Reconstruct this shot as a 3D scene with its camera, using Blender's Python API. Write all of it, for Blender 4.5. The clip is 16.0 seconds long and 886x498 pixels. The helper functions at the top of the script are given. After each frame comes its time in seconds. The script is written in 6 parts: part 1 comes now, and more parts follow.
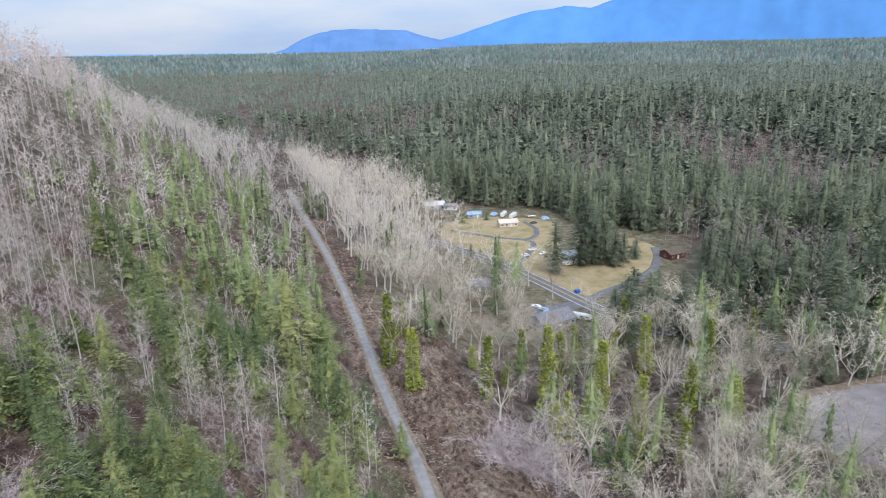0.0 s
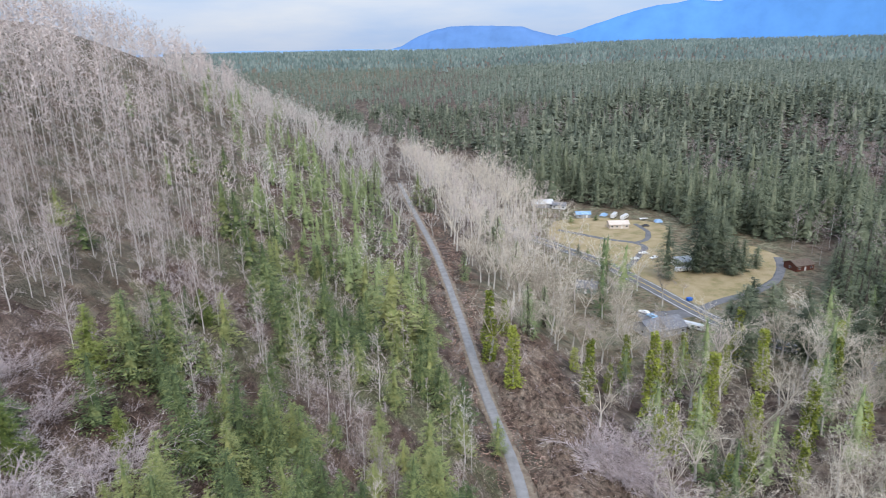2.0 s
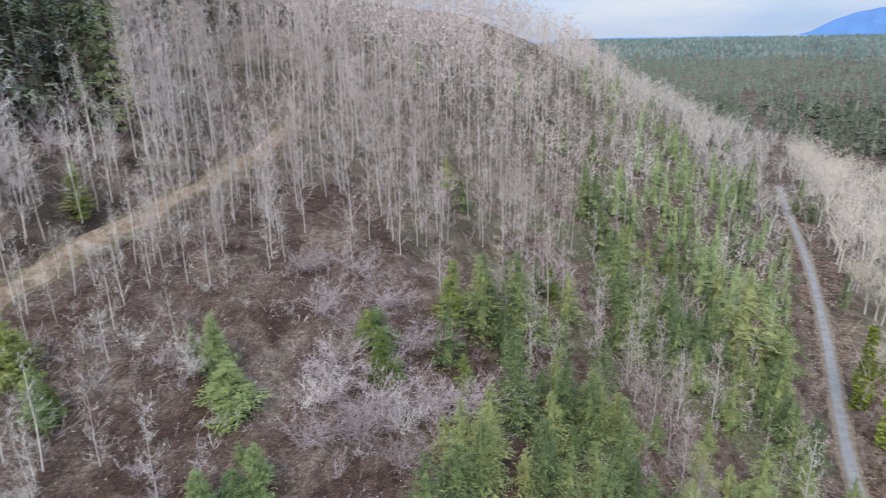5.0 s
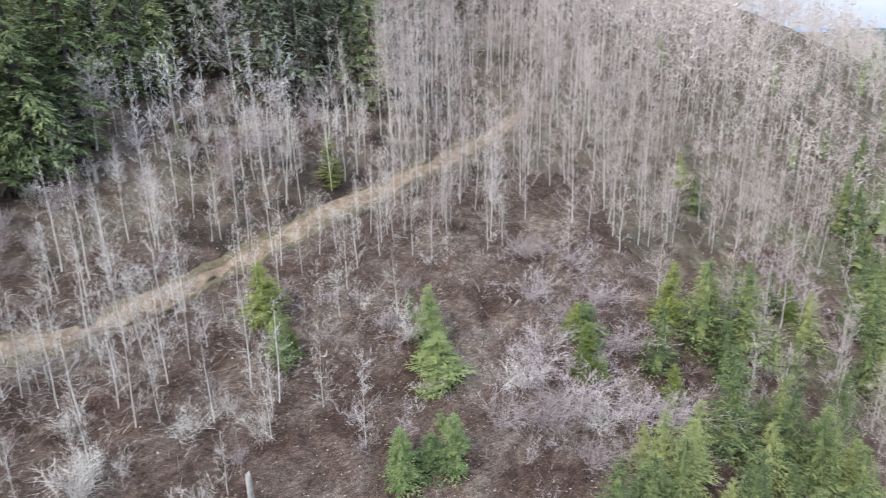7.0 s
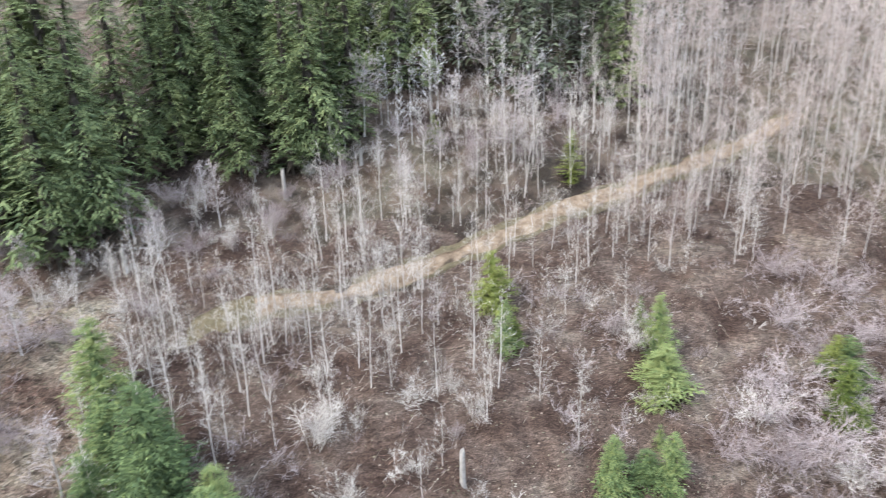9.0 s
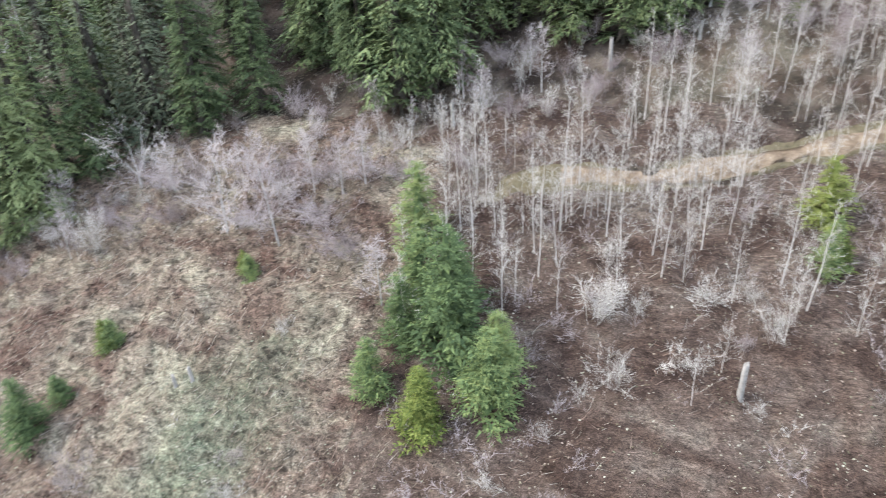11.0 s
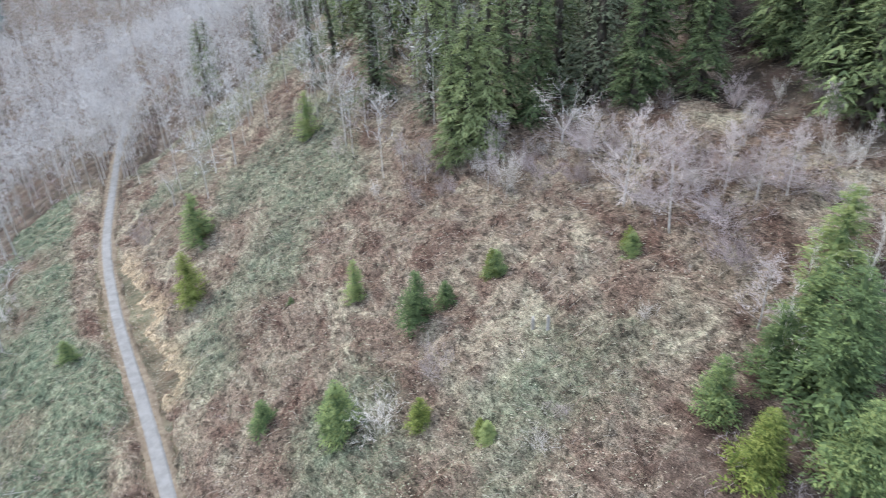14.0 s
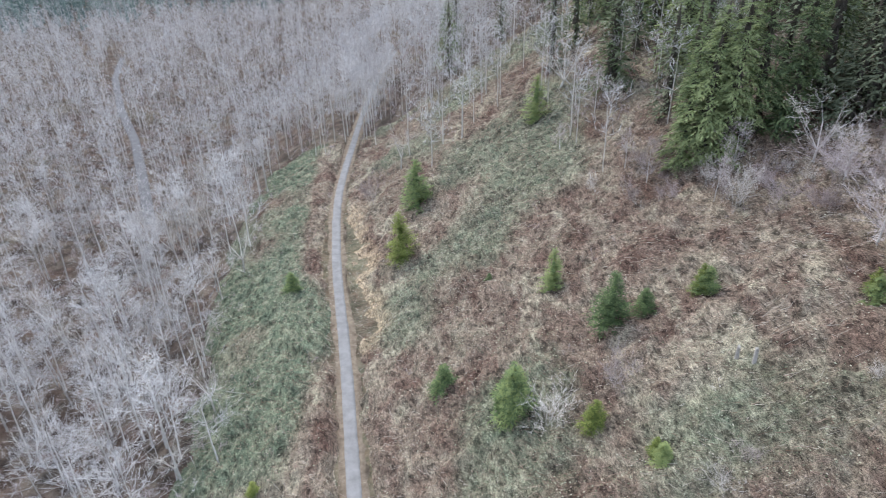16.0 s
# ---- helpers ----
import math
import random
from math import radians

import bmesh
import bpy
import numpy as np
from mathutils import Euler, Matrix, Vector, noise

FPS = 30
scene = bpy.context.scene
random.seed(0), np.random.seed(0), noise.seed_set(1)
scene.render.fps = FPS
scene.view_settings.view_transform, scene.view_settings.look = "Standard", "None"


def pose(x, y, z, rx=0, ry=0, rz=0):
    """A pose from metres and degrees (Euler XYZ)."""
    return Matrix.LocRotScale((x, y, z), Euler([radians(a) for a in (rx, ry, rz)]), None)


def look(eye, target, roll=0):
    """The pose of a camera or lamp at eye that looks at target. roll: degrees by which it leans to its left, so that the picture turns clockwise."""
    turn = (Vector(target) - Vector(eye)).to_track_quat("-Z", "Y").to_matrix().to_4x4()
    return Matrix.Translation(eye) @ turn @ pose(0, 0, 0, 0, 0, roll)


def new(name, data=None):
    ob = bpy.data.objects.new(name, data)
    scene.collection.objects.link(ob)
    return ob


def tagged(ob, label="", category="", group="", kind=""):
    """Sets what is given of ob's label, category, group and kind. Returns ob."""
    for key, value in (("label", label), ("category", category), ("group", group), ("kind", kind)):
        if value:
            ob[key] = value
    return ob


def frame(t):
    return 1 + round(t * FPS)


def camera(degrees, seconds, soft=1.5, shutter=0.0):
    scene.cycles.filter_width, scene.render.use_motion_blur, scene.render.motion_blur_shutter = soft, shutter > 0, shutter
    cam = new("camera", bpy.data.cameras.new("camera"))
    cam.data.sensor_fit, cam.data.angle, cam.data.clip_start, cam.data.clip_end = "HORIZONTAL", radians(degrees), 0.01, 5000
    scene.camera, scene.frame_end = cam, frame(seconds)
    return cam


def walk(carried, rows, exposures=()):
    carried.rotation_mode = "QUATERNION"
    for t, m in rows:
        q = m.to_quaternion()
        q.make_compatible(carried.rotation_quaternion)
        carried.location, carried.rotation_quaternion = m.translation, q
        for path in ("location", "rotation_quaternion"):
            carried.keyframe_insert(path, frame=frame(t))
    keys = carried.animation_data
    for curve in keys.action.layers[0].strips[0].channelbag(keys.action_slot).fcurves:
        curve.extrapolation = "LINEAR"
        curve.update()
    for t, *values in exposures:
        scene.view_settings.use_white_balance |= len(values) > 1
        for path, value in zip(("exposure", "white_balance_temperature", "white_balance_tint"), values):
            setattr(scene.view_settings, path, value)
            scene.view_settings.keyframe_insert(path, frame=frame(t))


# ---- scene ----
cam = camera(68.65, 16.0, soft=0.9, shutter=0.45)
PATH = [
    (0.0, -0.15, -17.32, 0.95),
    (0.5, 2.31, -17.28, 1.20),
    (1.0, 4.66, -17.31, 1.17),
    (1.5, 6.97, -17.36, 1.10),
    (2.0, 9.54, -17.44, 1.11),
    (2.5, 12.62, -17.49, 1.15),
    (3.0, 17.88, -17.54, 1.09),
    (3.5, 24.53, -17.60, 0.99),
    (4.0, 30.67, -17.65, 0.73),
    (4.2, 32.86, -17.72, 0.93),
    (6.3, 54.35, -18.29, 0.74),
    (6.5, 56.33, -18.36, 0.76),
    (7.0, 61.30, -18.48, 0.94),
    (7.5, 66.44, -18.51, 1.12),
    (8.0, 71.62, -18.50, 1.39),
    (8.5, 77.03, -18.40, 1.57),
    (9.0, 82.43, -18.36, 1.72),
    (9.5, 89.44, -20.78, 2.00),
    (10.0, 96.76, -24.06, 2.22),
    (10.2, 99.67, -25.35, 2.34),
    (12.3, 126.74, -28.79, 2.66),
    (12.5, 129.29, -28.79, 2.66),
    (13.0, 135.68, -28.75, 2.51),
    (13.5, 141.90, -28.63, 2.36),
    (14.0, 148.13, -28.60, 2.12),
    (14.5, 154.43, -28.66, 1.91),
    (15.0, 160.42, -28.74, 1.76),
    (15.5, 165.47, -28.89, 1.58),
    (16.0, 168.80, -29.11, 1.56),
]
walk(cam, [(t, pose(0, 0, 90, 90 + p, r, y)) for t, y, p, r in PATH],
     exposures=[(0.0, 0.38, 6650, 11), (4.0, 0.33, 6700, 11), (7.0, 0.76, 6800, 10), (9.5, 1.12, 7000, 10), (12.5, 1.00, 6980, 8), (14.0, 0.82, 6860, 9), (16.0, 0.60, 6850, 11)])

# ---------- light: an overcast winter day ----------
world = bpy.data.worlds.new("overcast_sky")
scene.world = world
world.use_nodes = True
wn, wl = world.node_tree.nodes, world.node_tree.links
wn.clear()
sky = wn.new("ShaderNodeTexSky")
sky.sky_type, sky.sun_disc = "NISHITA", False
sky.sun_elevation, sky.sun_rotation = radians(38), radians(200)
sky.air_density, sky.dust_density, sky.ozone_density = 1.0, 1.5, 2.0
coord = wn.new("ShaderNodeTexCoord")
flat = wn.new("ShaderNodeMapping")
flat.inputs["Scale"].default_value = (1.0, 1.0, 5.0)
clouds = wn.new("ShaderNodeTexNoise")
clouds.inputs["Scale"].default_value, clouds.inputs["Detail"].default_value, clouds.inputs["Roughness"].default_value = 2.2, 6, 0.55
ramp = wn.new("ShaderNodeValToRGB")
ramp.color_ramp.elements[0].position, ramp.color_ramp.elements[0].color = 0.34, (0.46, 0.65, 1.0, 1)
ramp.color_ramp.elements[1].position, ramp.color_ramp.elements[1].color = 0.64, (0.80, 0.87, 1.0, 1)
sky_bg, cloud_bg, sky_mix, sky_out = wn.new("ShaderNodeBackground"), wn.new("ShaderNodeBackground"), wn.new("ShaderNodeMixShader"), wn.new("ShaderNodeOutputWorld")
sky_bg.inputs["Strength"].default_value, cloud_bg.inputs["Strength"].default_value, sky_mix.inputs[0].default_value = 0.10, 0.80, 0.86
# an overcast sky is about three times as bright overhead as at the horizon
split, bright = wn.new("ShaderNodeSeparateXYZ"), wn.new("ShaderNodeMapRange")
bright.inputs["From Min"].default_value, bright.inputs["From Max"].default_value = 0.0, 1.0
bright.inputs["To Min"].default_value, bright.inputs["To Max"].default_value = 0.72, 1.60
wl.new(coord.outputs["Generated"], split.inputs[0])
wl.new(split.outputs["Z"], bright.inputs["Value"])
wl.new(bright.outputs["Result"], cloud_bg.inputs["Strength"])
wl.new(coord.outputs["Generated"], flat.inputs["Vector"])
wl.new(flat.outputs["Vector"], clouds.inputs["Vector"])
wl.new(clouds.outputs["Fac"], ramp.inputs["Fac"])
wl.new(ramp.outputs["Color"], cloud_bg.inputs["Color"])
wl.new(sky.outputs["Color"], sky_bg.inputs["Color"])
wl.new(sky_bg.outputs[0], sky_mix.inputs[1])
wl.new(cloud_bg.outputs[0], sky_mix.inputs[2])
wl.new(sky_mix.outputs[0], sky_out.inputs[0])

sun = new("sun", bpy.data.lights.new("sun", "SUN"))
sun.data.energy, sun.data.angle, sun.data.color = 1.9, radians(25), (1.0, 0.97, 0.94)
sun.matrix_world = look((0, 0, 400), (-90, 200, 180))

# ---------- materials ----------


def material(name, colours, size=1.0, roughness=0.85, bump=0.0, fine=12.0, metal=0.0, island=0.0, each=0.0, big=0.0, span=0.5, stand=0.0):
    """A procedural surface: colours mixed by noise of that size in metres, by the piece (island) and by the object (each); big: a broad drift of light and dark."""
    m = bpy.data.materials.new(name)
    m.use_nodes = True
    n, k = m.node_tree.nodes, m.node_tree.links
    bsdf = n["Principled BSDF"]
    where = n.new("ShaderNodeNewGeometry")
    scale = n.new("ShaderNodeVectorMath")
    scale.operation = "SCALE"
    scale.inputs["Scale"].default_value = 1.0 / size
    k.new(where.outputs["Position"], scale.inputs[0])
    tex = n.new("ShaderNodeTexNoise")
    tex.inputs["Scale"].default_value, tex.inputs["Detail"].default_value, tex.inputs["Roughness"].default_value = 1.0, 6.0, 0.62
    k.new(scale.outputs[0], tex.inputs["Vector"])
    value = tex.outputs["Fac"]

    def plus(a, b, gain, shift):
        x = n.new("ShaderNodeMath")
        x.operation = "MULTIPLY_ADD"
        x.inputs[1].default_value = gain
        k.new(b, x.inputs[0])
        y = n.new("ShaderNodeMath")
        y.operation = "ADD"
        y.inputs[1].default_value = shift
        k.new(a, y.inputs[0])
        k.new(y.outputs[0], x.inputs[2])
        return x.outputs[0]

    if island:
        value = plus(value, where.outputs["Random Per Island"], island, -island / 2)
    if each:
        info = n.new("ShaderNodeObjectInfo")
        value = plus(value, info.outputs["Random"], each, -each / 2)
    if big:
        wide = n.new("ShaderNodeTexNoise")
        wide.inputs["Scale"].default_value, wide.inputs["Detail"].default_value = 0.045, 3.0
        k.new(where.outputs["Position"], wide.inputs["Vector"])
        value = plus(value, wide.outputs["Fac"], big, -big / 2)
    if stand:
        flat_map = n.new("ShaderNodeVectorMath")
        flat_map.operation = "MULTIPLY"
        flat_map.inputs[1].default_value = (0.13, 0.13, 0.012)
        k.new(where.outputs["Position"], flat_map.inputs[0])
        trees = n.new("ShaderNodeTexNoise")
        trees.inputs["Scale"].default_value, trees.inputs["Detail"].default_value = 1.0, 1.0
        k.new(flat_map.outputs[0], trees.inputs["Vector"])
        value = plus(value, trees.outputs["Fac"], stand, -stand / 2)
    tone = n.new("ShaderNodeValToRGB")
    while len(tone.color_ramp.elements) < len(colours):
        tone.color_ramp.elements.new(0.5)
    for i, c in enumerate(colours):
        tone.color_ramp.elements[i].position = 0.5 - span / 2 + span * i / max(1, len(colours) - 1)
        tone.color_ramp.elements[i].color = (*c, 1)
    k.new(value, tone.inputs["Fac"])
    k.new(tone.outputs["Color"], bsdf.inputs["Base Color"])
    bsdf.inputs["Roughness"].default_value, bsdf.inputs["Metallic"].default_value = roughness, metal
    bsdf.inputs["Specular IOR Level"].default_value = 0.25
    if bump:
        tiny = n.new("ShaderNodeTexNoise")
        tiny.inputs["Scale"].default_value, tiny.inputs["Detail"].default_value = fine / size, 5.0
        k.new(where.outputs["Position"], tiny.inputs["Vector"])
        b = n.new("ShaderNodeBump")
        b.inputs["Strength"].default_value, b.inputs["Distance"].default_value = bump, 0.3 * size
        k.new(tiny.outputs["Fac"], b.inputs["Height"])
        k.new(b.outputs["Normal"], bsdf.inputs["Normal"])
    return m


def blend_ground(name, first, second, attribute, size=5.0, bump=0.9):
    """Ground: bare litter (first) where the cover is 0, a green and straw carpet (second) where it is 1."""
    m = material(name, first, size=size, bump=bump, fine=9.0, big=0.35, roughness=0.95, span=0.26)
    n, k = m.node_tree.nodes, m.node_tree.links
    bsdf = n["Principled BSDF"]
    was = bsdf.inputs["Base Color"].links[0].from_socket
    where = n.new("ShaderNodeNewGeometry")
    tex = n.new("ShaderNodeTexNoise")
    tex.inputs["Scale"].default_value, tex.inputs["Detail"].default_value, tex.inputs["Roughness"].default_value = 1.75 / size, 8.0, 0.7
    k.new(where.outputs["Position"], tex.inputs["Vector"])
    tone = n.new("ShaderNodeValToRGB")
    while len(tone.color_ramp.elements) < len(second):
        tone.color_ramp.elements.new(0.5)
    for i, c in enumerate(second):
        tone.color_ramp.elements[i].position = 0.38 + 0.24 * i / (len(second) - 1)
        tone.color_ramp.elements[i].color = (*c, 1)
    k.new(tex.outputs["Fac"], tone.inputs["Fac"])
    cover = n.new("ShaderNodeAttribute")
    cover.attribute_name = attribute
    mix = n.new("ShaderNodeMix")
    mix.data_type = "RGBA"
    k.new(cover.outputs["Fac"], mix.inputs["Factor"])
    k.new(was, mix.inputs["A"])
    k.new(tone.outputs["Color"], mix.inputs["B"])
    drift = n.new("ShaderNodeTexNoise")
    drift.inputs["Scale"].default_value, drift.inputs["Detail"].default_value, drift.inputs["Roughness"].default_value = 0.13, 5.0, 0.6
    k.new(where.outputs["Position"], drift.inputs["Vector"])
    patchy = n.new("ShaderNodeValToRGB")
    patchy.color_ramp.elements[0].position, patchy.color_ramp.elements[0].color = 0.38, (1.12, 1.15, 1.08, 1)
    patchy.color_ramp.elements[1].position, patchy.color_ramp.elements[1].color = 0.64, (0.78, 0.65, 0.60, 1)
    k.new(drift.outputs["Fac"], patchy.inputs["Fac"])
    rust = n.new("ShaderNodeMix")
    rust.data_type, rust.blend_type = "RGBA", "MULTIPLY"
    rust.inputs["Factor"].default_value = 1.0
    k.new(mix.outputs["Result"], rust.inputs["A"])
    k.new(patchy.outputs["Color"], rust.inputs["B"])
    k.new(rust.outputs["Result"], bsdf.inputs["Base Color"])
    return m


def slope_cover(name, browns, greens, straws, depth=1.0, hollow_shade=1.0):
    """Brushy slope: patches of dead stems and leaves, green bramble where the cover is 1, straw where the straw is 1; stems lie in streaks down the slope."""
    m = bpy.data.materials.new(name)
    m.use_nodes = True
    n, k = m.node_tree.nodes, m.node_tree.links
    bsdf = n["Principled BSDF"]
    bsdf.inputs["Roughness"].default_value, bsdf.inputs["Specular IOR Level"].default_value = 0.95, 0.15
    where = n.new("ShaderNodeNewGeometry")

    def noise(scale, detail=5.0, roughness=0.6, warp=0.0, lie=None):
        t = n.new("ShaderNodeTexNoise")
        t.inputs["Scale"].default_value, t.inputs["Detail"].default_value = scale, detail
        t.inputs["Roughness"].default_value, t.inputs["Distortion"].default_value = roughness, warp
        if lie:
            p = n.new("ShaderNodeMapping")
            p.inputs["Rotation"].default_value, p.inputs["Scale"].default_value = (0, 0, lie[0]), (1.0, lie[1], 1.0)
            k.new(where.outputs["Position"], p.inputs["Vector"])
            k.new(p.outputs[0], t.inputs["Vector"])
        else:
            k.new(where.outputs["Position"], t.inputs["Vector"])
        return t.outputs["Fac"]

    def ramp_of(value, colours, low, high):
        t = n.new("ShaderNodeValToRGB")
        while len(t.color_ramp.elements) < len(colours):
            t.color_ramp.elements.new(0.5)
        for i, c in enumerate(colours):
            t.color_ramp.elements[i].position = low + (high - low) * i / (len(colours) - 1)
            t.color_ramp.elements[i].color = (*c, 1) if isinstance(c, tuple) else (c, c, c, 1)
        k.new(value, t.inputs["Fac"])
        return t.outputs["Color"]

    def mixed(a, b, factor, way="MIX"):
        x = n.new("ShaderNodeMix")
        x.data_type, x.blend_type = "RGBA", way
        x.inputs["Factor"].default_value = 1.0
        if factor is not None:
            k.new(factor, x.inputs["Factor"])
        k.new(a, x.inputs["A"])
        k.new(b, x.inputs["B"])
        return x.outputs["Result"]

    def read(attribute, tear):
        """An attribute with its border torn by noise."""
        a = n.new("ShaderNodeAttribute")
        a.attribute_name = attribute
        x = n.new("ShaderNodeMath")
        x.operation = "MULTIPLY_ADD"
        x.inputs[1].default_value, x.inputs[2].default_value = 1.6, -0.8
        k.new(tear, x.inputs[0])
        y = n.new("ShaderNodeMath")
        y.operation, y.use_clamp = "ADD", True
        k.new(a.outputs["Fac"], y.inputs[0])
        k.new(x.outputs[0], y.inputs[1])
        z = n.new("ShaderNodeMath")
        z.operation, z.use_clamp = "MULTIPLY", True
        k.new(y.outputs[0], z.inputs[0])
        w = n.new("ShaderNodeMath")
        w.operation, w.use_clamp = "MULTIPLY", True
        w.inputs[1].default_value = 3.0
        k.new(a.outputs["Fac"], w.inputs[0])
        k.new(w.outputs[0], z.inputs[1])
        return z.outputs[0]

    streak = noise(3.0, 5.0, 0.68, 0.5, lie=(-0.55, 0.42))
    leaf = noise(7.5, 4.0, 0.75)
    patch_of = noise(0.13, 7.0, 0.64, 0.8, lie=(-0.55, 0.6))
    # shade of hollows painted into the colour by noise, apart from the real lumps
    painted_hollow = ramp_of(noise(0.9, 5.0, 0.6, 0.6, lie=(-0.55, 0.6)), [1 - 0.68 * hollow_shade, 1 - 0.18 * hollow_shade, 1 + 0.10 * hollow_shade, 1 + 0.40 * hollow_shade], 0.36, 0.62)
    tear = noise(0.5, 6.0, 0.7, 0.4, lie=(-0.55, 0.4))
    brown = ramp_of(patch_of, browns, 0.36, 0.66)
    green = ramp_of(noise(0.33, 6.0, 0.65, 0.5), greens, 0.35, 0.65)
    straw = ramp_of(noise(1.2, 6.0, 0.7), straws, 0.35, 0.65)
    base = mixed(mixed(brown, green, read("cover", tear)), straw, read("straw", tear))
    both = n.new("ShaderNodeMath")
    both.operation = "MULTIPLY_ADD"
    both.inputs[1].default_value = 0.36
    half = n.new("ShaderNodeMath")
    half.operation = "MULTIPLY"
    half.inputs[1].default_value = 0.64
    k.new(leaf, half.inputs[0])
    k.new(streak, both.inputs[0])
    k.new(half.outputs[0], both.inputs[2])
    # gaps between stems and leaves darkened in the colour, where the bump is low
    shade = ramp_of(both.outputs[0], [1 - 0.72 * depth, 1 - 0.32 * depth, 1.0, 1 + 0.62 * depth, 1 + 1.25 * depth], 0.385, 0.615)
    k.new(mixed(mixed(base, shade, None, "MULTIPLY"), painted_hollow, None, "MULTIPLY"), bsdf.inputs["Base Color"])
    b = n.new("ShaderNodeBump")
    b.inputs["Strength"].default_value, b.inputs["Distance"].default_value = 0.9, 0.35
    k.new(both.outputs[0], b.inputs["Height"])
    k.new(b.outputs["Normal"], bsdf.inputs["Normal"])
    return m


def distance(name, colour, haze_glow):
    """Hills so far off that the air has turned them blue: the haze is put into base colour and emission."""
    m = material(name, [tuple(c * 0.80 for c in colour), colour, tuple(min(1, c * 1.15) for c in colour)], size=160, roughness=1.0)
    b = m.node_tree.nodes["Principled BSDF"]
    b.inputs["Emission Color"].default_value, b.inputs["Emission Strength"].default_value = (*colour, 1), haze_glow
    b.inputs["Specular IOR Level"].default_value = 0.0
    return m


M_GROUND = blend_ground("ground_litter", [(0.052, 0.041, 0.035), (0.120, 0.096, 0.082), (0.212, 0.172, 0.148)],
                        [(0.11, 0.12, 0.075), (0.22, 0.21, 0.145), (0.34, 0.29, 0.21)], "cover")
M_TRAIL = material("trail_gravel", [(0.185, 0.182, 0.180), (0.248, 0.244, 0.242), (0.31, 0.306, 0.303)], size=2.5, bump=0.25, fine=20, roughness=0.95)
M_DIRT = material("track_dirt", [(0.18, 0.132, 0.092), (0.32, 0.24, 0.172), (0.46, 0.36, 0.265)], size=1.4, bump=0.8, roughness=0.95, span=0.34)
M_TRACKSIDE = material("trackside_grass", [(0.10, 0.085, 0.052), (0.19, 0.16, 0.10), (0.29, 0.24, 0.165)], size=1.1, bump=0.8, roughness=0.95)
M_VERGE = material("dry_verge", [(0.13, 0.095, 0.07), (0.25, 0.2, 0.15), (0.36, 0.3, 0.22)], size=1.6, bump=0.7, roughness=0.95)
M_ASPHALT = material("asphalt", [(0.10, 0.10, 0.108), (0.145, 0.145, 0.152), (0.18, 0.18, 0.185)], size=3.0, bump=0.15, fine=30, roughness=0.9)
M_LOT = material("gravel_lot", [(0.165, 0.146, 0.144), (0.23, 0.208, 0.206), (0.30, 0.278, 0.278)], size=6.0, bump=0.3, fine=25, roughness=0.95)
M_LINE = material("road_paint", [(0.62, 0.62, 0.60), (0.78, 0.78, 0.76)], size=1.0, roughness=0.7)
M_YELLOWLINE = material("yellow_road_paint", [(0.55, 0.40, 0.10), (0.66, 0.50, 0.16)], size=1.0, roughness=0.7)
M_LAWN = material("winter_lawn", [(0.205, 0.185, 0.085), (0.345, 0.275, 0.155), (0.43, 0.345, 0.222)], size=7.0, bump=0.4, fine=30, roughness=0.95, big=0.4)
M_BARK = material("pale_bark", [(0.3, 0.28, 0.255), (0.5, 0.47, 0.435), (0.66, 0.63, 0.59)], size=0.8, bump=0.3, island=0.5, each=0.3)
M_BIRCH = material("white_bark", [(0.36, 0.34, 0.32), (0.62, 0.60, 0.57), (0.78, 0.765, 0.74)], size=0.7, bump=0.3, each=0.3)
M_TWIG = material("bare_twig", [(0.395, 0.332, 0.306), (0.535, 0.456, 0.424), (0.66, 0.578, 0.545)], size=9.0, island=0.30, each=0.45, big=0.45)
M_MAUVE = material("mauve_twig", [(0.30, 0.243, 0.240), (0.435, 0.367, 0.364), (0.56, 0.492, 0.486)], size=2.0, island=0.4, each=0.4)
M_PALEMAUVE = material("pale_mauve_twig", [(0.40, 0.345, 0.335), (0.54, 0.478, 0.465), (0.67, 0.61, 0.595)], size=3.0, island=0.3, each=0.4)
M_LICHEN = material("lichen_twig", [(0.28, 0.238, 0.190), (0.465, 0.408, 0.335), (0.68, 0.615, 0.515)], size=9.0, island=0.4, each=0.8, big=0.5)
M_WHITETWIG = material("bleached_twig", [(0.45, 0.41, 0.372), (0.63, 0.588, 0.54), (0.77, 0.73, 0.68)], size=2.0, island=0.7, each=0.4)
M_GREYTWIG = material("grey_twig", [(0.43, 0.415, 0.41), (0.585, 0.568, 0.56), (0.72, 0.705, 0.695)], size=9.0, island=0.25, each=0.5, big=0.4)
M_BROWNTWIG = material("brown_twig", [(0.22, 0.175, 0.165), (0.35, 0.29, 0.28), (0.47, 0.405, 0.395)], size=4.0, island=0.7, each=0.4, big=0.4)
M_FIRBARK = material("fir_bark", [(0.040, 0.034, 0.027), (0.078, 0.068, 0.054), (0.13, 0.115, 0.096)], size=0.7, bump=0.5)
M_FIR = material("fir_needles", [(0.072, 0.104, 0.050), (0.168, 0.222, 0.100), (0.285, 0.338, 0.156)], size=0.9, bump=0.5, fine=5.0, island=0.45, each=0.65, span=0.6)
M_YOUNG = material("young_fir_needles", [(0.068, 0.098, 0.044), (0.138, 0.182, 0.076), (0.222, 0.260, 0.100), (0.312, 0.328, 0.132)], size=0.7, bump=0.6, fine=4.0, island=0.45, each=0.6, span=0.6)
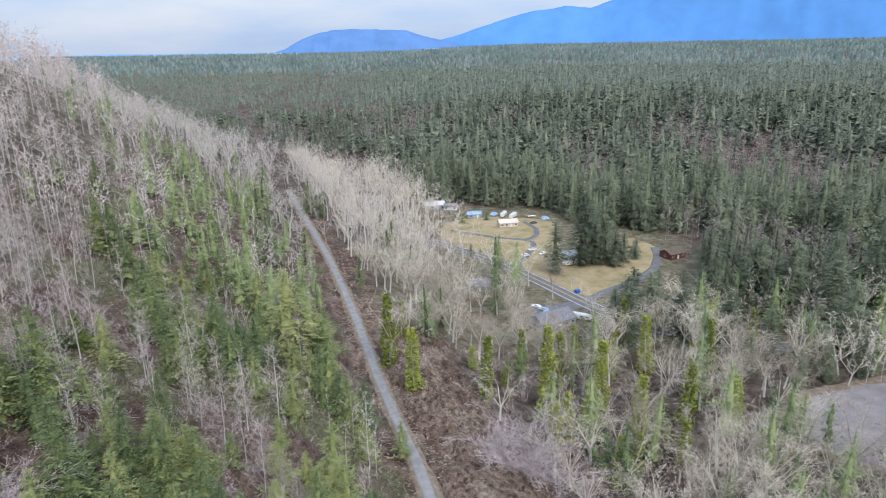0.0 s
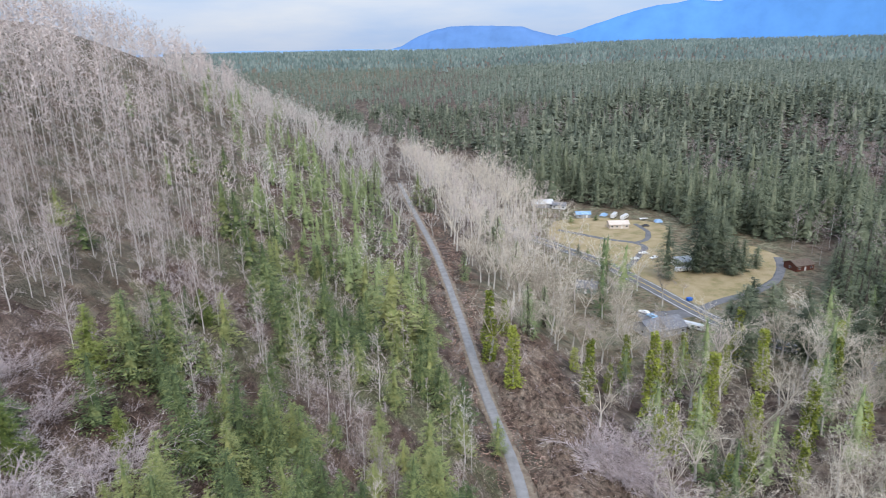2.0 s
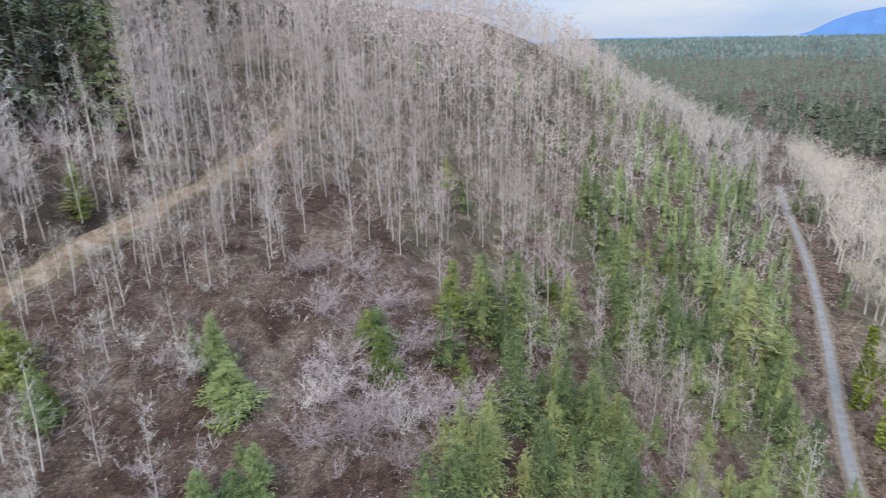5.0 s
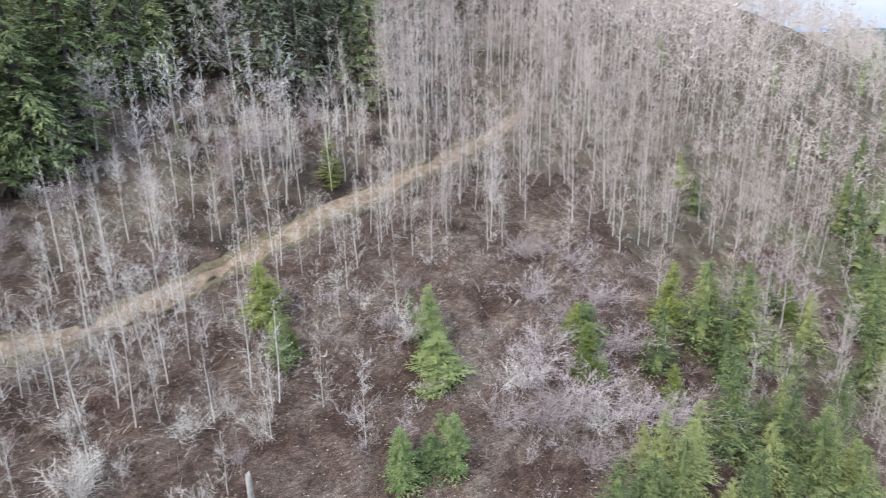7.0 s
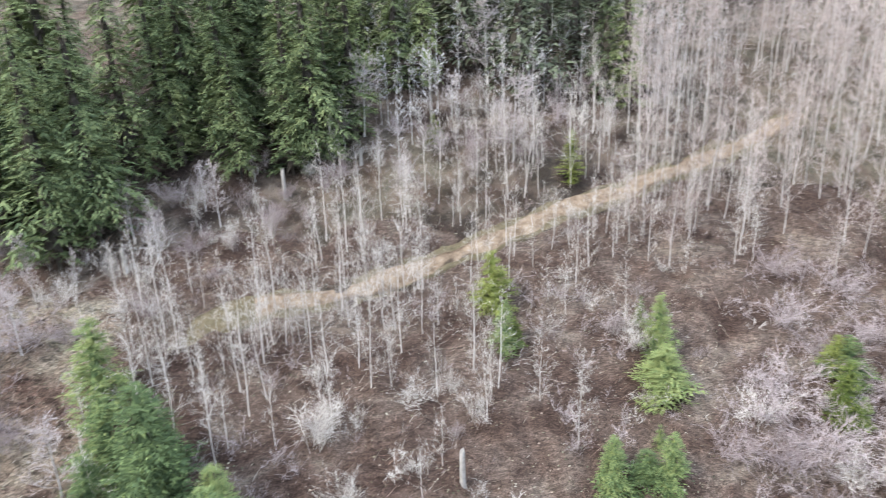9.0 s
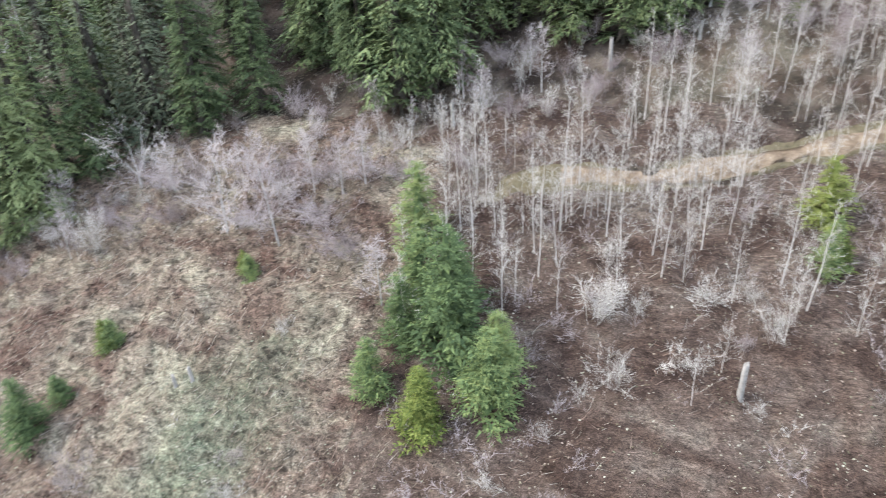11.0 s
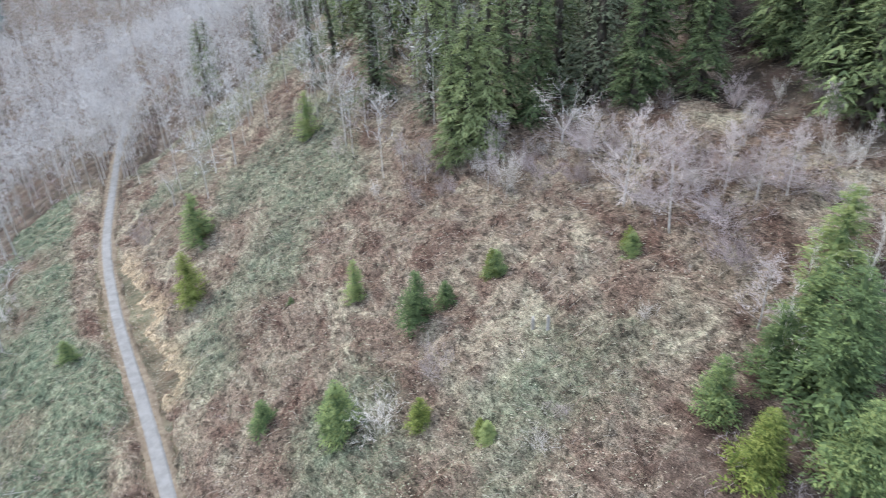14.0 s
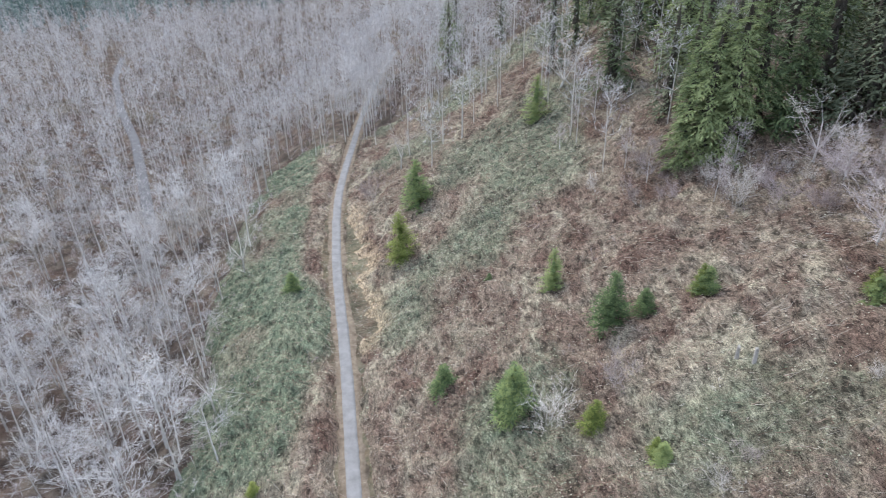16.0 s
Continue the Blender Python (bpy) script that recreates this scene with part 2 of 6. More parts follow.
M_FRESH = material("fresh_fir_needles", [(0.066, 0.104, 0.046), (0.136, 0.200, 0.082), (0.212, 0.278, 0.108), (0.295, 0.345, 0.135)], size=0.7, bump=0.6, fine=4.0, island=0.45, each=0.5, span=0.6)
M_YELLOWFIR = material("yellow_green_needles", [(0.085, 0.120, 0.030), (0.178, 0.220, 0.054), (0.290, 0.325, 0.100)], size=0.7, bump=0.6, fine=4.0, island=0.5, each=0.4, span=0.5)
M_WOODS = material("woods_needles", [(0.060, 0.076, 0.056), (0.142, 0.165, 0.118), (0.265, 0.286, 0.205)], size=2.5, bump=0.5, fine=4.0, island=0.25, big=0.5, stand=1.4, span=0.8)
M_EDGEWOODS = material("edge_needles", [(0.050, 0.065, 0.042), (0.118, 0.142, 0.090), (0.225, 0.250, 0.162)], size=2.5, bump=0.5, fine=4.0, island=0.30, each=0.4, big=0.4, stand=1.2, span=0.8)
# distance haze is mixed into the next two needle colours: paler and bluer
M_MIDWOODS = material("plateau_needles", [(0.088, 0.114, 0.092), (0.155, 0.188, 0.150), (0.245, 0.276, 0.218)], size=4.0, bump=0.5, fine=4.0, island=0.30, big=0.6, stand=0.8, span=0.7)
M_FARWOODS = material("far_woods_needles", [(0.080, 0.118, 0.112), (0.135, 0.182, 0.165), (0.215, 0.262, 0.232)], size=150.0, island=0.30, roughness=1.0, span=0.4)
M_IVY = material("ivy_leaves", [(0.105, 0.135, 0.020), (0.215, 0.255, 0.038), (0.34, 0.375, 0.07)], size=0.8, island=0.7, each=0.5, roughness=0.6)
M_BRAMBLE = material("bramble_leaves", [(0.16, 0.135, 0.088), (0.36, 0.33, 0.235), (0.58, 0.55, 0.44)], size=7.0, island=0.9, big=0.4)
M_GREENBRAMBLE = material("green_bramble_leaves", [(0.095, 0.118, 0.068), (0.225, 0.25, 0.165), (0.43, 0.445, 0.33)], size=5.0, island=0.9, big=0.4)
M_BRACKEN = material("dead_bracken", [(0.115, 0.080, 0.062), (0.25, 0.182, 0.142), (0.44, 0.352, 0.288)], size=5.0, island=0.9, big=0.5)
M_THICKET = slope_cover("bramble_thicket", [(0.102, 0.064, 0.050), (0.158, 0.116, 0.091), (0.218, 0.180, 0.138), (0.305, 0.276, 0.205)], [(0.070, 0.094, 0.066), (0.124, 0.150, 0.102), (0.205, 0.216, 0.150)], [(0.27, 0.205, 0.135), (0.42, 0.33, 0.225)], depth=1.3, hollow_shade=0.9)
M_LITTER = slope_cover("leaf_litter_mat", [(0.062, 0.040, 0.032), (0.096, 0.066, 0.053), (0.132, 0.098, 0.080), (0.185, 0.150, 0.122)], [(0.066, 0.076, 0.036), (0.104, 0.114, 0.060), (0.16, 0.16, 0.095)], [(0.30, 0.235, 0.165), (0.43, 0.355, 0.265)], depth=1.1, hollow_shade=0.45)
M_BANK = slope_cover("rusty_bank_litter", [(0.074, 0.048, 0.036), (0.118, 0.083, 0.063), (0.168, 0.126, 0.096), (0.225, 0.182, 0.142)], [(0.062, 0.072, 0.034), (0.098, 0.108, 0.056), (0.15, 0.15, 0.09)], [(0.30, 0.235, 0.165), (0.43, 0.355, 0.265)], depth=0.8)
M_CANE = material("dry_cane", [(0.20, 0.16, 0.125), (0.36, 0.305, 0.245), (0.54, 0.49, 0.42)], size=6.0, island=0.9, big=0.4)
M_RUSTCANE = material("rusty_cane", [(0.18, 0.105, 0.078), (0.30, 0.19, 0.148), (0.43, 0.31, 0.25)], size=6.0, island=0.9, big=0.4)
M_WHITE = material("white_paint", [(0.68, 0.68, 0.67), (0.80, 0.80, 0.79)], size=2.0, roughness=0.5)
M_CREAM = material("cream_siding", [(0.55, 0.47, 0.40), (0.68, 0.60, 0.53)], size=2.0, roughness=0.7)
M_GREENWALL = material("green_siding", [(0.16, 0.22, 0.19), (0.24, 0.30, 0.26)], size=2.0, roughness=0.7)
M_REDWALL = material("red_siding", [(0.095, 0.038, 0.028), (0.16, 0.058, 0.042)], size=2.0, roughness=0.7)
M_GREYWALL = material("grey_siding", [(0.28, 0.29, 0.30), (0.40, 0.41, 0.42)], size=2.0, roughness=0.7)
M_ROOF = material("grey_shingles", [(0.13, 0.135, 0.15), (0.20, 0.205, 0.225), (0.28, 0.285, 0.30)], size=1.2, bump=0.4, roughness=0.85)
M_BROWNROOF = material("brown_shingles", [(0.10, 0.075, 0.06), (0.17, 0.13, 0.105)], size=1.2, bump=0.4, roughness=0.85)
M_PALEROOF = material("pale_metal_roof", [(0.50, 0.52, 0.54), (0.66, 0.68, 0.70)], size=3.0, roughness=0.4)
M_BLUEROOF = material("blue_tarp", [(0.10, 0.24, 0.45), (0.40, 0.55, 0.72)], size=2.0, roughness=0.5)
M_GLASS = material("dark_glass", [(0.02, 0.025, 0.03), (0.05, 0.055, 0.065)], size=2.0, roughness=0.08)
M_TYRE = material("tyre_rubber", [(0.015, 0.015, 0.016), (0.03, 0.03, 0.031)], size=0.5, roughness=0.9)
M_STEEL = material("grey_steel", [(0.30, 0.31, 0.32), (0.45, 0.46, 0.47)], size=0.6, roughness=0.45, metal=0.6)
M_CARWHITE = material("white_car_paint", [(0.70, 0.71, 0.72), (0.78, 0.79, 0.80)], size=3.0, roughness=0.25)
M_CARBLUE = material("pale_blue_car_paint", [(0.25, 0.42, 0.60), (0.33, 0.50, 0.68)], size=3.0, roughness=0.25)
M_CARDARK = material("dark_car_paint", [(0.05, 0.055, 0.065), (0.08, 0.085, 0.095)], size=3.0, roughness=0.25)
M_DUMPSTER = material("blue_bin_paint", [(0.02, 0.10, 0.42), (0.04, 0.17, 0.58)], size=1.0, roughness=0.5)
M_WOOD = material("weathered_wood", [(0.22, 0.20, 0.18), (0.36, 0.34, 0.31), (0.50, 0.47, 0.44)], size=0.6, bump=0.4, each=0.3)
# haze painted in: bluish base colours with a little emission of the same
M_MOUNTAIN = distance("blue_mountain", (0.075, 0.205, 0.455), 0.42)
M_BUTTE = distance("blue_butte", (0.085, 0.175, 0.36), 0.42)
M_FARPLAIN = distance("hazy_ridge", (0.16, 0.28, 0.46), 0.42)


# ---------- the lie of the land ----------
TRAIL_Y = np.array([-900, -600, -420, -313, -254, -198, -163, -114, -60, 0, 60, 114, 156, 211, 280, 340, 450, 700, 1000.0])
TRAIL_X = np.array([-260, -120, -50, -22, -10.6, -1.3, 1, 1.5, 2.8, 3, 1.5, -4, -16.6, -32, -53, -73.8, -112, -200, -300.0])


def trail_x(y):
    """The trail's middle line: x for a given y (cubic through the points above)."""
    y = np.clip(np.asarray(y, float), TRAIL_Y[0], TRAIL_Y[-1])
    slope = np.gradient(TRAIL_X, TRAIL_Y)
    i = np.clip(np.searchsorted(TRAIL_Y, y) - 1, 0, len(TRAIL_Y) - 2)
    h = TRAIL_Y[i + 1] - TRAIL_Y[i]
    t = (y - TRAIL_Y[i]) / h
    return ((2 * t**3 - 3 * t**2 + 1) * TRAIL_X[i] + (t**3 - 2 * t**2 + t) * h * slope[i]
            + (3 * t**2 - 2 * t**3) * TRAIL_X[i + 1] + (t**3 - t**2) * h * slope[i + 1])


def lattice(x, y, seed=0):
    """Smooth noise from 0 to 1 with a cell of one metre."""
    xi, yi = np.floor(x).astype(np.int64), np.floor(y).astype(np.int64)
    fx, fy = x - xi, y - yi
    fx, fy = fx * fx * (3 - 2 * fx), fy * fy * (3 - 2 * fy)

    def corner(a, b):
        n = (a * 73856093) ^ (b * 19349663) ^ (seed * 83492791 + 12345)
        n = (n ^ (n >> 13)) * 1274126177 & 0x7FFFFFFF
        return ((n ^ (n >> 16)) & 0xFFFF) / 65535.0

    low = corner(xi, yi) * (1 - fx) + corner(xi + 1, yi) * fx
    high = corner(xi, yi + 1) * (1 - fx) + corner(xi + 1, yi + 1) * fx
    return low * (1 - fy) + high * fy


def rough(x, y, size, seed=0):
    """Two octaves of noise, from -1 to 1."""
    return (lattice(x / size, y / size, seed) * 2 - 1) * 0.67 + (lattice(x / size * 2.3 + 9, y / size * 2.3, seed + 1) * 2 - 1) * 0.33


def step(a, b, v):
    t = np.clip((v - a) / (b - a), 0, 1)
    return t * t * (3 - 2 * t)


def ground_z(x, y):
    """Height of the ground: the trail's bench, the hill on one side, the valley floor and the far plain on the other."""
    x, y = np.asarray(x, float), np.asarray(y, float)
    s = trail_x(y) - x
    far = np.hypot(x, y)
    up = np.maximum(0, s - 3.5)
    steep = 0.60 * up * up / (up + 6)
    cap = 97 + 0.06 * up - 0.04 * np.clip(y - 250, 0, 900) + 5 * rough(x, y, 70, 3)
    k = 14.0
    hill = -k * np.log(np.exp(-steep / k) + np.exp(-np.maximum(cap, 4) / k)) + k * np.log(1 + np.exp(-np.maximum(cap, 4) / k))
    hill = hill * (1 - 0.94 * step(380, 820, y + 0.25 * s)) * (1 - step(420, 900, -y))
    hill = hill + np.where(s > 0, 1.6 * rough(x, y, 16, 5) * step(6, 30, s), 0)
    down = np.maximum(0, -s - 4)
    valley = -20 * step(0, 55, down) + 0.8 * rough(x, y, 14, 8) * step(2, 20, down) * (1 - step(30, 55, down))
    valley = valley * (1 - step(520, 950, y))
    # the wooded plateau past the village, and the plain that climbs slowly to the horizon
    plateau = 16 * step(480, 760, y * 0.86 + x * 0.5) * step(10, 200, x - 0.01 * y) * step(0, 200, -s)
    bearing = np.degrees(np.arctan2(-x, y))
    plain = 42 * step(800, 3400, far) + (2 + 38 * step(9, -7, bearing)) * step(2200, 4500, far)
    valley = valley + np.where(s < 0, (plateau * (1 - step(900, 2200, far)) + plain) * np.maximum(step(60, 160, -s), step(520, 950, y)), 0)
    wild = 6 * rough(x, y, 150, 11) * step(480, 900, far) * (1 - 0.8 * step(1100, 2200, far))
    return np.where(s > 0, hill + plain * np.maximum(step(700, 1900, far), step(520, 950, y)), valley) + wild

# ---------- making meshes ----------


def mesh_of(name, verts, tris, mat):
    """A mesh from arrays of places and triangles."""
    verts, tris = np.asarray(verts, np.float32), np.asarray(tris, np.int32)
    me = bpy.data.meshes.new(name)
    me.vertices.add(len(verts))
    me.vertices.foreach_set("co", verts.ravel())
    me.loops.add(tris.size)
    me.loops.foreach_set("vertex_index", tris.ravel())
    me.polygons.add(len(tris))
    me.polygons.foreach_set("loop_start", np.arange(0, tris.size, 3, dtype=np.int32))
    me.update(calc_edges=True)
    me.materials.append(mat)
    return me


def join(pieces):
    """Several (places, triangles) in one."""
    vs, fs, n = [], [], 0
    for v, f in pieces:
        vs.append(v)
        fs.append(f + n)
        n += len(v)
    return np.concatenate(vs), np.concatenate(fs)


def rods(p0, p1, r0, r1, sides=3):
    """Tapered rods from p0 to p1; where the far radius is nothing they end in a point."""
    p0, p1 = np.asarray(p0, float).reshape(-1, 3), np.asarray(p1, float).reshape(-1, 3)
    r0, r1 = np.broadcast_to(r0, len(p0)).astype(float), np.broadcast_to(r1, len(p0)).astype(float)
    d = p1 - p0
    d = d / np.maximum(np.linalg.norm(d, axis=1), 1e-6)[:, None]
    side = np.cross(d, np.where(np.abs(d[:, 2:]) > 0.9, [[1.0, 0, 0]], [[0, 0, 1.0]]))
    side /= np.linalg.norm(side, axis=1)[:, None]
    other = np.cross(d, side)
    a = np.arange(sides) * 2 * np.pi / sides
    ring = side[:, None] * np.cos(a)[None, :, None] + other[:, None] * np.sin(a)[None, :, None]
    low = p0[:, None] + ring * r0[:, None, None]
    i, j = np.arange(sides), (np.arange(sides) + 1) % sides
    if np.all(r1 <= 0):
        v = np.concatenate([low, p1[:, None]], 1)
        one = np.stack([i, j, np.full(sides, sides)], 1)
    else:
        v = np.concatenate([low, p1[:, None] + ring * r1[:, None, None]], 1)
        one = np.concatenate([np.stack([i, j, j + sides], 1), np.stack([i, j + sides, i + sides], 1)])
    f = one[None] + (np.arange(len(p0)) * v.shape[1])[:, None, None]
    return v.reshape(-1, 3), f.reshape(-1, 3)


def tube(line, radius, sides=6):
    """One bent tapering tube along a line, closed to a point at its end."""
    line = np.asarray(line, float)
    a = np.arange(sides) * 2 * np.pi / sides
    ring = np.stack([np.cos(a), np.sin(a), np.zeros(sides)], 1)
    v = np.concatenate([(line[:-1, None] + ring[None] * np.asarray(radius)[:-1, None, None]).reshape(-1, 3), line[-1:]])
    k, n = np.arange(sides), len(line) - 1
    f = []
    for i in range(n - 1):
        p, q = i * sides + k, i * sides + (k + 1) % sides
        f += [np.stack([p, q, q + sides], 1), np.stack([p, q + sides, p + sides], 1)]
    f.append(np.stack([(n - 1) * sides + k, (n - 1) * sides + (k + 1) % sides, np.full(sides, n * sides)], 1))
    return v, np.concatenate(f)


def slivers(p0, p1, width, rng):
    """Hair-thin twigs: one narrow triangle each."""
    d = p1 - p0
    w = np.cross(d, rng.normal(0, 1, d.shape))
    w /= np.maximum(np.linalg.norm(w, axis=1), 1e-6)[:, None]
    w = w * np.broadcast_to(width, len(p0))[:, None]
    v = np.stack([p0 - w, p0 + w, p1], 1)
    return v.reshape(-1, 3), np.arange(len(p0) * 3).reshape(-1, 3)


def chips(at, size, tilt, rng):
    """Leaves: small kinked diamonds at those places, leaning by up to tilt from level."""
    n = len(at)
    turn, lean, way = rng.uniform(0, 6.283, n), rng.uniform(0, tilt, n), rng.uniform(0, 6.283, n)
    u = np.stack([np.cos(turn), np.sin(turn), np.zeros(n)], 1)
    up = np.stack([np.sin(lean) * np.cos(way), np.sin(lean) * np.sin(way), np.cos(lean)], 1)
    u = u - up * np.sum(u * up, 1)[:, None]
    w = np.cross(up, u)
    s = (size * rng.uniform(0.6, 1.4, n))[:, None]
    v = np.stack([at - u * s, at - w * s * 0.55 + up * s * 0.2, at + u * s, at + w * s * 0.55 + up * s * 0.2], 1)
    f = np.array([[0, 1, 2], [0, 2, 3]])[None] + (np.arange(n) * 4)[:, None, None]
    return v.reshape(-1, 3), f.reshape(-1, 3)


def finer(p0, p1, per, share, width, rng, up=0.2, loose=0.6, low=0.2):
    """Twigs that leave the rods from p0 to p1: (start, end, mesh)."""
    n = len(p0) * per
    i = np.repeat(np.arange(len(p0)), per)
    d = p1 - p0
    long = np.linalg.norm(d, axis=1)
    start = p0[i] + d[i] * rng.uniform(low, 1.0, (n, 1))
    way = d[i] / np.maximum(long[i], 1e-6)[:, None] * 0.8 + rng.normal(0, loose, (n, 3)) + [0, 0, up]
    way /= np.linalg.norm(way, axis=1)[:, None]
    end = start + way * (long[i] * rng.uniform(share * 0.6, share * 1.4, n))[:, None]
    return start, end, slivers(start, end, width, rng)


def bare_tree(rng, height=20.0, limbs=26, twigs=5, spread=0.20, first=0.25, sides=5, thick=0.0085, rise=0.75, twig=0.030, two=True, limb=1.0, fine=0, hair=0.011):
    """An upright leafless tree: (trunk, branches) as places and triangles. Limbs fork into twigs and, if fine, those into hair-thin ones."""
    k = 6 if sides > 3 else 3
    z = np.linspace(0, 1, k + 1)
    bend = rng.normal(0, 0.014, (k + 1, 2)).cumsum(0) * height * 0.35
    line = np.column_stack([bend - bend[0], z * height])
    rad = height * thick * (1.05 - z) ** 0.9 + 0.012
    trunk = tube(line, rad, sides)
    t = first + (0.98 - first) * np.sort(rng.uniform(0, 1, limbs)) ** 0.85
    base = np.column_stack([np.interp(t, z, line[:, i]) for i in range(3)])
    a = rng.uniform(0, 6.283, limbs)
    lift = rise + rng.normal(0, 0.22, limbs) + 0.35 * t
    length = height * spread * (1.15 - t) ** 0.6 * rng.uniform(0.5, 1.3, limbs)
    out = np.stack([np.cos(a), np.sin(a), lift], 1)
    out /= np.linalg.norm(out, axis=1)[:, None]
    mid = base + out * length[:, None] * 0.5
    curl = out + np.stack([rng.normal(0, 0.25, limbs), rng.normal(0, 0.25, limbs), rng.uniform(0.0, 0.5, limbs)], 1)
    tip = mid + curl / np.linalg.norm(curl, axis=1)[:, None] * length[:, None] * 0.55
    r = (0.014 + 0.0013 * height * (1.1 - t)) * limb
    pieces = [rods(base, mid, r, r * 0.6), rods(mid, tip, r * 0.6, 0.0)] if two else [slivers(base, tip, r, rng)]
    some = [finer(base, mid, twigs // 2, 0.7, twig, rng), finer(mid, tip, twigs - twigs // 2, 0.75, twig, rng, low=0.0)]
    for p0, p1, mesh in some:
        if len(p0):
            pieces.append(mesh)
            if fine:
                pieces.append(finer(p0, p1, fine, 0.62, hair, rng, loose=0.42)[2])
    return trunk, join(pieces)


def spreading_tree(rng, height=20.0, forks=6, limbs=5, twigs=6, twig=0.035, low=0.28, fine=0, hair=0.012, wide=0.5):
    """A broad leafless tree that forks: (trunk, branches)."""
    top = np.array([rng.normal(0, 0.5), rng.normal(0, 0.5), height * low])
    trunk = rods([[0, 0, 0]], [top], height * 0.016, height * 0.011, 6)
    a = np.arange(forks) * 6.283 / forks + rng.uniform(-0.4, 0.4, forks)
    way = np.stack([np.cos(a) * wide, np.sin(a) * wide, rng.uniform(0.6, 1.3, forks)], 1)
    way /= np.linalg.norm(way, axis=1)[:, None]
    start = np.repeat(top[None], forks, 0) - [0, 0, 0.6]
    ends = start + way * (height * rng.uniform(0.40, 0.68, forks))[:, None]
    bend = (start + ends) / 2 + rng.normal(0, height * 0.03, (forks, 3))
    pieces = [rods(start, bend, height * 0.0062, height * 0.0034, 4), rods(bend, ends, height * 0.0034, 0.010, 4)]
    n = forks * limbs
    i = np.repeat(np.arange(forks), limbs)
    w = rng.uniform(0.15, 1.0, n)[:, None]
    s2 = np.where(w < 0.5, start[i] + (bend - start)[i] * w * 2, bend[i] + (ends - bend)[i] * (w * 2 - 1))
    w2 = way[i] * 0.6 + rng.normal(0, 0.6, (n, 3)) + [0, 0, 0.15]
    w2 /= np.linalg.norm(w2, axis=1)[:, None]
    e2 = s2 + w2 * (height * rng.uniform(0.12, 0.27, n))[:, None]
    pieces.append(rods(s2, e2, height * 0.0016, 0.0))
    p0, p1, mesh = finer(s2, e2, twigs, 0.42, twig, rng, up=0.05, low=0.15)
    pieces.append(mesh)
    if fine:
        pieces.append(finer(p0, p1, fine, 0.5, hair, rng, up=0.0)[2])
    return trunk, join(pieces)


def bare_shrub(rng, height=5.0, stems=18, twigs=6, open_out=0.55, stem=0.04, twig=0.026, fine=0, hair=0.010):
    """Many stems from one foot that arch outward into a rounded mist of twigs: (stems, twigs)."""
    a = rng.uniform(0, 6.283, stems)
    lean = open_out * rng.uniform(0.1, 1.25, stems)
    foot = np.column_stack([rng.normal(0, 0.04 * height, (stems, 2)), np.full(stems, -0.1)])
    tall = height * rng.uniform(0.55, 0.95, stems) * (1 - 0.25 * lean)
    flat = np.column_stack([np.cos(a), np.sin(a)]) * (lean * tall)[:, None]
    mid = foot + np.column_stack([flat * 0.35 + rng.normal(0, height * 0.03, (stems, 2)), tall * 0.5])
    end = foot + np.column_stack([flat + rng.normal(0, height * 0.03, (stems, 2)), tall * 0.88])
    main = join([rods(foot, mid, stem, stem * 0.6), rods(mid, end, stem * 0.6, 0.0)])
    pieces = []
    for p0, p1, per, low in ((foot, mid, twigs // 3, 0.55), (mid, end, twigs - twigs // 3, 0.0)):
        q0, q1, mesh = finer(p0, p1, per, 0.55, twig, rng, up=0.12, loose=0.5, low=low)
        pieces.append(mesh)
        if fine:
            pieces.append(finer(q0, q1, fine, 0.55, hair, rng, up=0.05, loose=0.6)[2])
    return main, join(pieces)


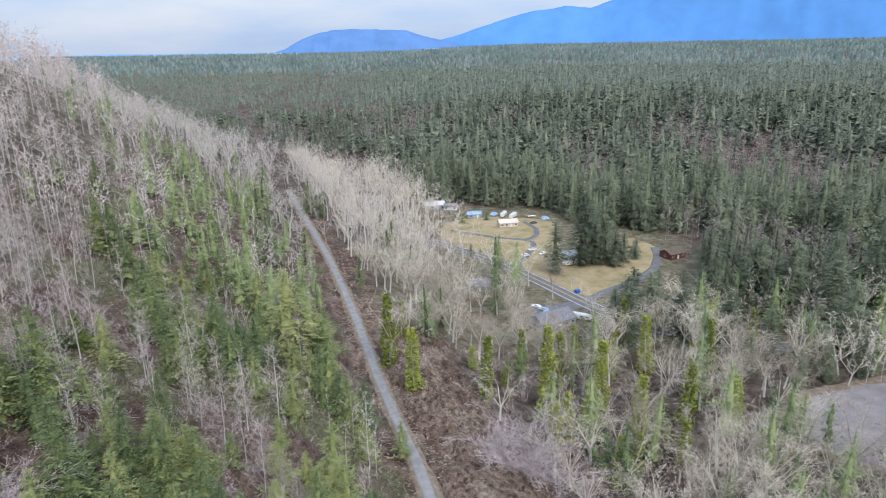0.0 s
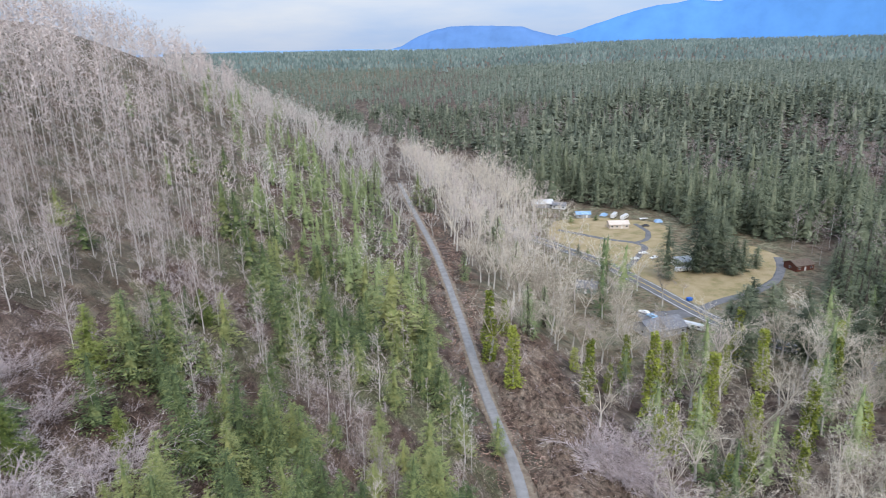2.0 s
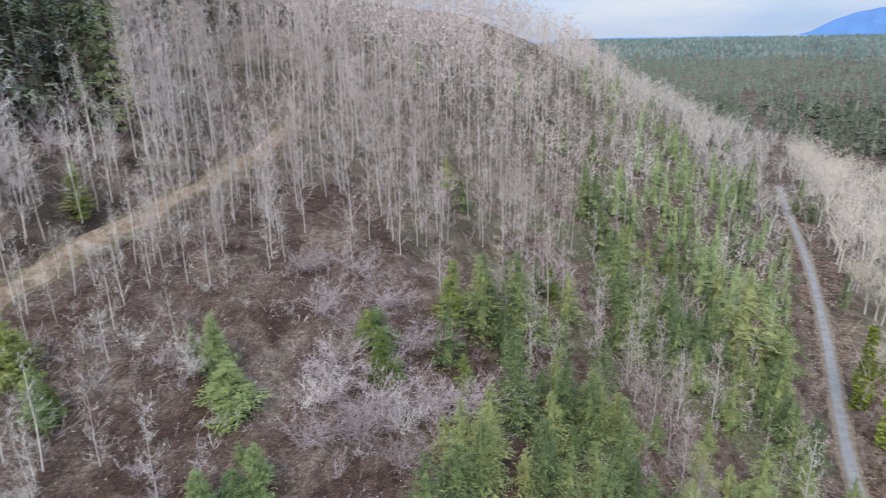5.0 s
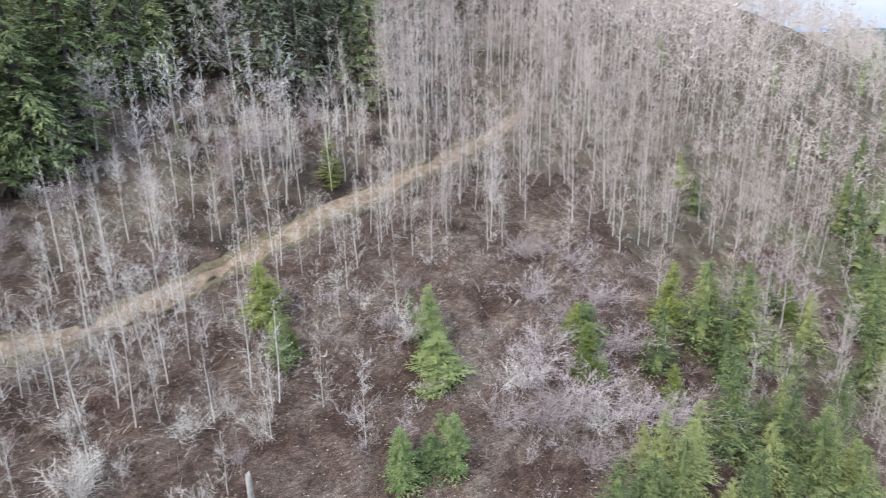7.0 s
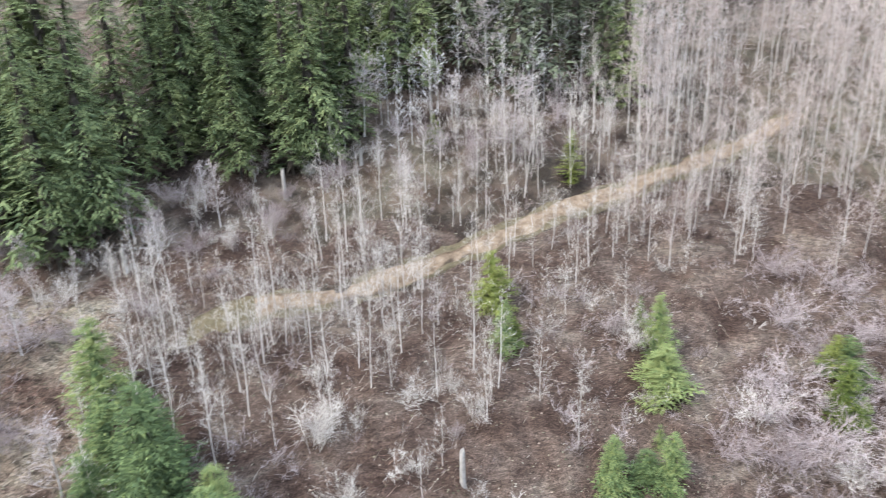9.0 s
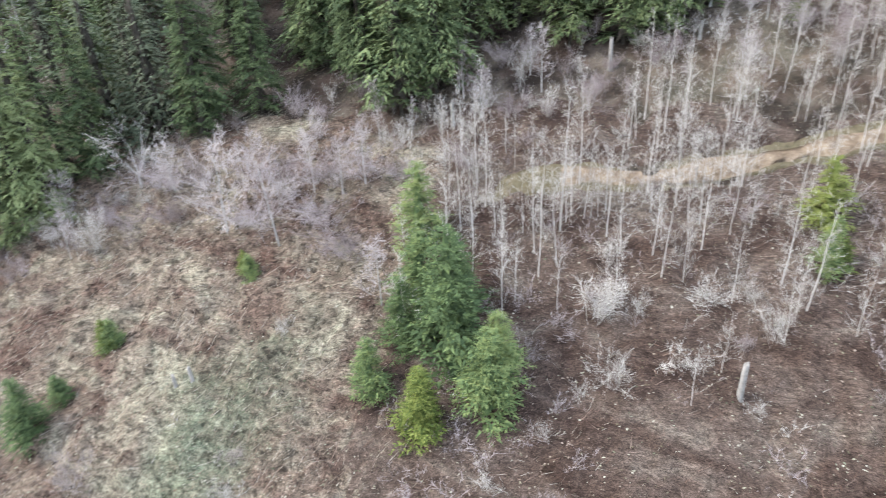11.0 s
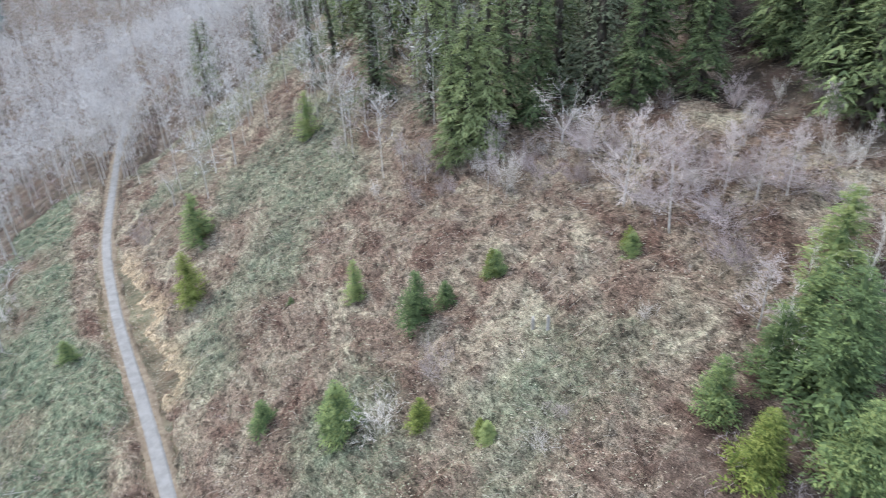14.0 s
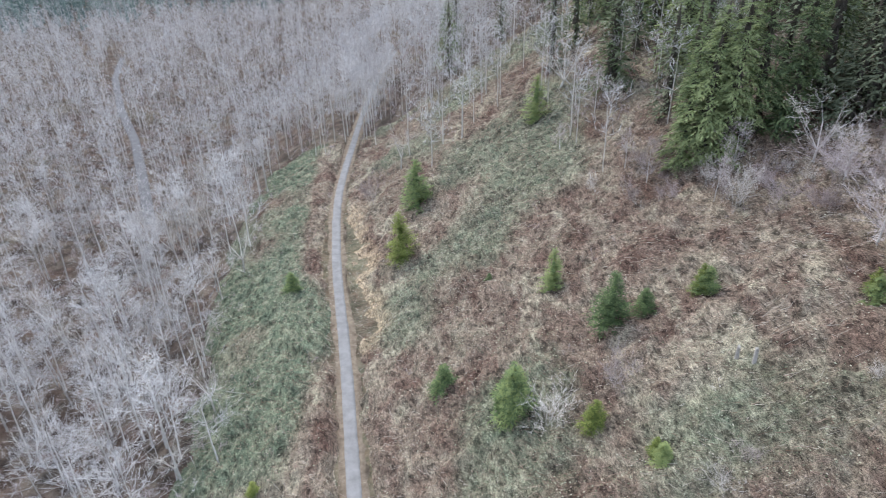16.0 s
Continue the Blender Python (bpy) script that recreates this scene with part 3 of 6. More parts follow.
def fir_tree(rng, height=20.0, whorls=24, boughs=6, width=0.19, first=0.08, sprays=11, power=0.7, droop=0.30, rise=0.05, sides=6, fat=0.62, core=14, rim=7, ragged=0.30, lush=1.0, feathers=1, woody=False):
    """A conifer: (trunk, crown). Each bough is an arched spine with sprays of needles to both sides; an inner heart
    closes the middle, if woody in the bark brown of dead twigs, which also stands in for shade between the boughs.
    """
    z = np.linspace(0, 1, 4)
    line = np.column_stack([np.zeros((4, 2)), z * height])
    trunk = tube(line, height * 0.010 * (1.03 - z) + 0.012, sides)
    n = whorls * boughs
    t = first + (1 - first) * (np.repeat(np.arange(whorls), boughs) / whorls) ** 0.86 + rng.normal(0, 0.20 / whorls, n)
    t = np.clip(t, first * 0.7, 0.985)
    a = rng.uniform(0, 6.283, n)
    lumps = 1 + 0.22 * np.sin(a * 2 + t * 9 + rng.uniform(0, 6)) * (1 - t)
    length = height * width * ((1 - t) / (1 - first)) ** power * rng.uniform(1 - ragged, 1 + ragged, n) * lumps + height * 0.012
    length = length * np.clip(0.62 + 3.0 * (t - first * 0.7), 0, 1)
    up = rise + 0.45 * np.clip(t - 0.55, 0, 1) + rng.normal(0, 0.07, n)
    sag = droop * rng.uniform(0.6, 1.4, n)

    def along(w, i):
        """A place on bough i at share w of its length."""
        go = length[i] * w
        return np.stack([np.cos(a[i]) * go, np.sin(a[i]) * go, t[i] * height + up[i] * go - sag[i] * go * w], 1)

    m = n * sprays
    i, k = np.repeat(np.arange(n), sprays), np.tile(np.arange(sprays), n)
    w = np.clip(0.22 + 0.78 * (k + rng.uniform(0, 1, m)) / sprays, 0, 1)
    last = k == sprays - 1
    hand = np.where(k % 2, 1.0, -1.0)
    sway = np.where(last, rng.normal(0, 0.2, m), hand * (1.05 - 0.5 * w) * rng.uniform(0.7, 1.2, m))
    size = (length[i] * 0.40 * (1.22 - w) * lush + 0.010 * height) * rng.uniform(0.7, 1.3, m)
    turn = a[i] + sway
    tilt = up[i] * 0.6 - sag[i] * 1.6 * w + rng.normal(0.0, 0.13, m)
    out = np.stack([np.cos(turn), np.sin(turn), tilt], 1)
    spine = np.stack([np.cos(a[i]), np.sin(a[i]), up[i] - 2 * sag[i] * w], 1)
    foot = along(w, i)
    half = (size * fat * 0.5 * rng.uniform(0.7, 1.2, m))[:, None]
    roll = np.array([0, 0, 1.0]) * rng.normal(0, 0.35, (m, 1))
    if feathers > 1:
        j = np.repeat(np.arange(m), feathers)
        q = np.tile(np.arange(feathers), m)
        go = (q + rng.uniform(0, 0.8, len(j))) / feathers
        bend = turn[j] + np.where(q == feathers - 1, 0.0, np.where(q % 2, 0.75, -0.75) * rng.uniform(0.6, 1.3, len(j)))
        bit = size[j] * (0.62 - 0.22 * go) * rng.uniform(0.75, 1.3, len(j))
        side_way = np.stack([-np.sin(bend), np.cos(bend), rng.normal(0, 0.4, len(j))], 1)
        out2 = np.stack([np.cos(bend), np.sin(bend), tilt[j] + rng.normal(-0.06, 0.15, len(j))], 1)
        foot2 = foot[j] + out[j] * (size[j] * go)[:, None]
        half2 = (bit * fat * 0.42)[:, None]
        v = np.stack([foot2 - side_way * half2, foot2 + side_way * half2, foot2 + out2 * bit[:, None]], 1)
        m = len(j)
    else:
        v = np.stack([foot - (spine + roll) * half, foot + (spine + roll) * half, foot + out * size[:, None]], 1)
    v[:, :, 2] = np.maximum(v[:, :, 2], 0.05)
    # a woody heart takes the dark trunk colour, so shade inside is partly painted
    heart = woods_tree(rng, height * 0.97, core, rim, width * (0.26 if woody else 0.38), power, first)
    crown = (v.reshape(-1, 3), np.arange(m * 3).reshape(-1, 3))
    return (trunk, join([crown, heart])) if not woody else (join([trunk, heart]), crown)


def woods_tree(rng, height=28.0, tiers=7, rim=8, width=0.17, power=0.8, first=0.06):
    """The body of a conifer: ragged skirts one above the other."""
    pieces = []
    for i in range(tiers):
        t = first + (1 - first) * (i / tiers) ** 0.9
        r = height * width * ((1 - t) / (1 - first)) ** power * rng.uniform(0.82, 1.18) + 0.006 * height
        top = min(height, height * (t + 1.9 * (1 - first) / tiers))
        a = np.arange(rim) * 6.283 / rim + rng.uniform(0, 6.283) + rng.normal(0, 0.16, rim)
        rr = r * np.where(np.arange(rim) % 2, 0.58, 1.0) * rng.uniform(0.70, 1.22, rim)
        zz = height * t - np.where(np.arange(rim) % 2, -0.01, 0.022) * height * rng.uniform(0.3, 1.6, rim)
        v = np.column_stack([rr * np.cos(a), rr * np.sin(a), np.maximum(zz, 0.2)])
        v = np.concatenate([v, [[rng.normal(0, 0.004 * height), rng.normal(0, 0.004 * height), top]]])
        k = np.arange(rim)
        pieces.append((v, np.stack([k, (k + 1) % rim, np.full(rim, rim)], 1)))
    return join(pieces)


def ivy_sleeve(rng, height, radius, low, high, count):
    """Ivy round a trunk: a ragged column of leaves, lumpy and narrowing upward."""
    s = rng.uniform(0, 1, count) ** 1.15
    t = low + (high - low) * s
    a = rng.uniform(0, 6.283, count)
    k = rng.uniform(0, 6.283, 3)
    swell = radius * (1.0 - 0.62 * s ** 1.3) * (1 + 0.22 * np.sin(t * 23 + a + k[0]) + 0.2 * np.sin(t * 11 - 2 * a + k[1]))
    r = swell * rng.uniform(0.55, 1.12, count)
    at = np.stack([np.cos(a) * r, np.sin(a) * r, t * height], 1)
    return chips(at, 0.36, 1.5, rng)


def many(templates, at, size, turn, rng):
    """Copies of templates joined: at (n, 3), size (n), turn (n)."""
    pick = rng.integers(0, len(templates), len(at))
    pieces = []
    for i, (v, f) in enumerate(templates):
        w = pick == i
        n = int(w.sum())
        if not n:
            continue
        c, s, k = np.cos(turn[w])[:, None], np.sin(turn[w])[:, None], size[w][:, None]
        x, y, z = v[None, :, 0] * k, v[None, :, 1] * k, v[None, :, 2] * k
        p = np.stack([x * c - y * s + at[w][:, 0:1], x * s + y * c + at[w][:, 1:2], z + at[w][:, 2:3]], 2)
        pieces.append((p.reshape(-1, 3), (f[None] + (np.arange(n) * len(v))[:, None, None]).reshape(-1, 3)))
    return join(pieces)


def part(name, data, mat, parent, label="", at=None):
    """One mesh object under a thing: data is a bmesh or (places, triangles) or a mesh."""
    if isinstance(data, bmesh.types.BMesh):
        me = bpy.data.meshes.new(name)
        data.to_mesh(me)
        data.free()
        me.materials.append(mat)
    elif isinstance(data, tuple):
        me = mesh_of(name, data[0], data[1], mat)
    else:
        me = data
    ob = new(name, me)
    ob.parent = parent
    if at is not None:
        ob.matrix_basis = at
    return tagged(ob, label)


def stuff(name, data, mat, label, category):
    return tagged(new(name, mesh_of(name, data[0], data[1], mat)), label, category, kind="stuff")


def slopes(points):
    """Places with the ground's height put in."""
    p = np.asarray(points, float)
    return np.column_stack([p[:, 0], p[:, 1], ground_z(p[:, 0], p[:, 1])])


def box(bm, x, y, z, sx, sy, sz, bevel=0.0, turn=0.0):
    """A box with its middle at x, y, z, into a bmesh."""
    made = bmesh.ops.create_cube(bm, size=1.0, matrix=Matrix.Translation((x, y, z)) @ Matrix.Rotation(turn, 4, "Z") @ Matrix.Diagonal((sx, sy, sz, 1)))
    if bevel:
        edges = {e for v in made["verts"] for e in v.link_edges}
        bmesh.ops.bevel(bm, geom=list(edges), offset=bevel, segments=2, affect="EDGES")
    return made


def one_box(*a, **k):
    bm = bmesh.new()
    box(bm, *a, **k)
    return bm

# ---------- plan of ways and clearings ----------
TRACK = np.array([(-66, -60), (-79.4, -46.5), (-84, -39), (-89.5, -27), (-91.5, -17), (-93, -8.2), (-98.3, 7), (-103, 23.9), (-108.3, 39.7), (-112, 50), (-116, 62), (-122, 76), (-131, 95)], float)
ROAD = np.array([(-60, 425), (-25, 388), (9.4, 349.8), (19.7, 339.4), (29.2, 326.7), (46.5, 296.8), (61.5, 268.7), (75, 248), (100, 229), (130, 221), (151.7, 223), (175, 232), (240, 262), (330, 290)], float)
BACK_ROAD = np.array([(70, -240), (84, -296), (97, -346), (117, -406), (139, -488), (150, -560)], float)
DRIVE = np.array([(61.5, 269), (53.9, 265), (45.4, 262.5), (37, 260.5)], float)
LANE = np.array([(4, 391), (10.1, 387), (32.7, 373.2), (48, 368.6), (53, 361), (49.7, 352.3), (42.6, 332), (36, 318)], float)
LANE_SPUR = np.array([(48, 368.6), (55, 374), (58, 392), (52, 410)], float)
SIDE_DRIVE = np.array([(63, 270.4), (70.8, 279.1), (79.8, 286.5), (91.7, 294.5), (107, 313), (115, 333), (118, 348.9)], float)
LAWN = np.array([(-2, 392), (1.5, 412), (10.6, 417), (32.4, 424), (60, 418), (72, 405), (66, 372), (68, 336), (93.8, 324), (101, 352), (109.7, 372), (120, 352), (111, 323), (98, 304), (83.1, 287), (68, 274), (54.8, 284.7), (39.7, 318.6), (8, 358), (-2, 376)], float)
LOT = np.array([(103, 158), (105, 168), (112, 180), (121, 187), (131, 190), (147, 194), (170, 196), (178, 180), (172, 160), (150, 148), (122, 146)], float)



def smooth_line(line, spacing=2.0):
    """A rounded line through the points, with a point about every so many metres."""
    d = np.concatenate([[0], np.hypot(*np.diff(line, axis=0).T).cumsum()])
    t = np.linspace(0, d[-1], max(3, int(d[-1] / spacing)))
    p = np.column_stack([np.interp(t, d, line[:, 0]), np.interp(t, d, line[:, 1])])
    for _ in range(10):
        p[1:-1] = p[1:-1] * 0.5 + (p[:-2] + p[2:]) * 0.25
    return p


def off_line(x, y, line):
    """Distance of places from a line."""
    best = np.full(len(x), 1e9)
    for (ax, ay), (bx, by) in zip(line[:-1], line[1:]):
        dx, dy = bx - ax, by - ay
        t = np.clip(((x - ax) * dx + (y - ay) * dy) / (dx * dx + dy * dy), 0, 1)
        best = np.minimum(best, np.hypot(x - ax - t * dx, y - ay - t * dy))
    return best


def inside(x, y, ring):
    """Which places lie within a closed line."""
    odd = np.zeros(len(x), bool)
    for (ax, ay), (bx, by) in zip(ring, np.roll(ring, -1, 0)):
        odd ^= ((ay > y) != (by > y)) & (x < (bx - ax) * (y - ay) / (by - ay + 1e-12) + ax)
    return odd


def free(x, y, room=2.0):
    """Places on no way, lawn or lot."""
    ok = np.abs(trail_x(y) - x) > 2.6 + room * 0.6
    for line, half in ((TRACK[3:], 1.7), (ROAD, 5.0), (BACK_ROAD, 1.8), (DRIVE, 4.5), (LANE, 3.0), (SIDE_DRIVE, 3.5)):
        ok &= off_line(x, y, line) > half + room * 0.7
    ok &= ~inside(x, y, LAWN) & ~inside(x, y, LOT)
    for bx, by, size in ((43, 250, 14), (17, 288, 7), (66, 327, 8), (122.5, 332, 9), (-3, 450, 14), (20, 424, 8)):
        ok &= np.hypot(x - bx, y - by) > size
    return ok


def spread(x0, x1, y0, y1, cell, rng, keep):
    """Jittered places over a stretch of ground, thinned by keep(x, y), the chance to stay."""
    gx, gy = np.meshgrid(np.arange(x0, x1, cell), np.arange(y0, y1, cell))
    x = (gx + rng.uniform(0, cell, gx.shape)).ravel()
    y = (gy + rng.uniform(0, cell, gx.shape)).ravel()
    w = rng.uniform(0, 1, len(x)) < keep(x, y)
    return x[w], y[w]


def side(x, y):
    return trail_x(y) - x


# ---------- ground ----------
def spacing_axis(edges):
    out = [np.arange(a, b, c) for a, b, c in edges]
    return np.concatenate(out + [[edges[-1][1]]])


grow = np.cumsum(np.geomspace(8, 420, 34))
u_axis = np.concatenate([-60 - grow[::-1], spacing_axis([(-60, -9, 5), (-9, 9, 1.5), (9, 170, 4.0)]), 170 + grow])
v_axis = np.concatenate([-520 - grow[::-1], spacing_axis([(-520, -230, 6), (-230, 250, 4), (250, 520, 6)]), 520 + grow])
uu, vv = np.meshgrid(u_axis, v_axis)
gx, gy = trail_x(vv) - uu, vv
gz = ground_z(gx.ravel(), gy.ravel())
nu, nv = len(u_axis), len(v_axis)
cell_id = np.arange(nu * nv).reshape(nv, nu)
a, b, c, d = cell_id[:-1, :-1].ravel(), cell_id[:-1, 1:].ravel(), cell_id[1:, 1:].ravel(), cell_id[1:, :-1].ravel()
ground_mesh = mesh_of("ground", np.column_stack([gx.ravel(), gy.ravel(), gz]), np.concatenate([np.stack([a, c, b], 1), np.stack([a, d, c], 1)]), M_GROUND)
s_all = uu.ravel()
y_all = gy.ravel()
open_slope = step(-150, -60, -np.abs(y_all + 140) * 1.15) * step(-34, -20, s_all) * (1 - step(45, 80, s_all))
yards = step(-40, -10, gx.ravel()) * step(-150, -120, -gx.ravel()) * step(200, 235, y_all) * (1 - step(440, 470, y_all))
cover_value = np.clip(0.85 * yards + open_slope * (0.5 + 0.5 * rough(gx.ravel(), y_all, 22, 21)) * 1.1 + 0.25 * step(0.1, 0.8, rough(gx.ravel(), y_all, 30, 31)) + 0.3 * step(60, 110, y_all) * step(45, 75, s_all), 0, 1)
cover = ground_mesh.attributes.new("cover", "FLOAT", "POINT")
cover.data.foreach_set("value", cover_value.astype(np.float32))
ground_mesh.polygons.foreach_set("use_smooth", np.ones(len(ground_mesh.polygons), bool))
tagged(new("ground", ground_mesh), "brown winter hillside of leaf litter and bramble above a valley", "ground", kind="structure")


def ribbon(name, line, half, lift, mat, label, category, wobble=0.0, seed=1, base_half=None):
    """A strip of way on the ground, with a slight crown and sunk edges."""
    p = smooth_line(np.asarray(line, float), 1.6)
    d = np.gradient(p, axis=0)
    d /= np.hypot(d[:, 0], d[:, 1])[:, None]
    nrm = np.column_stack([-d[:, 1], d[:, 0]])
    rows = []
    mids = np.array([-1.0, -0.93, -0.5, 0.0, 0.5, 0.93, 1.0])
    for i, m in enumerate(mids):
        w = half * (1 + wobble * rough(p[:, 0] + i * 40, p[:, 1], 4.0, seed))
        q = p + nrm * (m * w)[:, None]
        z = ground_z(q[:, 0], q[:, 1]) + (lift if abs(m) < 0.98 else -0.25) + 0.03 * (1 - abs(m))
        rows.append(np.column_stack([q, z]))
    v = np.stack(rows, 1)
    n = len(p)
    g = np.arange(n * 7).reshape(n, 7)
    a, b, c, d2 = g[:-1, :-1].ravel(), g[:-1, 1:].ravel(), g[1:, 1:].ravel(), g[1:, :-1].ravel()
    me = mesh_of(name, v.reshape(-1, 3), np.concatenate([np.stack([a, c, b], 1), np.stack([a, d2, c], 1)]), mat)
    return tagged(new(name, me), label, category, kind="structure")


trail_line = np.column_stack([trail_x(np.arange(-420, 430, 4.0)), np.arange(-420, 430, 4.0)])
ribbon("verge", trail_line, 2.7, 0.06, M_VERGE, "dry tan grass verge beside the gravel trail", "verge", wobble=0.45, seed=3)
ribbon("trail", trail_line, 1.38, 0.13, M_TRAIL, "pale grey gravel rail trail along the hillside", "trail", wobble=0.10, seed=5)
ribbon("track_verge", TRACK[3:], 2.5, 0.06, M_TRACKSIDE, "olive and tan grass along the dirt track", "verge", wobble=0.5, seed=9)
ribbon("track", TRACK[4:], 1.5, 0.12, M_DIRT, "tan dirt track climbing the bare hillside", "dirt track", wobble=0.85, seed=7)
ribbon("road", ROAD, 4.6, 0.12, M_ASPHALT, "grey two-lane asphalt road through the valley", "road")
ribbon("road_2", BACK_ROAD, 2.4, 0.12, M_ASPHALT, "narrow grey road bending through bare woods", "road")
ribbon("driveway", DRIVE, 4.5, 0.10, M_ASPHALT, "paved grey driveway where cars are parked", "driveway", wobble=0.15)
ribbon("driveway_2", LANE, 1.8, 0.10, M_ASPHALT, "grey lane curving across the yellowed lawn", "driveway", wobble=0.15)
ribbon("driveway_3", LANE_SPUR, 1.7, 0.09, M_ASPHALT, "grey lane running up to the trailers", "driveway", wobble=0.2)
ribbon("driveway_4", SIDE_DRIVE, 2.3, 0.10, M_ASPHALT, "grey drive leading to the brown-roofed garage", "driveway", wobble=0.15)


def sideways(line, by):
    p = smooth_line(line, 2.0)
    d = np.gradient(p, axis=0)
    d /= np.hypot(d[:, 0], d[:, 1])[:, None]
    return p + np.column_stack([-d[:, 1], d[:, 0]]) * by


for by, half, mat in ((3.55, 0.13, M_LINE), (-3.55, 0.13, M_LINE), (0.16, 0.09, M_YELLOWLINE), (-0.16, 0.09, M_YELLOWLINE)):
    ribbon("road_line", sideways(ROAD, by), half, 0.175, mat, "painted line on the asphalt road", "road line")


def patch(name, ring, lift, mat, label, category, seed=1, cell=3.0):
    """A sheet within a closed line, on the ground, with a ragged rim that dips into it."""
    m = len(ring)
    fine = np.concatenate([np.linspace(ring[i], ring[(i + 1) % m], 8, endpoint=False) for i in range(m)])
    for _ in range(4):
        fine = fine * 0.5 + (np.roll(fine, 1, 0) + np.roll(fine, -1, 0)) * 0.25
    fine = fine + np.column_stack([rough(fine[:, 0], fine[:, 1], 5, seed), rough(fine[:, 0] + 70, fine[:, 1], 5, seed)]) * 1.0
    bm = bmesh.new()
    face = bm.faces.new([bm.verts.new((x, y, 0)) for x, y in fine])
    bmesh.ops.triangulate(bm, faces=[face])
    for v in bm.verts:
        v.co.z = float(ground_z(v.co.x, v.co.y)) + lift
    bmesh.ops.recalc_face_normals(bm, faces=bm.faces)
    me = bpy.data.meshes.new(name)
    bm.to_mesh(me)
    bm.free()
    me.materials.append(mat)
    return tagged(new(name, me), label, category, kind="structure")


patch("lawn", LAWN, 0.06, M_LAWN, "yellowed winter lawn between the houses", "lawn", 2)
patch("lot_margin", LOT.mean(0) + (LOT - LOT.mean(0)) * 1.22, 0.04, M_VERGE, "brown worn earth round the gravel lot", "bare earth", 8)
patch("gravel_lot", LOT, 0.08, M_LOT, "grey gravel turning lot ringed by trees", "parking lot", 4)

# ---------- thickets: a rough mat of bramble and dead stems over the open slopes ----------


MATS = {"open": (-38, 104, -262, -30, 61), "upper": (-38, 40, -40, 8, 61), "brown": (32, 112, -42, 95, 63), "slope": (3, 84, 92, 270, 67), "bank": (-34, -2, 95, 215, 65)}


def straw_at(x, y):
    """Where dry straw lies beside the trail, from 0 to 1."""
    u = side(x, y)
    return np.maximum(step(13.5, 5.0, u + 4.0 * rough(x, y, 9, 171)) * step(0, 1, u) * step(-198, -178, y) * step(-112, -124, y), step(-6.5, -2.5, u + 2.5 * rough(x, y, 7, 173)) * step(0, -1, u) * step(-178, -168, y) * step(-146, -153, y))


def mat_rise(x, y, u0, u1, v0, v1, seed, ragged=0.0):
    """How far a mat stands over the ground: lumps at two sizes and ridges, sunk at its rim and beside the ways."""
    u = side(x, y)
    along, across = x * 0.85 + y * 0.53, y * 0.85 - x * 0.53
    ridge = 1 - np.abs(rough(along / 2.6, across, 2.4, seed + 2))
    lump = 2.3 * np.abs(rough(x, y, 7.5, seed + 4)) ** 0.8 + 1.1 * np.abs(rough(along / 1.8, across, 2.8, seed)) + 0.6 * ridge ** 2
    rim = step(0, 8, np.minimum.reduce([u - u0, u1 - u, y - v0, v1 - y]) + 4 * rough(x, y, 8, seed + 9))
    clear = step(2.2, 5.0, np.abs(u) + 1.3 * rough(x, y, 4, seed + 6)) * step(1.6, 4.0, off_line(x, y, TRACK[3:]) + 1.0 * rough(x, y, 3, seed + 7))
    return -0.35 + (0.35 + lump + ragged) * rim * clear * (1 - 0.85 * straw_at(x, y))


def brush_top(x, y):
    """The ground with its mats on."""
    return ground_z(x, y) + np.maximum.reduce([0 * x] + [mat_rise(x, y, *m) for m in MATS.values()])


def thicket(name, u0, u1, v0, v1, cell, seed, label, mat=M_LITTER):
    """A jagged mat on the ground, lumpy at two sizes, that sinks into it at its rim."""
    ru = rng_of(seed)
    us, vs = np.arange(u0, u1, cell), np.arange(v0, v1, cell)
    u, v = np.meshgrid(us, vs)
    u = (u + ru.uniform(-0.35, 0.35, u.shape) * cell).ravel()
    v = (v + ru.uniform(-0.35, 0.35, v.size).reshape(v.shape) * cell).ravel()
    x, y = trail_x(v) - u, v
    straw = straw_at(x, y)
    z = ground_z(x, y) + mat_rise(x, y, u0, u1, v0, v1, seed, ru.uniform(-0.28, 0.28, len(x)))
    n, m = len(vs), len(us)
    g = np.arange(n * m).reshape(n, m)
    a, b, c, d = g[:-1, :-1].ravel(), g[:-1, 1:].ravel(), g[1:, 1:].ravel(), g[1:, :-1].ravel()
    me = mesh_of(name, np.column_stack([x, y, z]), np.concatenate([np.stack([a, c, b], 1), np.stack([a, d, c], 1)]), mat)
    green = step(-0.25, 0.40, rough(x, y, 26, 103) - 0.34 * step(20, 55, u) + 0.62 * step(-5, -14, u) + 0.22 * step(-122, -150, y) * step(22, 40, u)) * step(-20, -62, y) * (1 - 0.3 * step(0, 1, u)) + 0.7 * step(-0.25, 0.3, rough(x, y, 18, 117)) * step(90, 120, y) * step(0, 4, u)
    me.attributes.new("straw", "FLOAT", "POINT").data.foreach_set("value", straw.astype(np.float32))
    me.attributes.new("cover", "FLOAT", "POINT").data.foreach_set("value", green.astype(np.float32))
    return tagged(new(name, me), label, "undergrowth", kind="stuff")


def rng_of(n):
    return np.random.default_rng(n)


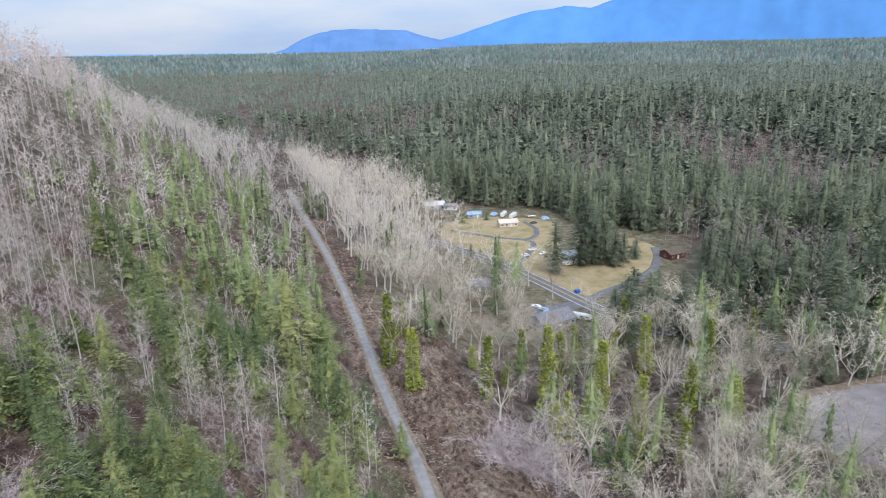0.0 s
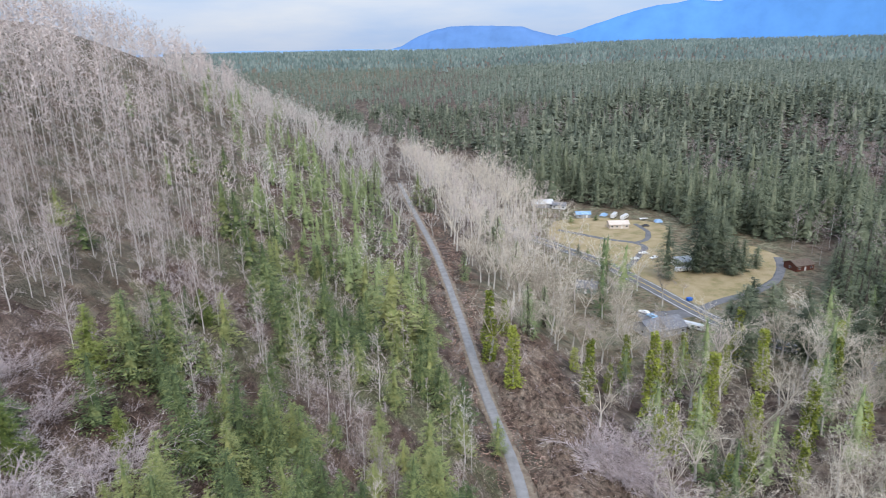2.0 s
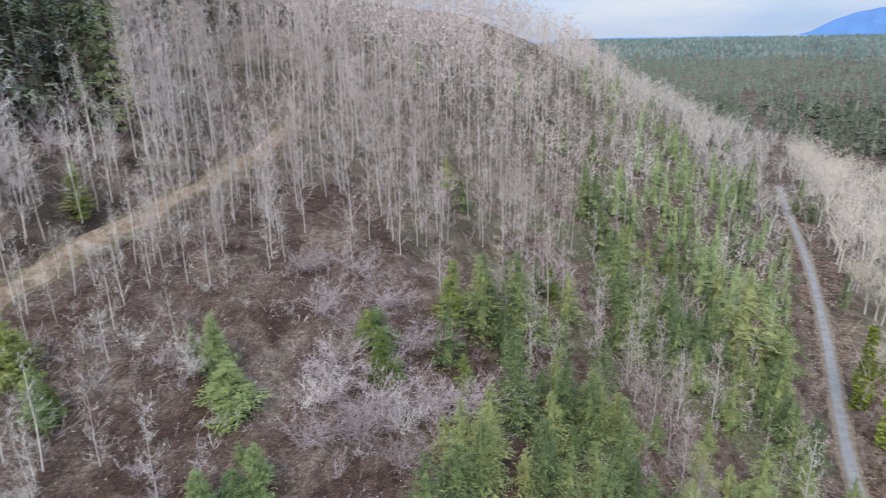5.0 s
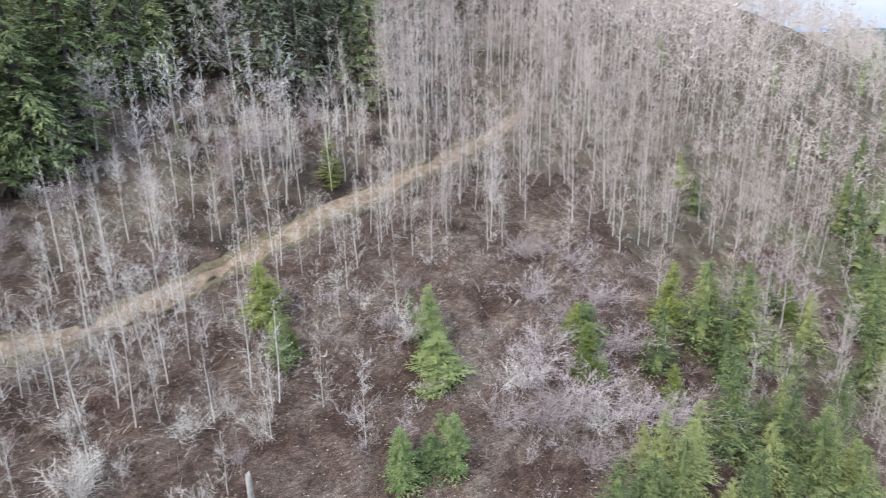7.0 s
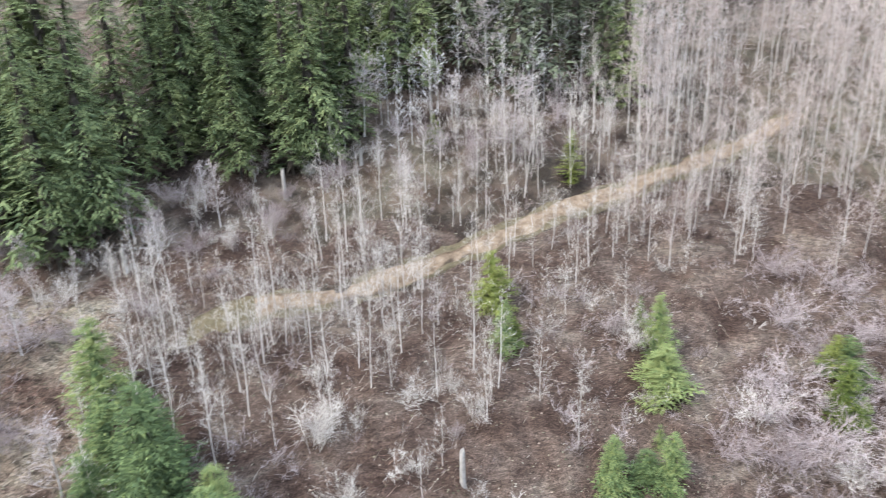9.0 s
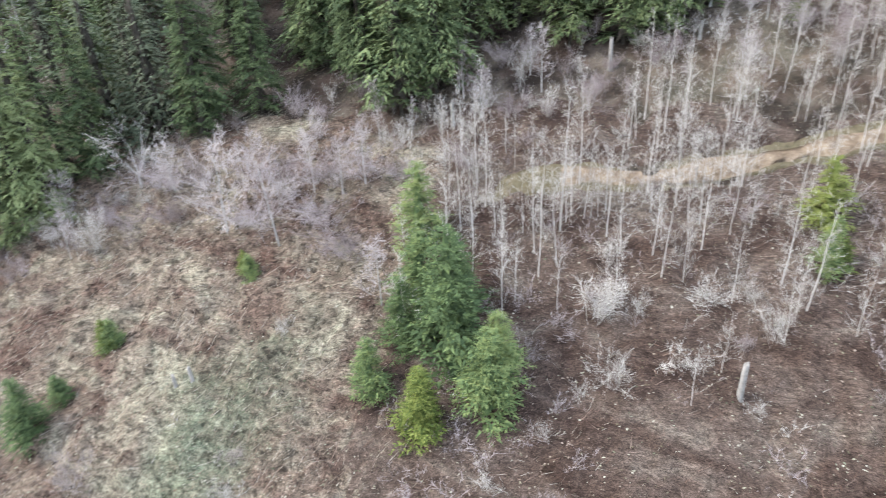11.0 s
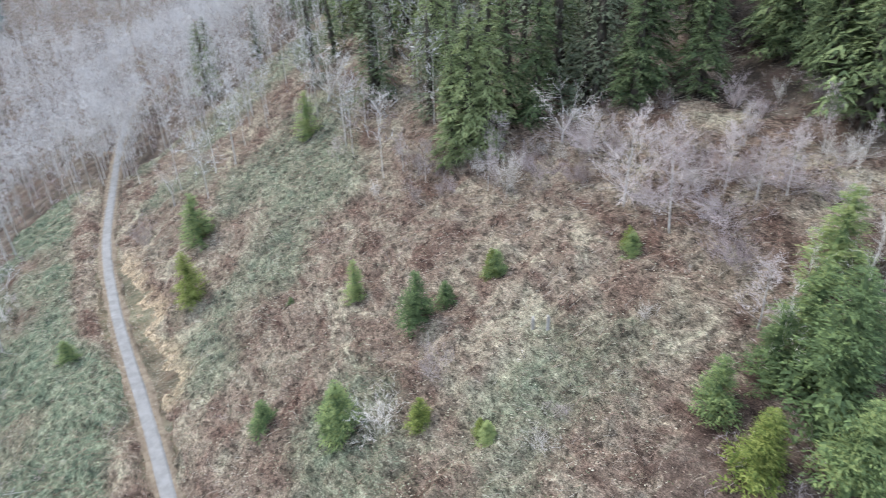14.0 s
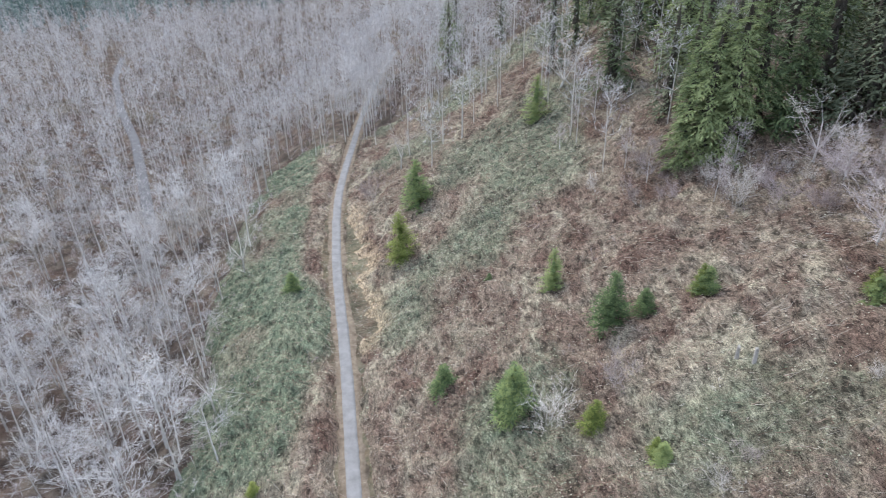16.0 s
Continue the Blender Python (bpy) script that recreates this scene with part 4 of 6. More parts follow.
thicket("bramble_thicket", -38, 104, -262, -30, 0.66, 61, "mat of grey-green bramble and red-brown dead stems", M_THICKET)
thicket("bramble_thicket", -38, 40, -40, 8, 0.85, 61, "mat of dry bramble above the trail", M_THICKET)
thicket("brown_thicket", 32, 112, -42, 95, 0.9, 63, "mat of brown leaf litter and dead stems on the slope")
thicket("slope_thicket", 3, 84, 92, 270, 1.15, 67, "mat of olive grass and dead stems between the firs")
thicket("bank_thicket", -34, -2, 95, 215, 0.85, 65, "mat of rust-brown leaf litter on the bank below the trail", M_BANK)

# ---------- far hills ----------


def far_hill(name, profile, far, mat, label, foot, seed):
    """A range at that distance: profile of (degrees to the left of ahead, degrees above the level)."""
    az = np.linspace(profile[0][0], profile[-1][0], 150)
    el = np.interp(-az, [-p[0] for p in profile], [p[1] for p in profile])
    el = el + 0.035 * rough(az * 40, az * 0, 18, seed) * np.clip(el + 0.3, 0, 1)
    rows = []
    for k, (share, back) in enumerate(((0.0, -320), (0.35, -230), (0.65, -140), (0.88, -60), (1.0, 0), (0.7, 140))):
        r = far + back + 25 * rough(az * 40, az * 0 + k * 50, 25, seed + 3)
        top = 90 + far * np.tan(np.radians(el))
        z = foot + (top - foot) * share + (8 * rough(az * 60, az * 0 + k * 30, 20, seed + 5) if 0 < share < 1 else 0)
        rows.append(np.column_stack([-r * np.sin(np.radians(az)), r * np.cos(np.radians(az)), z]))
    v = np.stack(rows, 1)
    n, m = v.shape[:2]
    g = np.arange(n * m).reshape(n, m)
    a, b, c, d = g[:-1, :-1].ravel(), g[:-1, 1:].ravel(), g[1:, 1:].ravel(), g[1:, :-1].ravel()
    me = mesh_of(name, v.reshape(-1, 3), np.concatenate([np.stack([a, b, c], 1), np.stack([a, c, d], 1)]), mat)
    me.polygons.foreach_set("use_smooth", np.ones(len(me.polygons), bool))
    return tagged(new(name, me), label, "mountain", kind="structure")


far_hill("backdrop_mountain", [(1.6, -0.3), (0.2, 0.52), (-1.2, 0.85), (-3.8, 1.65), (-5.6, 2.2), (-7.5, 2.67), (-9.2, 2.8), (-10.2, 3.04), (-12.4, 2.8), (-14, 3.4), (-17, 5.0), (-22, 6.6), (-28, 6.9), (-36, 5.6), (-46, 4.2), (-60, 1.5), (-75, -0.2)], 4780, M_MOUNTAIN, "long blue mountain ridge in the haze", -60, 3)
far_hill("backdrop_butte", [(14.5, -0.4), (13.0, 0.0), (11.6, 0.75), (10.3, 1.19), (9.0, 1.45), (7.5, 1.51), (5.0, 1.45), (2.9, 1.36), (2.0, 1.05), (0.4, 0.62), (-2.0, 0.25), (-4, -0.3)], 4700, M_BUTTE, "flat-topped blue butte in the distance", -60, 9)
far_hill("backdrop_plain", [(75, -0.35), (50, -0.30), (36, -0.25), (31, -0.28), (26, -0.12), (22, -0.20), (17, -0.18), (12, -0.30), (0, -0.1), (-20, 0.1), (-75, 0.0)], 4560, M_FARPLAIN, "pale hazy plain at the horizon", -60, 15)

# ---------- trees that stand out ----------
IVY_TREES = [(-16.9, 174.4, 21.7), (-9.0, 158.9, 18.6), (11.6, 171.9, 20.0), (8.8, 195.0, 8.2), (31.3, 181.0, 27.4), (19.1, 190.7, 10.1), (28.1, 148.5, 16.5), (41.6, 169.0, 16.3), (50.6, 149.5, 11.6), (-14.1, 193.5, 13.0), (65.4, 220.5, 21.6), (48.3, 181.8, 22.6), (60.2, 182.6, 9.5)]
MAUVE_SHRUBS = [(-82.5, -84.8, 6.2), (-79.0, -66.0, 5.5), (-85.5, -62.5, 6.0), (-80.5, -53.0, 5.5), (-88.0, -56.0, 5.2), (-75.5, -46.0, 5.0), (-88.5, -47.0, 5.0), (-66, 58, 6), (-70, 52, 5), (-62, 66, 6), (-74, 58, 5), (-78, 66, 5), (-80, 75, 5), (-58, 54, 4.5), (-84, 62, 4.5), (-66, 44, 4.5), (-72, 72, 5.5), (-60, 72, 5), (-88, 74, 5), (-64, 52, 5.5), (-70, 64, 5), (-92, 66, 4.5), (-56, 62, 4.5), (18, 128, 9), (14, 138, 8), (22, 140, 9), (26, 128, 8), (20, 133, 8), (10, 132, 7)]
MORE_IVY = [(34, 160, 17), (44, 142, 15), (57, 168, 18), (64, 152, 14), (72, 172, 20), (38, 196, 19), (56, 200, 17), (80, 190, 18), (92, 205, 19), (70, 205, 21), (86, 170, 16), (98, 222, 18), (26, 205, 16), (110, 214, 19), (46, 212, 15)]
SMALL_FIRS = [(-39.9, -101.7, 10.2), (-43.7, -83.9, 12.4), (-58.0, -79.1, 6.2), (-16.1, -92.5, 7.5), (-25.6, -78.4, 11.4), (-24.6, -80.2, 7.5), (-39.6, -56.3, 4.5), (-71.4, -61.5, 5.0), (13.0, -147.1, 6.7), (-49.7, -83.1, 5.6), (-30.9, -115.5, 2.9), (-82.1, 18.3, 9.7), (-80.9, 40.9, 10.7), (-74.9, 39.2, 8.7), (-74.5, 66.6, 8.7), (-69.6, 66.0, 5.1), (-64.1, 28.0, 9.2), (-63.3, 35.0, 9.9), (-63.9, 32.3, 6.8)]
YELLOW_FIRS = [(-16.0, -144.9, 14.6), (-34.7, -67.1, 6.6), (20.0, -84.8, 4.0), (-55.2, -26.4, 12.8), (-71.6, -62.8, 5.3), (-57.5, -80.2, 6.6), (-39.4, -57.8, 4.2), (-89.2, 18.5, 10.9), (-112.7, 37.8, 10.3), (-125.5, 14.5, 6.0), (-83.8, 20.3, 5.4), (-73.8, 85.0, 13.9), (-75.5, 65.2, 7.9), (-69.0, 62.5, 11.5), (-62.0, 74.5, 8.4), (-70.7, 114.3, 9.3)]
GREEN_FIRS = [(-59.0, -35.4, 10.2), (-59.4, -19.0, 13.9), (-78.5, -35.4, 14.8), (-63.1, -24.6, 22.5), (-64.9, -32.8, 12.5), (-68.7, -25.9, 15.1), (-69.7, -32.2, 14.0), (-62.1, -18.3, 12.9), (-23.6, -167.2, 15.5), (-59.2, -172.5, 14.6)]
SLOPE_FIRS = [(-49.5, 63.3, 11.5), (-55.8, 62.1, 8.7), (-53.6, 77.8, 18.8), (-50.5, 101.2, 12.2), (-54.3, 119.8, 13.6), (-42.8, 158.6, 24.0), (-47.9, 204.7, 11.9), (-47.8, 136.7, 13.3), (-38.5, 99.9, 8.5), (-46.2, 88.3, 12.4), (-33.5, 142.1, 12.0), (-10.5, 128.2, 9.4), (-90.1, 162.6, 17.0), (-84.0, 226.8, 13.2), (-77.2, 363.6, 19.1), (-116.3, 214.2, 12.8), (-122.3, 203.7, 10.3), (-97.4, 117.0, 9.6), (-106.2, 121.5, 8.5), (-63.2, 87.9, 11.4), (-53.8, 90.3, 11.5), (-48.1, 154.9, 12.9), (-43.7, 93.5, 10.5), (-34.0, 161.2, 11.5), (-60.0, 140.5, 10.6), (-78.6, 39.3, 5.6), (-85.2, 40.0, 5.6), (-67.9, 35.9, 4.6)]
BARE_ALDERS = [(-82.8, -15.2, 22.5), (-80.8, -27.7, 15.8), (-80.4, -22.8, 8.9), (-88.7, -20.7, 12.7), (-90.6, -14.0, 16.9), (-94.8, -26.5, 8.7), (-86.8, -9.4, 12.0), (-90.0, -0.3, 16.0), (-88.8, -4.9, 8.9), (-91.3, 1.9, 12.6), (-78.8, 13.5, 16.8), (-68.9, 25.2, 15.5), (-94.6, 7.4, 11.1), (-87.3, 9.6, 9.9), (-89.4, 12.9, 7.4), (-85.5, -11.4, 11.9), (-86.9, -3.4, 13.0), (-86.7, 3.2, 14.8), (-116.3, 33.5, 11.4), (-130.7, 0.5, 14.0), (-16.8, 118.4, 20.3)]
WHITE_SHRUBS = [(-29.5, -71.6, 8.7), (-70.1, -92.6, 11.0), (-83.3, -92.6, 14.7), (-72.7, -150.6, 11.4), (-69.1, -179.8, 18.5), (37.1, -99.9, 12.3), (69.6, -117.7, 14.0), (-71.3, -8.2, 9.7), (-64.4, -4.0, 6.6), (-73.5, -3.2, 4.4), (-72.0, -7.5, 6.5), (-75.8, 5.2, 6.0), (-73.1, 13.2, 6.8), (-125.4, -21.5, 11.4), (-67.5, 2.8, 4.9), (-81.3, 38.1, 7.8), (-62.3, 59.8, 7.6), (-68.8, 49.5, 6.9), (-88.6, 51.0, 3.6)]
PUFF_TREES = [(-82.1, -83.7, 10.3), (-77, -69.5, 16), (-76.3, -58.9, 17), (-85.2, -51.4, 11.4), (-86.6, -47.6, 11.6), (-84.8, -56.6, 11.7), (-69.6, -38.1, 10.9), (-68.4, -152.8, 13), (-58.7, -149.9, 7.5), (-118.9, 28.5, 15.6), (-133.1, 19, 8.9), (-129.1, 1, 16), (-142.8, 28.5, 18)]
GREY_SHRUBS = [(-39.7, -72.2, 9.8), (-11.8, -185.1, 13.2), (-29.2, 96.3, 12.8), (-66.2, 51.0, 7.0), (24.6, 182.9, 12.5), (12.3, 134.7, 10.7)]
SNAGS = [(-55.1, -62.1, 3.5), (-54.2, -64.6, 2.7), (-98.7, -36.7, 5.7), (-114.5, -13.7, 5.3), (-65.8, 9.6, 7.0), (-121.2, -0.0, 3.0)]
BIG_FIRS = [(-102.0, -47.5, 38), (-106.4, -55.5, 36), (-106.5, -42.7, 36), (-124.9, -35.2, 33.8), (-127.8, -31.1, 32.6), (-120.4, -12.5, 34.0), (-121.5, -8.3, 34.8), (-129.0, -1.3, 31.7), (-130.6, -4.0, 30.9), (-143.3, 14.5, 28.9), (-141.2, 8.2, 30.1), (-134.9, 52.2, 27.8), (-133.1, 56.5, 28.1), (-120.1, -40.3, 36), (-134.2, -21.8, 32.9), (-70.2, -112.7, 28.0), (-72.8, -110.1, 32.1), (-75.6, -107.2, 34.0), (-81.8, -107.7, 31.6), (-86.2, -104.2, 29.7), (-95.5, -108.4, 28)]
VILLAGE_FIRS = [(55.5, 309.4, 28), (71.1, 322.4, 37), (78.3, 321.8, 24), (88.0, 319.3, 20), (94.4, 324.4, 17), (101.8, 331, 12), (84.8, 330.4, 32), (82.3, 262.0, 14), (51.0, 225.1, 13), (96.1, 274.5, 14), (104, 266, 17), (14.5, 337.7, 8), (72.6, 237.3, 28), (64.0, 226.6, 24), (79.9, 236.1, 27), (112, 250, 22), (124, 262, 24), (90, 228, 24), (104, 220, 25), (117, 214, 22), (131, 211, 24), (67.4, 222.3, 31), (103.3, 219.6, 20), (102.2, 199.9, 18), (117.2, 192.7, 14), (147.1, 217.9, 29), (141.3, 198.7, 18), (141.1, 246.3, 36), (165.8, 260.1, 35), (130.5, 253.9, 34), (178.2, 251.8, 37), (153.0, 238.0, 33), (128.0, 196.0, 15)]


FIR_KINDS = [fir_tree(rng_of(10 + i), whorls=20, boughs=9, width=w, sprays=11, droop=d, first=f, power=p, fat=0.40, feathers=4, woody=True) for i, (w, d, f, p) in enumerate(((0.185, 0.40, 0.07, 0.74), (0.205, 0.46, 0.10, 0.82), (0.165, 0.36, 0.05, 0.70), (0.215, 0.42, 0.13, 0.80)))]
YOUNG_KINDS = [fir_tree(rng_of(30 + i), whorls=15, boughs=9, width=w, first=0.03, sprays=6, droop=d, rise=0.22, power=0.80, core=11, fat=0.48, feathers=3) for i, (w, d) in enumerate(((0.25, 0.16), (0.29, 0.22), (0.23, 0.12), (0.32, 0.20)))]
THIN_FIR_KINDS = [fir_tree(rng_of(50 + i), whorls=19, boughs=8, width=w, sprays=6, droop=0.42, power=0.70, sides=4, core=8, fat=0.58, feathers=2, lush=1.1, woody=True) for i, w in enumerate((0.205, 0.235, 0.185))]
THIN_YOUNG_KINDS = [fir_tree(rng_of(60 + i), whorls=12, boughs=7, width=w, first=0.03, sprays=5, droop=0.15, rise=0.2, sides=4, core=8, fat=0.62, feathers=2) for i, w in enumerate((0.27, 0.32))]
ALDER_KINDS = [bare_tree(rng_of(70 + i), limbs=26, twigs=7, fine=6, spread=s, first=0.18, twig=0.021, hair=0.016, rise=1.0, thick=0.0048) for i, s in enumerate((0.23, 0.28, 0.20, 0.32))]
PALE_KINDS = [bare_tree(rng_of(80 + i), limbs=30, twigs=6, fine=5, spread=s, first=0.08, twig=0.022, hair=0.020, rise=0.35, thick=0.0085) for i, s in enumerate((0.22, 0.26, 0.30))]
THIN_ALDER_KINDS = [bare_tree(rng_of(90 + i), limbs=14, twigs=4, fine=3, hair=0.05, spread=s, first=0.18, sides=3, two=False, twig=0.055, limb=0.8, rise=1.0, thick=0.0045) for i, s in enumerate((0.22, 0.27, 0.31, 0.19))]
FAR_ALDER_KINDS = [bare_tree(rng_of(100 + i), limbs=12, twigs=4, fine=1, hair=0.10, spread=s, first=0.16, sides=3, two=False, twig=0.11, rise=0.85, thick=0.0045) for i, s in enumerate((0.30, 0.35, 0.40))]
SPREAD_KINDS = [spreading_tree(rng_of(110 + i), forks=f, low=w, twigs=10, twig=0.023, fine=4, hair=0.021) for i, (f, w) in enumerate(((6, 0.25), (5, 0.34), (7, 0.20), (5, 0.30)))]
SPREAD_KINDS_THIN = [spreading_tree(rng_of(120 + i), forks=5, limbs=4, twigs=5, twig=0.065, fine=1, hair=0.075, low=w) for i, w in enumerate((0.3, 0.38, 0.25))]
SHRUB_KINDS = [bare_shrub(rng_of(130 + i), stems=13, twigs=9, fine=7, open_out=o, stem=0.012, twig=0.011, hair=0.010) for i, o in enumerate((0.5, 0.8, 0.35))]
MAUVE_KINDS = [bare_shrub(rng_of(135 + i), stems=18, twigs=12, fine=7, open_out=o, stem=0.013, twig=0.014, hair=0.0125) for i, o in enumerate((0.75, 1.0))]
THIN_SHRUB_KINDS = [bare_shrub(rng_of(140 + i), stems=8, twigs=6, fine=4, open_out=o, stem=0.018, twig=0.024, hair=0.022) for i, o in enumerate((0.8, 1.0, 0.65))]
SAPLING_KINDS = [bare_tree(rng_of(95 + i), limbs=24, twigs=5, fine=5, hair=0.017, spread=s, first=0.18, sides=4, two=False, twig=0.020, rise=0.95, thick=0.0042, limb=0.55) for i, s in enumerate((0.16, 0.20, 0.25))]
FINE_KINDS = [fir_tree(rng_of(35 + i), whorls=20, boughs=9, width=w, first=0.03, sprays=8, droop=d, rise=0.20, power=0.72, core=14, fat=0.50, feathers=3) for i, (w, d) in enumerate(((0.23, 0.18), (0.27, 0.24), (0.20, 0.12)))]
WOODS_ALDER_KINDS = [bare_tree(rng_of(105 + i), limbs=12, twigs=3, fine=1, hair=0.10, spread=s, first=0.20, sides=3, two=False, twig=0.11, rise=0.7, thick=0.0050) for i, s in enumerate((0.34, 0.40, 0.46))]
GROVE_KINDS = [bare_tree(rng_of(115 + i), limbs=16, twigs=4, fine=3, hair=0.055, spread=s, first=0.40, sides=4, two=False, twig=0.058, limb=0.9, rise=0.6, thick=0.0058) for i, s in enumerate((0.32, 0.37, 0.42))]
TALL_KINDS = [bare_tree(rng_of(85 + i), limbs=24, twigs=7, fine=5, hair=0.027, spread=s, first=0.40, twig=0.030, rise=0.55, thick=0.0078) for i, s in enumerate((0.33, 0.39, 0.44))]
FLOOR_KINDS = [bare_shrub(rng_of(155 + i), height=4.0, stems=5, twigs=6, fine=1, open_out=o, stem=0.025, twig=0.045, hair=0.045) for i, o in enumerate((0.7, 0.95, 0.5))]
PUFF_KINDS = [bare_tree(rng_of(145 + i), height=12.0, limbs=26, twigs=8, fine=8, spread=p, first=0.20, twig=0.022, hair=0.024, rise=0.6, thick=0.010) for i, p in enumerate((0.30, 0.36, 0.42))]
BRUSH_KINDS = [bare_shrub(rng_of(150 + i), height=2.4, stems=5, twigs=13, open_out=o, stem=0.016, twig=0.017) for i, o in enumerate((0.7, 0.9, 0.55))]
EDGE_KINDS = [fir_tree(rng_of(165 + i), height=28.0, whorls=13, boughs=7, width=w, first=0.05, sprays=4, droop=0.34, power=0.80, sides=3, core=6, rim=6, fat=0.72, feathers=2, lush=1.15) for i, w in enumerate((0.26, 0.30, 0.23, 0.33))]
WOODS_KINDS = [fir_tree(rng_of(170 + i), height=28.0, whorls=10, boughs=6, width=w, first=0.18, sprays=2, droop=0.34, power=0.82, sides=3, core=4, rim=6, fat=0.95, lush=1.6) for i, w in enumerate((0.27, 0.32, 0.25, 0.35, 0.30))]
MID_WOODS_KINDS = [fir_tree(rng_of(190 + i), height=28.0, whorls=5, boughs=4, width=w, first=0.25, sprays=1, droop=0.30, power=0.75, sides=3, core=2, rim=5, fat=1.3, lush=2.6) for i, w in enumerate((0.24, 0.28, 0.21))]
FAR_WOODS_KINDS = [woods_tree(rng_of(200 + i), tiers=2, rim=5, width=w) for i, w in enumerate((0.24, 0.30))]


def stock(names, kinds, mats):
    """Shared meshes, one pair for each kind."""
    return [tuple(mesh_of(n, *k, m) for n, k, m in zip(names, kind, mats)) for kind in kinds]


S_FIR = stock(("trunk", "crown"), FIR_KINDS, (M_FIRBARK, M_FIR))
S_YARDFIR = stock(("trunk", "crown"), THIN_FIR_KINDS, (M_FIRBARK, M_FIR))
S_YARD = stock(("trunk", "crown"), FINE_KINDS, (M_FIRBARK, M_EDGEWOODS))
S_BELOW = stock(("trunk", "crown"), THIN_YOUNG_KINDS, (M_FIRBARK, M_FIR))

S_YOUNG = stock(("trunk", "crown"), YOUNG_KINDS, (M_FIRBARK, M_YOUNG))
S_FINE = stock(("trunk", "crown"), FINE_KINDS, (M_FIRBARK, M_FRESH))
S_YELLOW = stock(("trunk", "crown"), FINE_KINDS, (M_FIRBARK, M_YELLOWFIR))
S_ALDER = stock(("trunk", "crown"), ALDER_KINDS, (M_BARK, M_TWIG))
S_PALE = stock(("trunk", "crown"), PALE_KINDS, (M_BARK, M_WHITETWIG))
S_TALL = stock(("trunk", "crown"), TALL_KINDS, (M_BIRCH, M_GREYTWIG))
S_SAPLING = stock(("trunk", "crown"), SAPLING_KINDS, (M_WHITETWIG, M_WHITETWIG))
S_PALESPREAD = stock(("trunk", "crown"), SPREAD_KINDS, (M_BIRCH, M_WHITETWIG))
S_SPREAD = stock(("trunk", "crown"), SPREAD_KINDS, (M_BARK, M_LICHEN))
S_WHITE = stock(("rootstock", "crown"), SHRUB_KINDS, (M_BARK, M_WHITETWIG))
S_PUFF = stock(("trunk", "crown"), PUFF_KINDS, (M_BIRCH, M_PALEMAUVE))
S_MAUVE = stock(("rootstock", "crown"), MAUVE_KINDS, (M_MAUVE, M_MAUVE))
S_GREY = stock(("rootstock", "crown"), SHRUB_KINDS, (M_BARK, M_BROWNTWIG))
plant_rng = rng_of(5)


def plant(name, shelf, x, y, height, made_at, label, category, group, sink=0.15, wide=1.0):
    """A plant as a thing with its parts, at a place on the ground."""
    meshes = shelf[int(plant_rng.integers(0, len(shelf)))]
    k = height / made_at
    foot = new(name)
    foot.empty_display_size = 0.3
    lean = plant_rng.normal(0, 1.6, 2)
    foot.matrix_basis = pose(x, y, float(ground_z(x, y)) - sink, lean[0], lean[1], float(plant_rng.uniform(0, 360))) @ Matrix.Diagonal((k * wide * plant_rng.uniform(0.85, 1.18), k * wide * plant_rng.uniform(0.85, 1.18), k, 1))
    for me in meshes:
        part(me.name.split(".")[0], me, None, foot)
    return tagged(foot, label, category, group)


for x, y, h in SMALL_FIRS:
    plant("young_fir", S_FINE, x, y, h, 20, "young green fir standing in brown brush", "fir tree", "young firs", wide=1.75 if h < 9 else 1.35)
for x, y, h in YELLOW_FIRS:
    plant("yellow_fir", S_YELLOW, x, y, h, 20, "bright yellow-green young conifer on the brushy slope", "conifer", "yellow-green conifers", wide=1.3)
for x, y, h in GREEN_FIRS:
    plant("fir", S_FINE, x, y, h, 20, "dense green fir in a clump on the slope", "fir tree", "clump of firs", wide=1.35)
for x, y, h in SLOPE_FIRS:
    plant("slope_fir", S_YOUNG, x, y, h * 1.1, 20, "bushy green fir among bare trees above the trail", "fir tree", "firs on the slope", wide=1.12)
for x, y, h in BIG_FIRS:
    plant("tall_fir", S_FIR, x, y, h, 20, "tall dark green fir at the edge of the woods", "fir tree", "tall firs", wide=0.95)
for x, y, h in VILLAGE_FIRS:
    plant("yard_fir", S_YARD, x, y, h, 20, "dark green fir beside the houses and the road", "fir tree", "firs in the yards", wide=1.2)
for x, y, h in BARE_ALDERS:
    plant("bare_alder", S_PALE, x, y, h, 20, "slender leafless alder with a pale trunk", "bare tree", "alders by the track", wide=0.7)
for x, y, h in WHITE_SHRUBS:
    if h > 11:
        plant("bleached_tree", S_PALESPREAD, x, y, h * 1.1, 20, "small bleached leafless tree with splayed limbs", "bare tree", "bleached trees", wide=1.15)
    else:
        plant("bare_shrub", S_WHITE, x, y, h, 4.3, "bleached leafless shrub with spreading stems", "shrub", "bleached shrubs", wide=1.15)
for x, y, h in PUFF_TREES:
    plant("puffy_tree", S_PUFF, x, y, h, 12, "slender leafless tree with a rounded mauve crown", "bare tree", "small trees below the firs", wide=1.1)
for x, y, h in MAUVE_SHRUBS:
    plant("mauve_shrub", S_MAUVE, x, y, h * 1.6, 5, "dense mauve-grey leafless thicket shrub on the slope", "shrub", "mauve shrubs", wide=1.35)
for x, y, h in GREY_SHRUBS:
    plant("twiggy_shrub", S_GREY, x, y, h, 4.4, "grey-brown twiggy rounded shrub without leaves", "shrub", "twiggy shrubs", wide=0.95)
